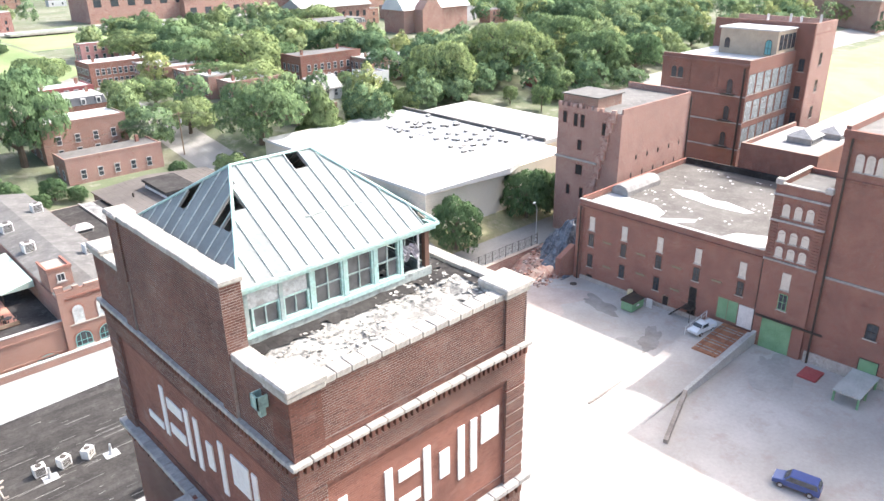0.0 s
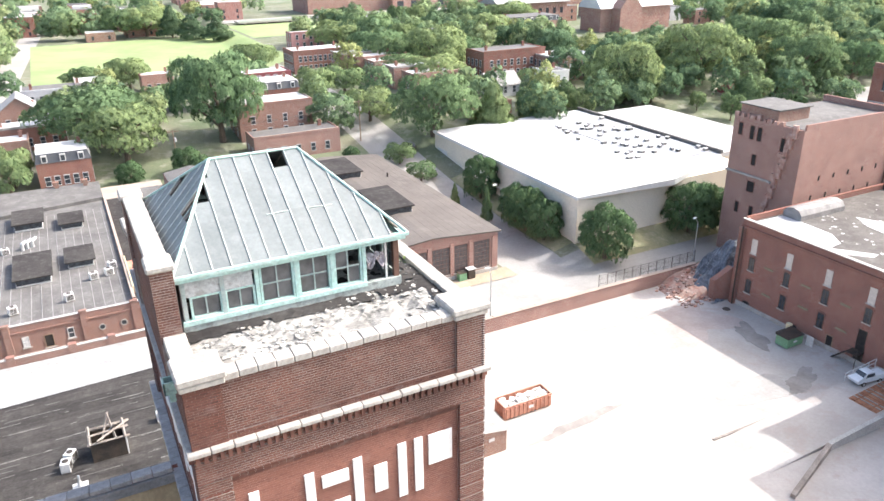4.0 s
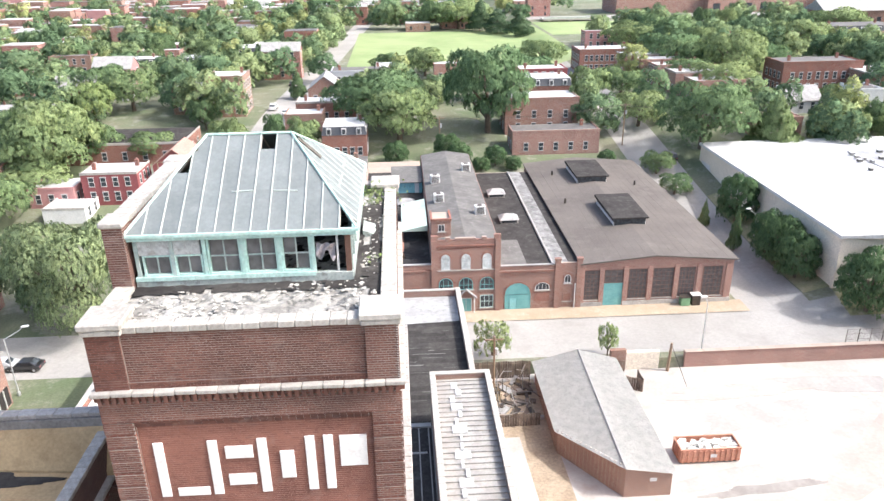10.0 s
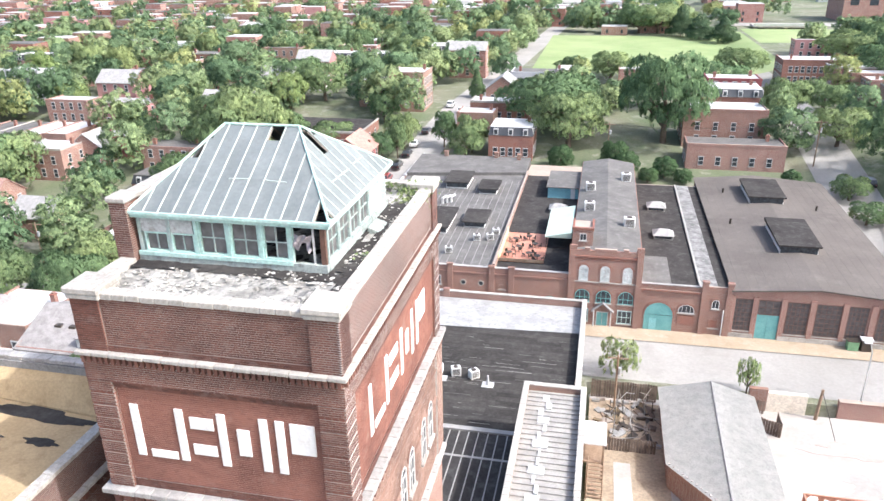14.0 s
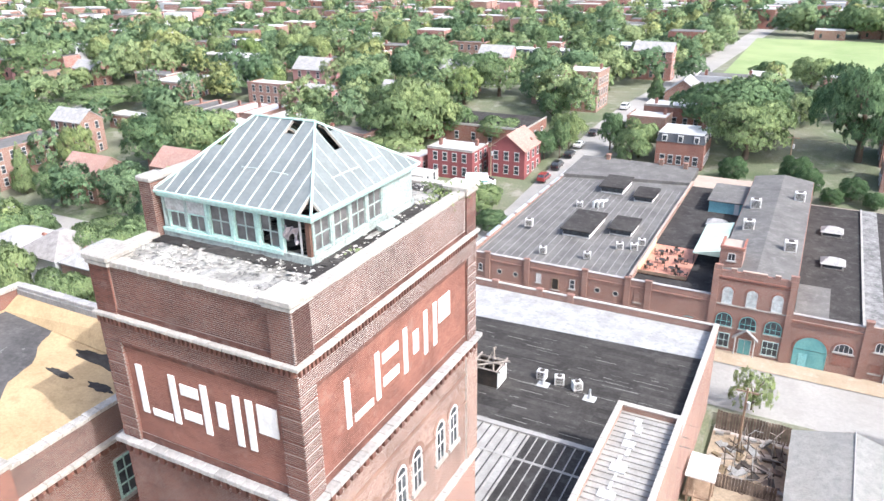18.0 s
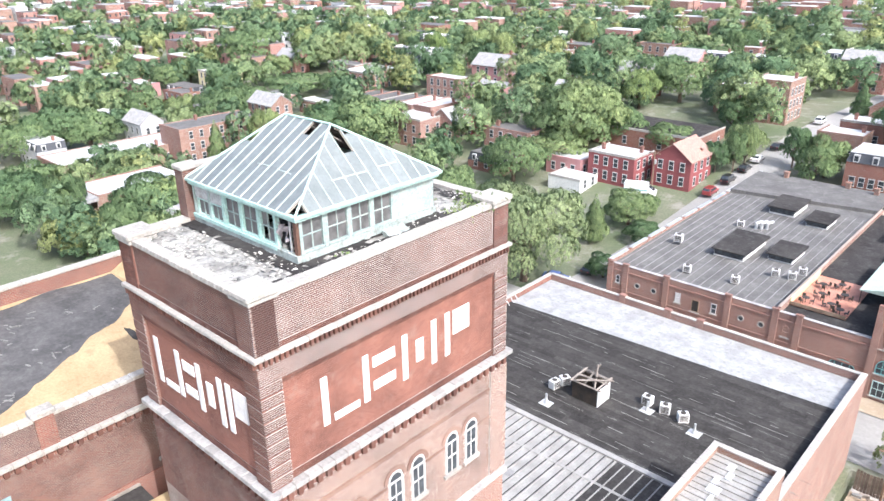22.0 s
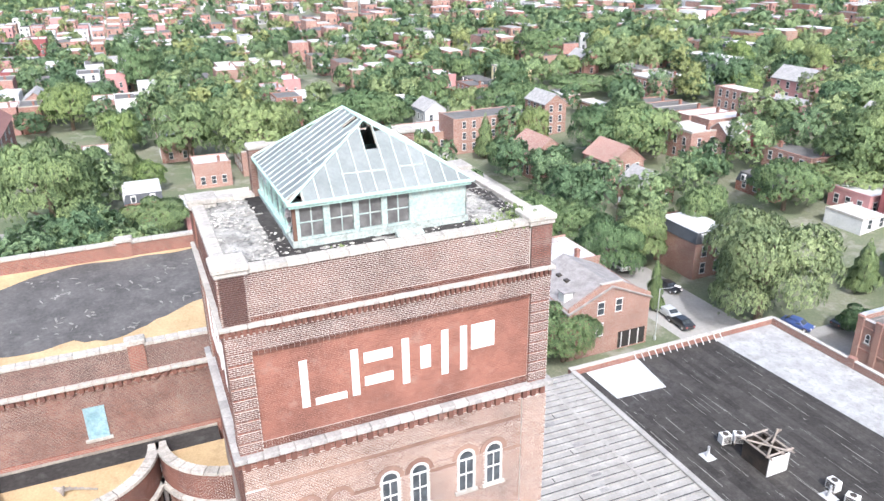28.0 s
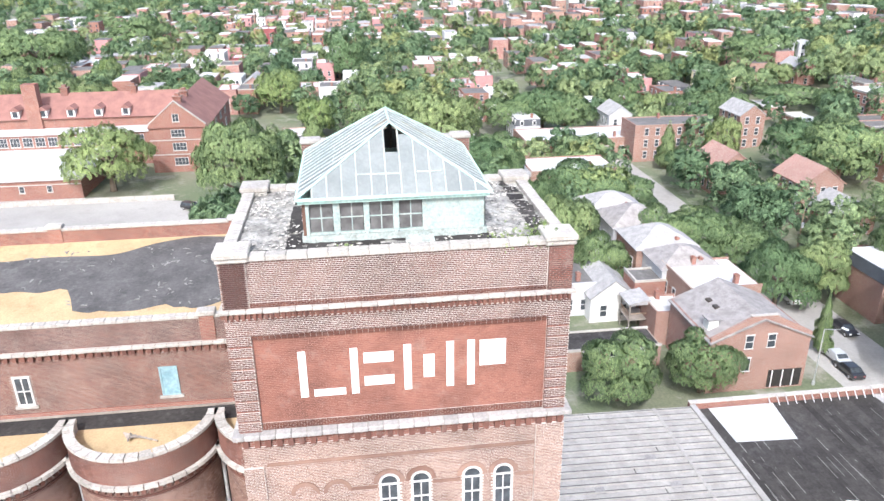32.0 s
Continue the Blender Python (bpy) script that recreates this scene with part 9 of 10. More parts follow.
part("roof", prism(bmesh.new(), [(181, 147), (193, 147), (193, 152), (181, 152)], 9, [9, 9, 13, 13]), PAINT_RED, red)
part("roof", prism(bmesh.new(), [(181, 152), (193, 152), (193, 157), (181, 157)], 9, [13, 13, 9, 9]), PAINT_RED, red)
sheet("road", lines(84, 320, 12, 135), [396, 404, 412], 0.3, ASPHALT, "curving pale highway beyond the park", "road")
bridge = thing("road_bridge", "low concrete road bridge beyond the park", "bridge")
part("deck", B(92, 122, 384, 394, 14.6, 15.4), CONCRETE, bridge)
for x in (96, 107, 118):
    part("pier", B(x - 0.6, x + 0.6, 386, 392, 10, 14.6), CONCRETE, bridge)
part("railing", B(92, 122, 384, 384.2, 15.4, 16.3), STEEL, bridge)
sheet("lawn", lines(86, 140, 9), lines(330, 384, 9), 0.1, LAWN, "bright grass bank beyond the park", "lawn")
sheet("lawn", lines(220, 420, 20), lines(60, 120, 20), 0.15, LAWN, "bright grass strip beyond the factory", "lawn")
sheet("road", lines(215, 520, 20), [126, 134, 142], 0.2, ASPHALT, "pale highway beyond the factory", "road")

# ---- town trees ----
CROWNS = {
    "round": [crown_mesh("crown", s, "round", 3400, 0.05, LEAF) for s in (1, 2, 3, 4)],
    "fine": [crown_mesh("crown", s, "round", 8000, 0.037, LEAF) for s in (5, 6, 7)],
    "light": [crown_mesh("crown", s, "round", 2800, 0.05, LEAF_LIGHT) for s in (8, 9)],
    "dense": [crown_mesh("crown", s, "dense", 6500, 0.042, LEAF_DENSE) for s in (41, 42)],
    "sapling": [crown_mesh("crown", s, "round", 420, 0.1, LEAF_LIGHT) for s in (43, 44)],
    "willow": [crown_mesh("crown", s, "round", 9000, 0.03, LEAF_WILLOW) for s in (31, 32)],
    "dark": [crown_mesh("crown", 10, "round", 2200, 0.06, LEAF_RED)],
    "spruce": [crown_mesh("crown", s, "cone", 1800, 0.07, LEAF_DARK) for s in (11, 12)],
    "cone": [crown_mesh("crown", s, "cone", 2000, 0.07, LEAF) for s in (13, 14)],
}
TRUNKS = {"round": [trunk_mesh(s, "round") for s in (1, 2)], "cone": [trunk_mesh(3, "cone")]}
TREE_LABEL = {
    "round": "broad leafy green street tree with an uneven crown",
    "fine": "large full-leaved green tree close to the brewery",
    "light": "yellow-green leafy tree with a loose open crown",
    "dense": "round dense dark green street tree by the warehouse",
    "sapling": "thin light-green sapling with sparse leaves",
    "willow": "large feathery grey-green tree beside the street",
    "dark": "dark reddish-brown leafy tree among houses",
    "spruce": "dark blue-green conifer beside the park field",
    "cone": "narrow upright dark green tree",
}
TREES = []


def tree(x, y, r, h, kind):
    """A tree on the ground at x, y: crown radius r and full height h."""
    if kind == "round" and (x * x + y * y) ** 0.5 < 140:
        kind = "fine"
    if kind == "dark" and y > 300:
        kind = "spruce"
    k = len(TREES)
    ob = thing("tree", TREE_LABEL[kind], "tree", group="town trees")
    base = 0.0 if (24 < x < 135 and y < 77.6) else ground(x, y)
    ob.matrix_basis = Matrix.Translation((x, y, base)) @ Matrix.Rotation(k * 2.1, 4, 'Z') @ Matrix.Diagonal((r, r, h, 1))
    shape = "cone" if kind in ("cone", "spruce") else "round"
    part("trunk", TRUNKS[shape][k % len(TRUNKS[shape])], None, ob)
    part("crown", CROWNS[kind][k % len(CROWNS[kind])], None, ob)
    TREES.append((x, y, r))


for spot in ((16.4, 166.4, 10.2, 12.5), (38.1, 171.5, 11.4, 19.7), (-67.1, 164.0, 12.1, 11.2), (-64.8, 203.3, 8.2, 11.8), (-55.8, 199.2, 8.2, 10.8), (84.0, 151.8, 11.0, 13.9), (75.6, 171.3, 7.1, 8.1), (69.0, 194.3, 6.3, 9.9), (78.2, 196.3, 6.8, 7.5), (101.7, 227.4, 12.1, 11.3), (125.7, 217.5, 10.3, 9.7), (67.1, 255.9, 8.5, 9.7), (153.7, 247.7, 11.9, 12.9), (104.3, 189.5, 9.7, 8.5), (97.9, 202.2, 8.4, 7.6), (105.7, 269.7, 13.0, 10.8), (129.4, 175.2, 6.5, 5.8)):
    tree(*spot, "round")
for spot in ((71.7, 144.7, 3.8, 4.8), (72.2, 134.6, 3.8, 4.1), (161.7, 143.7, 2.4, 5.4), (164.8, 134.4, 3.3, 7.4), (180.3, 161.7, 13.6, 17.7), (214.6, 170.6, 14.3, 16.3), (208.4, 148.4, 11.2, 16.4), (228.2, 144.8, 10.2, 13.6), (198.7, 148.2, 5.7, 5.7), (145.7, 157.0, 11.3, 16.0), (189.0, 284.1, 12.8, 13.2), (105.1, 216.0, 10.8, 11.4), (115.2, 270.6, 12.2, 12.7), (113.6, 206.9, 10.7, 13.8), (111.4, 292.3, 9.5, 9.5), (60.0, 241.5, 8.5, 6.3), (-60.2, 151.4, 11.4, 13.3)):
    tree(*spot, "round")
for spot in ((-52.3, 161.4, 6.3, 8.1), (-60.7, 129.5, 7.4, 10.1), (-55.2, 103.2, 5.4, 12.1), (-28.4, 123.4, 5.6, 6.5), (-21.1, 102.4, 3.0, 4.1), (-22.9, 118.5, 3.9, 3.4), (-25.2, 153.8, 3.3, 6.6), (-22.0, 155.4, 2.5, 8.4), (-21.5, 160.1, 2.3, 8.8), (-39.9, 161.8, 5.7, 5.7), (-59.1, 144.0, 7.8, 6.3), (-105.7, 126.6, 11.1, 13.5), (-57.8, 154.5, 10.1, 15.3), (-83.2, 130.8, 4.3, 5.8), (-50.3, 162.0, 2.8, 3.2), (-162.0, 25.3, 10.0, 15.3), (-149.9, 43.0, 11.7, 17.0), (-176.8, 67.7, 10.2, 10.6), (-125.9, 47.6, 8.5, 10.3)):
    tree(*spot, "round")
for spot in ((-172.3, 83.2, 9.4, 11.0), (-161.9, 118.0, 8.7, 11.5), (-106.4, 13.5, 6.9, 7.1), (-64.0, 57.7, 5.2, 9.0), (-32.5, 49.5, 5.6, 8.5), (-32.6, 60.4, 4.8, 7.8), (-72.3, 70.8, 6.0, 10.2), (-71.3, 77.7, 6.1, 9.2), (-68.0, 83.4, 6.1, 8.6), (-53.4, 82.4, 6.0, 10.0), (-55.5, 90.3, 5.4, 9.4), (-110.7, 125.1, 12.9, 12.6), (-114.7, -4.9, 10.4, 18.6), (-133.6, 1.2, 6.8, 12.4), (-185.1, 35.7, 8.7, 11.7), (-166.2, 47.4, 9.6, 11.4), (-139.8, 55.6, 7.2, 8.2), (-175.5, 76.8, 10.3, 12.1), (-163.7, 129.2, 8.9, 10.0), (-307.7, -115.2, 20.9, 21.8)):
    tree(*spot, "round")
for spot in ((-407.1, -98.0, 19.1, 18.4), (-276.5, 19.1, 9.7, 17.4), (-171.2, 153.0, 11.4, 6.5), (-219.8, 170.0, 13.6, 14.2), (-96.5, 64.4, 10.6, 11.3), (-96.2, 74.1, 7.0, 8.2), (-87.0, 85.2, 5.8, 4.3), (-5.4, 160.9, 4.2, 8.2), (-12.5, 162.9, 2.9, 8.6), (-23.3, 164.6, 4.8, 6.6), (33.3, 205.9, 4.9, 7.3), (13.3, 256.9, 4.8, 6.0), (25.9, 252.2, 6.9, 7.7), (-6.2, 157.0, 4.4, 7.6), (11.4, 178.7, 13.0, 12.8), (11.5, 260.1, 5.6, 4.1), (25.6, 243.8, 6.6, 9.1), (48.1, 383.5, 13.1, 13.5), (39.3, 385.1, 11.7, 13.9)):
    tree(*spot, "round")
for spot in ((-12.5, 210.4, 3.0, 8.1), (-14.1, 175.2, 2.9, 4.2), (64.6, 199.4, 3.6, 7.3), (112.8, 155.2, 1.8, 3.8), (72.9, 120.5, 1.2, 5.3), (74.4, 110.4, 1.4, 7.8), (-30.2, 114.1, 2.9, 8.5), (-39.7, 81.1, 1.6, 8.6), (-130.1, 97.3, 3.3, 11.6), (-127.9, 103.0, 2.1, 6.8)):
    tree(*spot, "cone")
for spot in ((-197.6, 115.9, 6.0, 5.2), (57.8, 370.8, 7.2, 14.9), (65.2, 360.8, 8.4, 11.6), (73.8, 346.4, 8.1, 10.8)):
    tree(*spot, "dark")
tree(-30.5, 93.0, 10.1, 16.5, "willow")
tree(-38.5, 99.0, 6.0, 12.0, "willow")
for spot in ((-96.0, 66.6, 8.9, 11.3), (-132.6, -37.7, 11.2, 15.0), (-326.6, 3.3, 7.9, 7.2), (-217.7, -5.0, 9.5, 14.0)):
    tree(*spot, "light")
for spot in ((78.4, 119.5, 4.0, 9.0), (78.6, 106.5, 3.6, 7.6), (78.2, 102.6, 3.9, 8.6), (78.6, 97.3, 3.7, 7.6), (84.2, 87.0, 5.0, 9.6), (104.8, 88.2, 5.4, 9.6), (110.5, 87.6, 4.8, 8.4)):
    tree(*spot, "dense")
for spot in ((28.0, 80.1, 2.7, 5.2), (43.3, 78.5, 1.5, 4.6)):
    tree(*spot, "sapling")
for spot in ((24.0, 149.0, 2.6, 4.2), (29.5, 152.0, 3.0, 5.0), (34.0, 148.6, 2.2, 3.2), (37.5, 151.5, 2.8, 4.4), (41.0, 149.0, 2.0, 3.0), (27.0, 155.5, 3.2, 6.0), (62.0, 149.5, 2.2, 3.4), (15.5, 154.0, 3.0, 5.0)):
    tree(*spot, "dense")

# ---- houses ----
def window_mesh(w, h, arched=False):
    """A sash window in a wall that faces -y: frame, sill and two panes, origin at its foot."""
    bm = bmesh.new()
    box(bm, -w / 2 - 0.08, -w / 2, -0.07, 0.05, 0, h)
    box(bm, w / 2, w / 2 + 0.08, -0.07, 0.05, 0, h)
    box(bm, -w / 2 - 0.12, w / 2 + 0.12, -0.12, 0.05, -0.12, 0)
    box(bm, -w / 2 - 0.12, w / 2 + 0.12, -0.09, 0.05, h, h + 0.16)
    box(bm, -w / 2, w / 2, -0.05, 0.05, h * 0.48, h * 0.54)
    n = len(bm.faces)
    box(bm, -w / 2, w / 2, -0.02, 0.03, 0, h)
    me = mesh_of("window", bm, FRAME_WHITE)
    me.materials.append(GLASS)
    for k, f in enumerate(me.polygons):
        f.material_index = 1 if k >= n else 0
    return me


WIN = window_mesh(0.95, 1.75)
WIN_BIG = window_mesh(1.2, 1.9)
CHIM = mesh_of("chimney", boxes((-0.35, 0.35, -0.3, 0.3, -0.6, 1.0), (-0.42, 0.42, -0.37, 0.37, 1.0, 1.14), (-0.2, 0.2, -0.17, 0.17, 1.14, 1.35)), BRICK_S)
BLOCKED = []
HOUSES = []
SHARED = {}


def windows_on(ob, side, cx, cy, half, z0, z1, step=2.4, mesh=None):
    """Rows of windows on one face; side is the way that the face looks."""
    turn = {"s": 0, "e": 90, "n": 180, "w": 270}[side]
    storeys = max(1, int((z1 - z0) / 3.0))
    count = max(1, int((2 * half - 0.8) / step))
    for s in range(storeys):
        for k in range(count):
            off = (k - (count - 1) / 2) * (2 * half / max(count, 1)) * 0.86
            p = (cx + off, cy, 0) if side in "sn" else (cx, cy + off, 0)
            w = part("window", mesh or WIN, None, ob)
            w.matrix_basis = Matrix.Translation((p[0], p[1], z0 + 0.9 + 3.0 * s)) @ Matrix.Rotation(radians(turn), 4, 'Z')


def house(x, y, w, d, h, wall, roof, style="flat", label="", sides="se", rot=0.0, chimneys=1, step=2.4, steep=0.75):
    """A brick town house centred at x, y, w along x and d along y, h to the eaves."""
    k = len(HOUSES)
    g = min(ground(x - w / 2, y - d / 2), ground(x + w / 2, y + d / 2), ground(x + w / 2, y - d / 2)) - 0.3
    ob = thing("house", label or "brick town house with a pale flat roof among trees", "house", group="town houses")
    ob.matrix_basis = Matrix.Translation((x, y, g)) @ Matrix.Rotation(radians(rot), 4, 'Z')
    a, b = w / 2, d / 2
    top = h + 0.3
    if style == "flat":
        part("wall", B(-a, a, -b, b, 0, top - 0.25), wall, ob)
        bm = bmesh.new()
        prism(bm, [(-a + 0.2, -b + 0.2), (a - 0.2, -b + 0.2), (a - 0.2, b - 0.2), (-a + 0.2, b - 0.2)], top - 0.25, [top - 0.1, top - 0.1, top - 0.2, top - 0.2])
        part("roof", bm, roof, ob)
        part("parapet", boxes((-a - 0.06, a + 0.06, -b - 0.06, -b + 0.22, top - 0.25, top + 0.25), (-a - 0.06, -a + 0.2, -b + 0.22, b + 0.06, top - 0.25, top + 0.1), (a - 0.2, a + 0.06, -b + 0.22, b + 0.06, top - 0.25, top + 0.1)), wall if k % 3 else STONE, ob)
    elif style == "mansard":
        part("wall", B(-a, a, -b, b, 0, top - 1.8), wall, ob)
        bm = bmesh.new()
        lo = [bm.verts.new(p) for p in ((-a - 0.1, -b - 0.1, top - 1.8), (a + 0.1, -b - 0.1, top - 1.8), (a + 0.1, b, top - 1.8), (-a - 0.1, b, top - 1.8))]
        hi = [bm.verts.new(p) for p in ((-a + 0.4, -b + 0.5, top), (a - 0.4, -b + 0.5, top), (a - 0.4, b, top), (-a + 0.4, b, top))]
        for i in range(4):
            bm.faces.new((lo[i], lo[(i + 1) % 4], hi[(i + 1) % 4], hi[i]))
        part("mansard", bm, PAINT_DARK, ob)
        for side in sides:
            half = a if side in "sn" else b
            many = max(1, int(2 * half / 3.0))
            for q in range(many):
                off = (q - (many - 1) / 2) * 2 * half / many
                u = off - 0.55, off + 0.55
                if side in "sn":
                    y0, y1 = (-b - 0.08, -b + 0.7) if side == "s" else (b - 0.7, b + 0.08)
                    dm = part("dormer", B(*u, y0, y1, top - 1.7, top - 0.25), FRAME_WHITE, ob, "white dormer")
                    part("pane", B(off - 0.36, off + 0.36, y0 - 0.02, y1 + 0.02, top - 1.55, top - 0.5), GLASS, dm)
                else:
                    x0, x1 = (a - 0.7, a + 0.08) if side == "e" else (-a - 0.08, -a + 0.7)
                    dm = part("dormer", B(x0, x1, *u, top - 1.7, top - 0.25), FRAME_WHITE, ob, "white dormer")
                    part("pane", B(x0 - 0.02, x1 + 0.02, off - 0.36, off + 0.36, top - 1.55, top - 0.5), GLASS, dm)
        part("roof", B(-a + 0.3, a - 0.3, -b + 0.4, b, top - 0.02, top + 0.1), roof, ob)
    elif style == "hip":
        part("wall", B(-a, a, -b, b, 0, top), wall, ob)
        part("eaves", B(-a - 0.3, a + 0.3, -b - 0.3, b + 0.3, top - 0.15, top + 0.05), PAINT_GREY, ob)
        m = min(a, b)
        bm = bmesh.new()
        lo = [bm.verts.new(p) for p in ((-a - 0.35, -b - 0.35, top + 0.05), (a + 0.35, -b - 0.35, top + 0.05), (a + 0.35, b + 0.35, top + 0.05), (-a - 0.35, b + 0.35, top + 0.05))]
        hi = [bm.verts.new((sx * max(a - m, 0.6), sy * max(b - m, 0.6), top + m * steep)) for sx, sy in ((-1, -1), (1, -1), (1, 1), (-1, 1))]
        for i in range(4):
            bm.faces.new((lo[i], lo[(i + 1) % 4], hi[(i + 1) % 4], hi[i]))
        bm.faces.new(hi)
        part("roof", bm, roof, ob)
    else:
        part("wall", B(-a, a, -b, b, 0, top), wall, ob)
        rise = (b if style == "gable_x" else a) * steep
        bm = bmesh.new()
        if style == "gable_x":
            prof = [(-b - 0.3, top - 0.2), (0, top + rise), (b + 0.3, top - 0.2), (b + 0.3, top - 0.4), (0, top + rise - 0.22), (-b - 0.3, top - 0.4)]
            f = [[bm.verts.new((s * (a + 0.25), p, q)) for p, q in prof] for s in (-1, 1)]
        else:
            prof = [(-a - 0.3, top - 0.2), (0, top + rise), (a + 0.3, top - 0.2), (a + 0.3, top - 0.4), (0, top + rise - 0.22), (-a - 0.3, top - 0.4)]
            f = [[bm.verts.new((p, s * (b + 0.25), q)) for p, q in prof] for s in (-1, 1)]
        for i in range(6):
            bm.faces.new((f[0][i], f[0][(i + 1) % 6], f[1][(i + 1) % 6], f[1][i]))
        bm.faces.new(f[0][::-1])
        bm.faces.new(f[1])
        part("roof", bm, roof, ob)
        for s in (-1, 1):
            bm = bmesh.new()
            if style == "gable_x":
                pts = [(s * a, -b, top), (s * a, b, top), (s * a, 0, top + rise - 0.2)]
            else:
                pts = [(-a, s * b, top), (a, s * b, top), (0, s * b, top + rise - 0.2)]
            e = [bm.verts.new(p) for p in pts]
            e2 = [bm.verts.new((p[0] * (0.97 if style == "gable_x" else 1), p[1] * (1 if style == "gable_x" else 0.97), p[2])) for p in pts]
            bm.faces.new(e)
            bm.faces.new(e2[::-1])
            part("gable", bm, wall, ob)
    z1 = top - (1.8 if style == "mansard" else 0.2)
    for s in sides:
        c = {"s": (0, -b - 0.01, a), "e": (a + 0.01, 0, b), "w": (-a - 0.01, 0, b), "n": (0, b + 0.01, a)}[s]
        windows_on(ob, s, c[0], c[1], c[2], 0.4, z1, step)
    for q in range(chimneys):
        c = part("chimney", CHIM, None, ob)
        c.location = ((-1) ** q * a * 0.7, b * 0.4 - q * d * 0.3, top)
    BLOCKED.append((x - a - 1, x + a + 1, y - b - 1, y + b + 1))
    HOUSES.append(ob)
    return ob


house(-41.4, 142.3, 11, 8.5, 6.6, PAINT_RED, WHITEROOF, label="two-storey bright red painted house with white windows", chimneys=2)
house(-29.6, 147.0, 8.5, 10, 6.4, PAINT_RED, BRICK_PK, "gable_y", "red painted gabled house with a faded painted wall", chimneys=1)
house(-53.0, 141.5, 9, 8, 4.0, PAINT_PINK, WHITEROOF, label="low pink painted house with a white roof", chimneys=0)
house(-48.0, 134.0, 8, 7, 3.0, PAINT_WHITE, WHITEROOF, label="low white garage behind the pink house", sides="e", chimneys=0)
house(-28.5, 195.0, 9.5, 11, 10.4, BRICK_BN, WHITEROOF, label="three-storey brown brick corner block of flats", step=2.2)
house(-38.8, 198.0, 9.5, 9, 7.2, BRICK_BN, WHITEROOF, label="two-storey brown brick block with porches", step=2.2)
house(-45.0, 166.0, 26, 16, 4.6, BRICK_S, TARROOF, label="low brick hall with a large patched dark roof", chimneys=0, step=5)
house(4.0, 161.8, 10, 9.4, 7.4, BRICK_S, WHITEROOF, "mansard", "brown brick row house with white dormers and windows", step=1.7)
house(-6.5, 175.0, 9, 8, 5.6, BRICK_BN, WHITEROOF, label="low brick house with white roof by the street", chimneys=1)
house(-2.0, 185.5, 15, 8, 5.4, BRICK_S, WHITEROOF, label="brick row house with pale roof and chimneys", chimneys=2)
house(-3.9, 205.4, 9, 10, 4.6, BRICK_OR, SHINGLE, "gable_y", "orange brick gabled house", chimneys=1)
house(5.0, 217.0, 16, 10, 7.2, PAINT_GREY, GREYROOF, label="grey painted row house with dark roof", chimneys=2)
house(14.0, 222.0, 8, 12, 7.4, BRICK_PK, WHITEROOF, label="pink-red brick row house")
house(52.0, 160.6, 20, 8, 5.4, BRICK_PK, GREYROOF, label="low red brick corner store with arched windows", sides="sew", chimneys=1, step=3.4)
house(51.0, 174.8, 18, 11, 8.6, BRICK_OR, WHITEROOF, label="tan-orange brick house with stepped white roofs", sides="sew", chimneys=0, step=4)
house(54.0, 187.0, 14, 9, 9.6, BRICK_S, WHITEROOF, "mansard", "brick mansard house with dormer windows", sides="se", chimneys=1)
house(56.0, 199.0, 13, 9, 9.4, PAINT_RED, WHITEROOF, label="red brick row house with pale roof", sides="s", chimneys=2)
house(32.6, 236.5, 9, 8, 5.4, BRICK_PK, WHITEROOF, label="small red brick house beside the park", sides="se")
house(-32.0, 275.7, 19, 10, 7.0, BRICK_OR, WHITEROOF, "mansard", "cream and brick mansard corner building")
house(-32.0, 291.0, 12, 10, 6.4, PAINT_WHITE, WHITEROOF, label="white painted house beyond the park street")
house(86.2, 243.8, 20, 12, 7.5, BRICK_S, WHITEROOF, label="long brick row house block with dormers and chimneys", sides="sw", chimneys=2, step=1.9)
for k in range(5):
    house(92.5 + 2.0 * k, 222.0 - 9.2 * k, 15, 8.6, 6.8 - 0.2 * k, BRICK_PK, WHITEROOF, label="red brick row house with white stepped roof", sides="sw" if k == 4 else "w", chimneys=2)
house(130.7, 194.2, 22, 11, 8.4, BRICK_DK, GREYROOF, label="dark brick row house with back porches", sides="sw", chimneys=2)
house(146.0, 186.0, 16, 14, 7.4, BRICK_BN, WHITEROOF, label="brick flats with a white roof", sides="sw", chimneys=2)
house(128.9, 167.5, 6, 9, 8.4, PAINT_WHITE, GREYROOF, label="tall narrow white clapboard house", sides="sw")
house(103.8, 161.5, 12, 8, 4.2, BRICK_PK, BRICK_PK, label="low brick outbuilding behind the warehouse", sides="s", chimneys=2)
house(117.0, 176.0, 10, 8, 3.4, PAINT_GREY, SHINGLE, "gable_x", "low grey garage with gabled roof", sides="s", chimneys=0)
house(181.7, 262.0, 28, 13, 9.5, BRICK_PK, GREYROOF, "mansard", "three-storey red brick building with slate mansard", sides="sw", chimneys=2)
house(-142.2, 103.3, 10, 24, 9.6, BRICK_OR, GREYROOF, label="long three-storey orange brick house with bay", sides="e", chimneys=2, step=3.2)
house(-96.5, 113.8, 11, 9, 6.6, BRICK_OR, BRICK_PK, "gable_x", "orange brick gabled house with white windows", sides="es")
house(-113.5, 103.6, 12, 10, 6.0, BRICK_OR, BRICK_PK, "gable_x", "orange brick house with crumbling rear parapet", sides="es", chimneys=2)
house(-108.0, 122.0, 9, 9, 5.0, BRICK_OR, GREYROOF, label="small orange brick house with dark flat roof", sides="es")
house(-82.0, 112.0, 9, 8, 4.4, BRICK_OR, SHINGLE, "gable_x", "low brick rear house with grey roof", sides="e", chimneys=0)
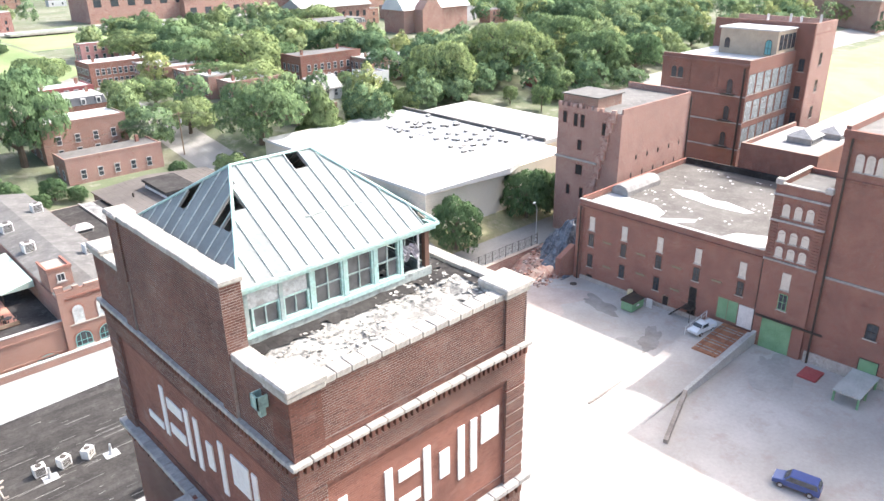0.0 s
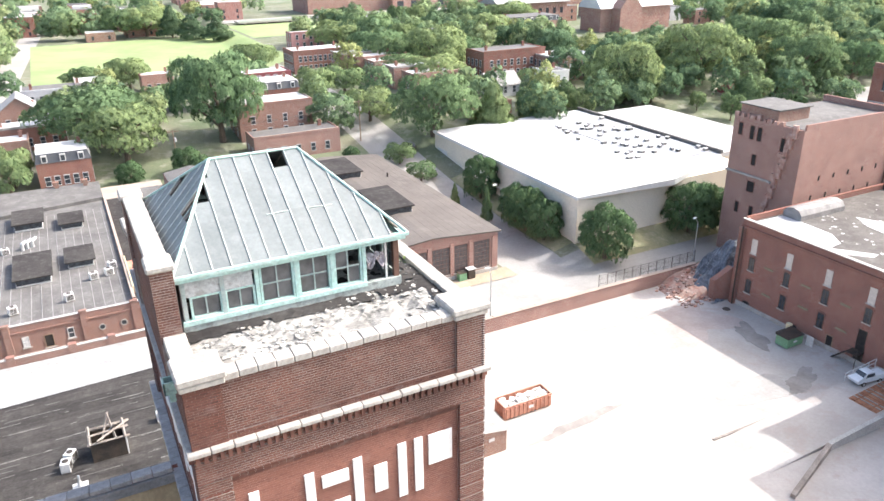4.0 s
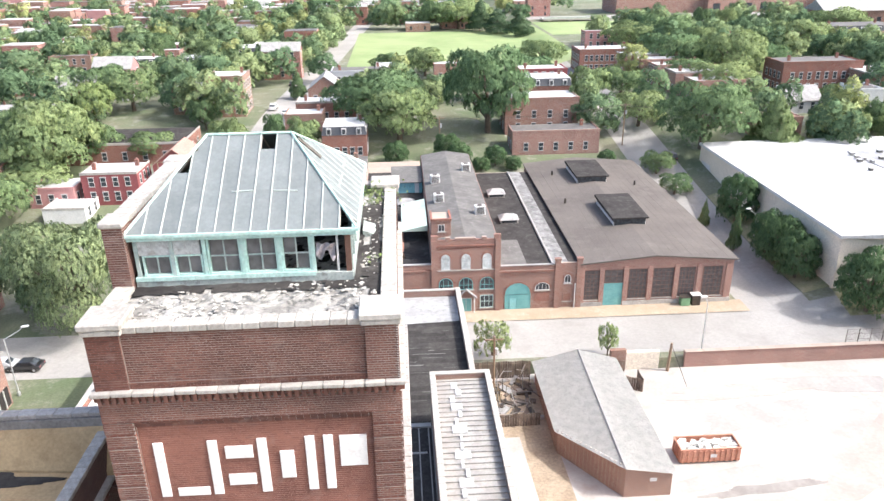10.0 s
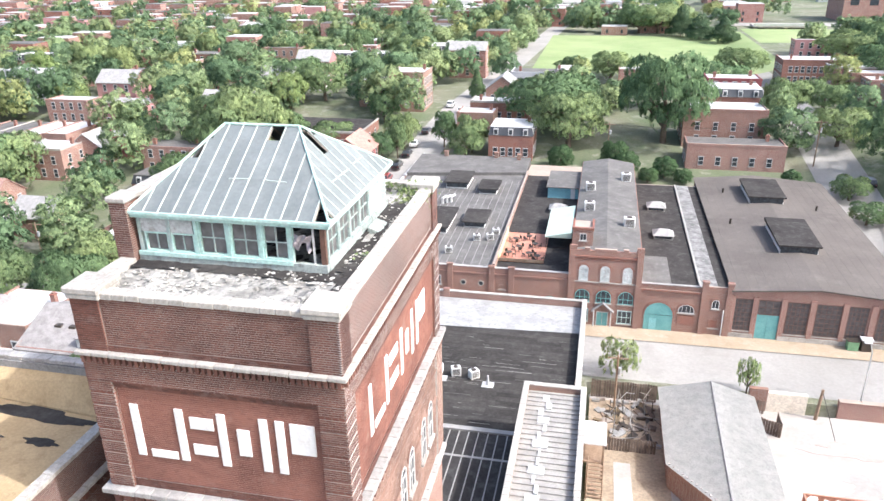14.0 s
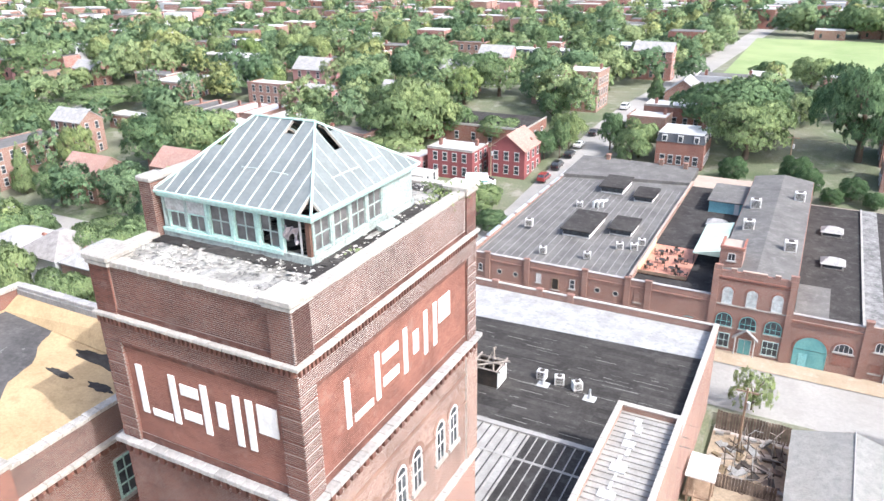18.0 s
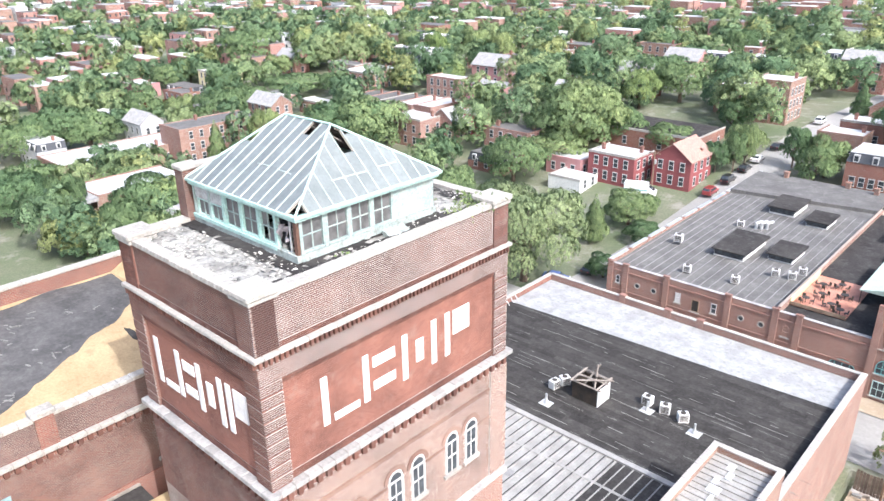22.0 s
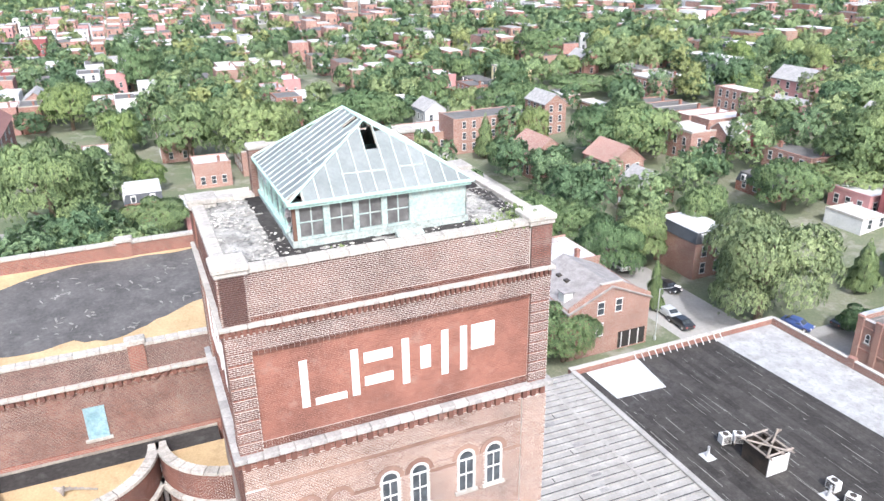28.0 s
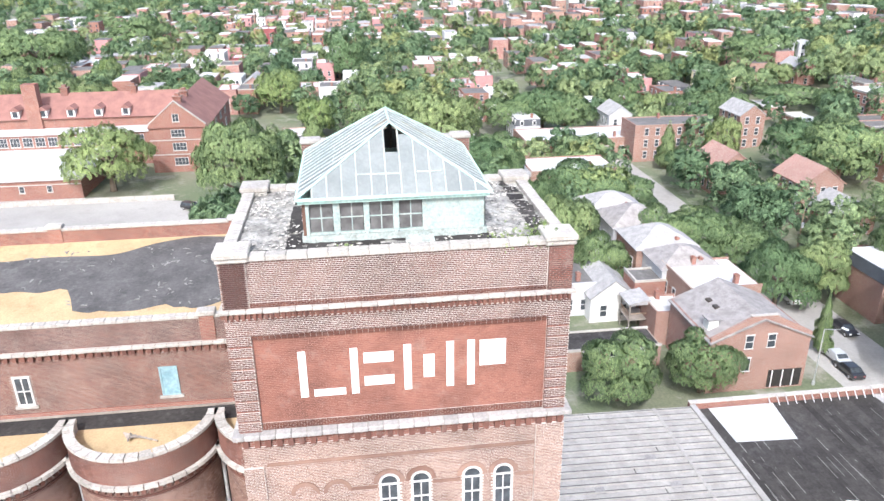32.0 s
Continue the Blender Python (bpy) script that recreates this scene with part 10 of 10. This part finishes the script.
house(-51.0, 97.5, 10, 7, 8.2, BRICK_OR, WHITEROOF, "mansard", "narrow red house with a dark mansard dormer", sides="e", chimneys=0)
house(-58.0, 102.5, 9, 12, 5.5, BRICK_OR, BRICK_OR, label="orange brick rear wing", sides="e", chimneys=1)
SLATE = surface("worn mauve-grey slates", (0.2, 0.185, 0.18), (0.3, 0.28, 0.27), 9, 0.8, 0.85, 0.35, stain=(0.36, 0.34, 0.32), amount=0.5)
corner = house(-38.2, 67.4, 12, 13, 7.4, BRICK_OR, SLATE, "gable_x", "orange brick corner house with a slate gabled roof", sides="", chimneys=2, steep=0.42)
for yy, zz in ((-1.6, 6.4), (1.3, 6.4), (-1.6, 3.2)):
    w = part("window", WIN, None, corner)
    w.matrix_basis = Matrix.Translation((6.01, yy, zz)) @ Matrix.Rotation(radians(90), 4, 'Z')
part("gable_parapet", prism(bmesh.new(), [(5.62, -6.6), (5.99, -6.6), (5.99, -1.7), (5.62, -1.7)], 7.0, [8.1, 8.1, 10.6, 10.6]), BRICK_OR, corner)
part("gable_parapet", B(5.62, 5.99, -1.7, 1.7, 7.0, 10.75), BRICK_OR, corner)
part("gable_parapet", prism(bmesh.new(), [(5.62, 1.7), (5.99, 1.7), (5.99, 6.6), (5.62, 6.6)], 7.0, [10.6, 10.6, 8.1, 8.1]), BRICK_OR, corner)
part("coping", B(5.56, 6.05, -1.8, 1.8, 10.75, 10.87), STONE, corner)
part("shopfront", B(6.0, 6.12, 1.6, 6.0, 0.6, 3.0), DARK, corner)
for yy in (2.0, 3.4, 4.8):
    part("shop_post", B(6.1, 6.22, yy, yy + 0.12, 0.6, 3.0), PAINT_WHITE, corner)
for q in (-0.9, 1.1):
    part("skylight", B(-1.8 + q, -0.9 + q, -3.4, -2.6, 8.9, 9.25), IRON, corner)
dorm = part("dormer", B(2.2, 3.6, -5.9, -4.6, 7.6, 9.3), PAINT_WHITE, corner, "small white dormer")
part("dormer_roof", B(2.0, 3.8, -6.1, -4.2, 9.3, 9.42), SLATE, dorm)
house(-50.5, 69.5, 10, 10.5, 8.0, BRICK_BN, WHITEROOF, label="brick house with a white flat roof and chimneys", sides="es", chimneys=2, step=3)
house(-57.2, 68.0, 7.5, 9, 7.6, PAINT_GREY, SLATE, "hip", "grey house with a hipped slate roof", sides="es", chimneys=1, steep=0.6)
house(-65.5, 67.5, 9, 10, 7.8, BRICK_BN, SHINGLE, "hip", "brown house with a grey hipped roof", sides="es", chimneys=2, steep=0.55)
house(-75.0, 67.0, 9, 10, 8.0, PAINT_GREY, SLATE, "hip", "pale mansion with hipped roofs and chimneys", sides="es", chimneys=2, steep=0.6)
house(-84.5, 66.0, 9, 11, 7.4, BRICK_PK, SHINGLE, "hip", "brick mansion with a grey hipped roof", sides="es", chimneys=2, steep=0.55)
house(-55.2, 61.6, 4.6, 4.8, 6.2, BRICK_S, GREYROOF, label="small brick rear wing with a dark flat roof", sides="es", chimneys=0)
house(-47.3, 61.6, 5.4, 4.8, 5.2, BRICK_OR, WHITEROOF, label="orange brick rear wing with a white roof", sides="e", chimneys=2)
def rear_porch(x, y, levels, w, d, label):
    """An open timber porch of several levels with a lean-to roof."""
    porch = thing("rear_porch", label, "porch", at=(x, y, 1.3))
    h = 2.6 * levels
    for px in (-w, 0, w) if w > 2.5 else (-w, w):
        for py in (-d, d):
            part("post", B(px - 0.08, px + 0.08, py - 0.08, py + 0.08, 0, h), GREYWOOD, porch)
    for q in range(1, levels):
        z = 2.6 * q
        part("platform", B(-w - 0.2, w + 0.2, -d - 0.2, d + 0.2, z, z + 0.16), GREYWOOD, porch)
        part("rail", boxes((-w, w, -d - 0.05, -d + 0.05, z + 0.95, z + 1.05), (w - 0.05, w + 0.05, -d, d, z + 0.95, z + 1.05)), WOOD, porch)
        for k in range(int(2 * w / 0.5)):
            part("baluster", B(-w + 0.5 * k, -w + 0.5 * k + 0.06, -d - 0.03, -d + 0.03, z + 0.16, z + 0.95), WOOD, porch)
    part("roof", prism(bmesh.new(), [(-w - 0.4, -d - 0.4), (w + 0.4, -d - 0.4), (w + 0.4, d + 0.2), (-w - 0.4, d + 0.2)], h - 0.1, [h + 0.1, h + 0.1, h + 0.7, h + 0.7]), SHINGLE, porch)


rear_porch(-49.6, 58.0, 2, 1.7, 1.3, "two-level timber back porch with a grey roof")
house(-110.5, 65.5, 11, 19, 8.2, BRICK_BN, WHITEROOF, label="long three-storey brick flats with a white roof", sides="e", chimneys=1)
rear_porch(-107.6, 54.2, 3, 3.6, 1.4, "three-level weathered timber back porch")
house(-42.0, 51.5, 5, 13, 3.2, BRICK_BN, TARROOF, label="low brick outbuilding with black flat roof", sides="e", chimneys=0, step=4)
house(-60.0, 50.0, 10, 8, 5.4, PAINT_GREY, GREYROOF, label="grey house with rear porch", sides="e")
house(-151.0, 82.0, 14, 36, 5.0, BRICK_BN, WHITEROOF, label="long low building with a white roof", sides="e", chimneys=1, step=5)
house(-111.4, 26.2, 14, 14.5, 4.0, PAINT_PINK, WHITEROOF, label="low pale-walled shed with a broad white roof", sides="", chimneys=1)
house(-139.0, 28.0, 8, 8.5, 6.0, BRICK_PK, WHITEROOF, label="small red brick house behind trees", sides="es")

# rows of houses along the western streets
ROWS_WEST = (
    (-223, -22.7, 11, 6.2, 8.6, ROWBRICK, WHITEROOF, "dark red brick row house beside the school"), (-223, -16, 11, 6.0, 8.6, BRICK_S, GREYROOF, "dark red brick row house beside the school"),
    (-224, 5, 11, 6.4, 8.4, BRICK_PK, WHITEROOF, "tan brick row house with white cornice"), (-222.5, 11.6, 11, 6.4, 8.6, PAINT_WHITE, GREYROOF, "white painted row house with arched windows"),
    (-228, 18.3, 12, 6.6, 7.8, BRICK_PK, WHITEROOF, "tan brick row house with white cornice"), (-203, 39, 12, 11, 5.2, BRICK_BN, SHINGLE, "brick house with a broad grey roof"),
    (-281, -60, 13, 7, 8.8, ROWBRICK, WHITEROOF, ""), (-281, -51, 13, 7, 8.6, BRICK_PK, GREYROOF, ""), (-298, -46, 12, 8, 8.6, PAINT_WHITE, WHITEROOF, "white painted house with flat roof"),
    (-321, -42, 12, 9, 9.4, PAINT_WHITE, WHITEROOF, "tall white painted house with flat roof"), (-283, -30, 12, 8, 8.8, ROWBRICK, GREYROOF, ""), (-316, -30, 12, 7, 7.4, PAINT_RED, WHITEROOF, "red painted row house"),
    (-408, -27, 14, 11, 11.4, PAINT_RED, WHITEROOF, "tall pink-red painted house with flat roof"), (-318, -19, 11, 8, 7.6, PAINT_WHITE, WHITEROOF, "white painted house with flat roof"),
    (-281, 0, 12, 8, 9.4, PAINT_GREY, GREYROOF, "grey house with dark flat roof"), (-278, 9.5, 12, 7, 9.2, PAINT_PINK, WHITEROOF, "pink painted row house with porch"), (-342, 11, 12, 8, 7.0, PAINT_GREY, SHINGLE, "grey house with dark flat roof"),
    (-252, 71, 13, 8, 6.2, PAINT_PINK, WHITEROOF, "pink-red row house with white roof"), (-281, 39, 12, 8, 5.0, BRICK_BN, WHITEROOF, ""),
    (-100, 139, 11, 9, 7.4, BRICK_PK, WHITEROOF, "brick house with stepped white roofs"), (-91, 151, 9, 7, 5.6, PAINT_RED, SHINGLE, "small red house with dark roof"),
    (-190, 194, 15, 9, 5.6, PAINT_PINK, GREYROOF, "pink-red row house with dark roof"), (-152, 170, 12, 16, 6.8, ROWBRICK, WHITEROOF, "red brick row house with rear porches"),
    (-273, 128, 15, 10, 8.4, ROWBRICK, GREYROOF, ""), (-229, 126, 14, 9, 5.6, PAINT_PINK, WHITEROOF, ""), (-208, 147, 15, 9, 6.4, PAINT_YELLOW, WHITEROOF, "cream painted side wall of a brick house"),
    (-203, 107, 12, 20, 3.8, PAINT_WHITE, WHITEROOF, "row of low garages with white roofs"), (-174, 122, 16, 14, 6.2, BRICK_BN, GREYROOF, "brown brick house with a roof unit"),
)
for x, y, w, d, h, wall, roof, lb in ROWS_WEST:
    house(x, y, w, d, h, wall, roof, "flat", lb or "brick town house with a pale flat roof among trees", sides="es" if x > -330 else "e", chimneys=1, step=2.8)
for k in range(4):
    house(-284, 52 + 7.2 * k, 15, 6.8, 8.4 - 0.3 * k, ROWBRICK, WHITEROOF, label="red brick row house with white stepped roof", sides="es" if k == 0 else "e", chimneys=1, step=2.8)
for k in range(5):
    house(-134 + 6.8 * k, 153 + 0.6 * k, 6.6, 15, 5.4, BRICK_PK, GREYROOF if k < 3 else WHITEROOF, label="low brown brick row house with black roof", sides="s", chimneys=1, step=2.6)
house(-94, 145.5, 10, 7, 4.6, BRICK_PK, SHINGLE, "gable_y", "pale brick house with solar panels on its roof", sides="es", chimneys=1)
house(-57, 56.0, 9, 7, 4.2, PAINT_WHITE, SHINGLE, "gable_x", "white rear house with grey hipped roof", sides="e", chimneys=1)

# ---- the town further out, laid out along its street grid ----
rng = random.Random(7)


def free(x, y, pad):
    if -17 < x < 155 and -80 < y < 150 and not (x > 76 and y > 143):
        return False
    if 79 < y < 91 and x < 20:
        return False
    if (-27 if y < 235 else -23.5) < x + 0.06 * (110 - y) < (-12 if y < 235 else -16.5) and y > 85:
        return False
    if 22 < x < 66 and 148 < y < 160:
        return False
    if 66 < x < 77 and y > 85:
        return False
    if -37 < x < -12 and 38 < y < 93:
        return False
    if -62 < x < -24 and 94 < y < 178:
        return False
    if -8 < x < 95 and 212 < y < 378:
        return False
    if -60 < x < 20 and -80 < y < 45:
        return False
    if 150 < x < 260 and -40 < y < 130:
        return False
    if 84 < x < 330 and 392 < y < 416 or 86 < x < 140 and 326 < y < 416:
        return False
    if 118 < x < 430 and 335 < y < 560 or 170 < x < 275 and 200 < y < 262:
        return False
    if 180 < x < 270 and 250 < y < 310 or 215 < x < 420 and 56 < y < 145:
        return False
    if -128 < x < -56 and 12 < y < 47:
        return False
    if -205 < x < -56 and -115 < y < -6:
        return False
    for a in BLOCKED:
        if a[0] - pad < x < a[1] + pad and a[2] - pad < y < a[3] + pad:
            return False
    return True


WALLS = [ROWBRICK, BRICK_S, BRICK_OR, ROWBRICK, BRICK_PK, PAINT_PINK, ROWBRICK, PAINT_GREY, PAINT_WHITE, BRICK_OR, BRICK_BN, BRICK_PK, BRICK_S]
ROOFS = [WHITEROOF, WHITEROOF, GREYROOF, WHITEROOF, SHINGLE, GREYROOF]
SORTS = {ROWBRICK: "bright red brick", PAINT_PINK: "pink painted", BRICK_PK: "faded red brick", BRICK_S: "dark red brick", BRICK_OR: "orange brick", BRICK_BN: "brown brick", PAINT_RED: "red painted", PAINT_GREY: "grey", PAINT_WHITE: "white painted"}
plots = []
for col in range(-16, 8):
    for side in (0, 1):
        px = -70 + col * 48 + side * 19
        for row in range(-32, 60):
            py = 12 + row * 9.4
            plots.append((px, py))
rng.shuffle(plots)
plots.sort(key=lambda p: (p[0] - 30) ** 2 + (p[1] - 20) ** 2)
far_boxes = []
for px, py in plots:
    if rng.random() < 0.42:
        continue
    x, y = px + rng.uniform(-2.5, 2.5), py + rng.uniform(-1, 1)
    if math.hypot(x - 30, y - 10) > 900 or x + y < -800 or not free(x, y, 6):
        continue
    if x > 60 and y < 150 or x > 100 and y < 262:
        continue
    w, d, h = rng.uniform(10, 15), rng.uniform(6.2, 8.6), rng.choice((4.0, 6.4, 6.8, 7.2, 6.6, 9.4))
    wall, roof = rng.choice(WALLS), rng.choice(ROOFS)
    if -62 < x < 76 and 95 < y < 240 or -128 < x < -20 and 40 < y < 132:
        continue
    if len(HOUSES) < 200:
        style = rng.choice(("flat", "flat", "flat", "flat", "gable_x", "mansard"))
        sort = SORTS[wall]
        roofword = {"flat": "flat", "gable_x": "gabled", "mansard": "mansard"}[style]
        house(x, y, w, d, h, wall, roof if style == "flat" else (SHINGLE if style == "gable_x" else roof), style, "%s town house with a %s roof among trees" % (sort, roofword), "se" if x < 40 else "sw", chimneys=rng.choice((0, 1, 1, 2)), step=2.9)
    else:
        far_boxes.append((x, y, w, d, h, WALLS.index(wall), ROOFS.index(roof)))

# houses past the counted ones, in one mesh
bm = bmesh.new()
kinds = WALLS + ROOFS + [GLASS]
for x, y, w, d, h, iw, ir in far_boxes:
    g = ground(x, y) - 0.5
    n = len(bm.faces)
    box(bm, x - w / 2, x + w / 2, y - d / 2, y + d / 2, g, g + h + 0.5)
    box(bm, x - w / 2 + 0.3, x + w / 2 - 0.3, y - d / 2 + 0.3, y + d / 2 - 0.3, g + h + 0.5, g + h + 0.7)
    bm.faces.ensure_lookup_table()
    for k in range(n, n + 6):
        bm.faces[k].material_index = iw
    for k in range(n + 6, n + 12):
        bm.faces[k].material_index = len(WALLS) + ir
    n = len(bm.faces)
    for s in range(int(h / 3.2)):
        for k in (-0.28, 0.28):
            z = g + 1.4 + 3.1 * s
            box(bm, x + w / 2 - 0.02, x + w / 2 + 0.05, y + k * d - 0.5, y + k * d + 0.5, z, z + 1.7)
            box(bm, x + k * w - 0.5, x + k * w + 0.5, y - d / 2 - 0.05, y - d / 2 + 0.02, z, z + 1.7)
    bm.faces.ensure_lookup_table()
    for k in range(n, len(bm.faces)):
        bm.faces[k].material_index = len(kinds) - 1
me = bpy.data.meshes.new("distant_houses")
bm.to_mesh(me)
bm.free()
for m in kinds:
    me.materials.append(m)
tagged(new("distant_houses", me), "distant brick houses of the town among trees", "houses", "", "stuff")

# trees between the houses: the nearer ones single, the far woods joined
FAR = np.array([(q[0], q[1], q[2] / 2 + 1.2, q[3] / 2 + 1.2) for q in far_boxes])


def roofed(x, y):
    """Whether a spot lies on a distant house."""
    return bool(np.any((np.abs(FAR[:, 0] - x) < FAR[:, 2]) & (np.abs(FAR[:, 1] - y) < FAR[:, 3])))


spots = []
for k in range(16500):
    a, q = rng.uniform(-0.9, 4.2), rng.random() ** 0.68
    R = 110 + 1500 * q
    x, y = 30 + R * math.cos(a), 10 + R * math.sin(a)
    if x + y < -1300 or not free(x, y, 0.5) or roofed(x, y):
        continue
    if x > 90 and y < 140 and R < 330:
        continue
    if any((x - t[0]) ** 2 + (y - t[1]) ** 2 < (t[2] + 4) ** 2 for t in TREES[:125]):
        continue
    spots.append((R, x, y, rng.uniform(3.4, 6.8), rng.uniform(7, 12.5)))
for k in range(2600):
    a, R = rng.uniform(-0.2, 3.9), rng.uniform(95, 420)
    x, y = 30 + R * math.cos(a), 10 + R * math.sin(a)
    if free(x, y, 1.0) and not any((x - t[0]) ** 2 + (y - t[1]) ** 2 < (t[2] + 3) ** 2 for t in TREES[:125]):
        spots.append((R, x, y, rng.uniform(3.6, 7.0), rng.uniform(7, 13)))
for k in range(90):
    x, y = rng.uniform(128, 262), rng.uniform(143, 200)
    if free(x, y, 1.0) and not (150 < x < 185 and y < 150):
        spots.append((math.hypot(x - 30, y - 10), x, y, rng.uniform(4.5, 8.0), rng.uniform(8, 12)))
spots.sort()
taken = []
near = [s for s in spots if s[0] < 330]
rng.shuffle(near)
single = near[:165]
for R, x, y, r, h in single:
    tree(x, y, r, h, rng.choice(("round", "round", "round", "round", "round", "light", "cone")) if R > 130 else "round")
rest = near[165:] + [s for s in spots if s[0] >= 330]
gen = np.random.default_rng(5)
shapes = []
for q in (21, 22, 23):
    shapes.append(crown_points(np.random.default_rng(q), "round", 400))
allq, tone, soft = [], [], []
for k, (R, x, y, r, h) in enumerate(rest):
    p, d = shapes[k % 3]
    n, size = (300, 0.17) if R < 330 else (130, 0.24) if R < 480 else (60, 0.33) if R < 720 else (24, 0.48)
    sel = gen.permutation(len(p))[:n]
    pts = p[sel] * np.array([r, r, h]) + np.array([x, y, ground(x, y)])
    allq.append(leaf_quads(gen, pts, d[sel], size * r))
    soft.append(softened(gen, p[sel], d[sel]))
    tone.append(np.full(len(sel), gen.choice(5, p=(0.24, 0.26, 0.24, 0.16, 0.1))))
allq = np.concatenate(allq)
DISTANT = [leaf_material("distant leaves " + w, c, c, 0.24, 2.6) for w, c in (("deep", (0.118, 0.182, 0.112)), ("mid", (0.16, 0.23, 0.14)), ("fresh", (0.198, 0.265, 0.15)), ("pale", (0.24, 0.298, 0.165)), ("yellow", (0.278, 0.312, 0.152)))]
me = mesh_from("distant_trees", allq, np.arange(len(allq)).reshape(-1, 4), *DISTANT, outward=np.concatenate(soft))
me.polygons.foreach_set("material_index", np.concatenate(tone).astype(np.int32))
tagged(new("distant_trees", me), "distant green tree canopy of the town", "woods", "", "stuff")

# ---- single bricks of the south-east corner pier ----
def single_bricks(face, plane, u0, u1, z0, z1, material, parent, rng):
    al, ou = face_axes(face)
    for a, b, c, d in brick_spots(u0, u1, z0, z1, gap=0.024):
        key = ("brick", round(b - a, 2), face)
        if key not in STONES:
            w, h = (b - a) / 2, (d - c) / 2
            bm = B(-w, w, -0.03, 0.03, -h, h) if face == "s" else B(-0.03, 0.03, -w, w, -h, h)
            STONES[key] = mesh_of("brick", bevel(bm, 0.005), material)
        ob = part("brick", STONES[key], None, parent)
        ob.location = at_face(face, plane, (a + b) / 2, (c + d) / 2) + ou * (-0.026 + rng.uniform(0.0, 0.003))
        ob.rotation_euler = (rng.uniform(-0.01, 0.01), rng.uniform(-0.01, 0.01), rng.uniform(-0.015, 0.015))


rng = random.Random(21)
for face, plane, u0, u1 in PIERS:
    part("mortar_bed", B(*slab(face, plane, u0 + 0.01, u1 - 0.01, 41.08, 42.95, -0.05, 0.0)), MORTAR if face == "e" else MORTAR_SHADE, tower)
    single_bricks(face, plane, u0, u1, 41.09, 42.94, BRICK_SOOT if face == "e" else BRICK_LAID, tower, rng)
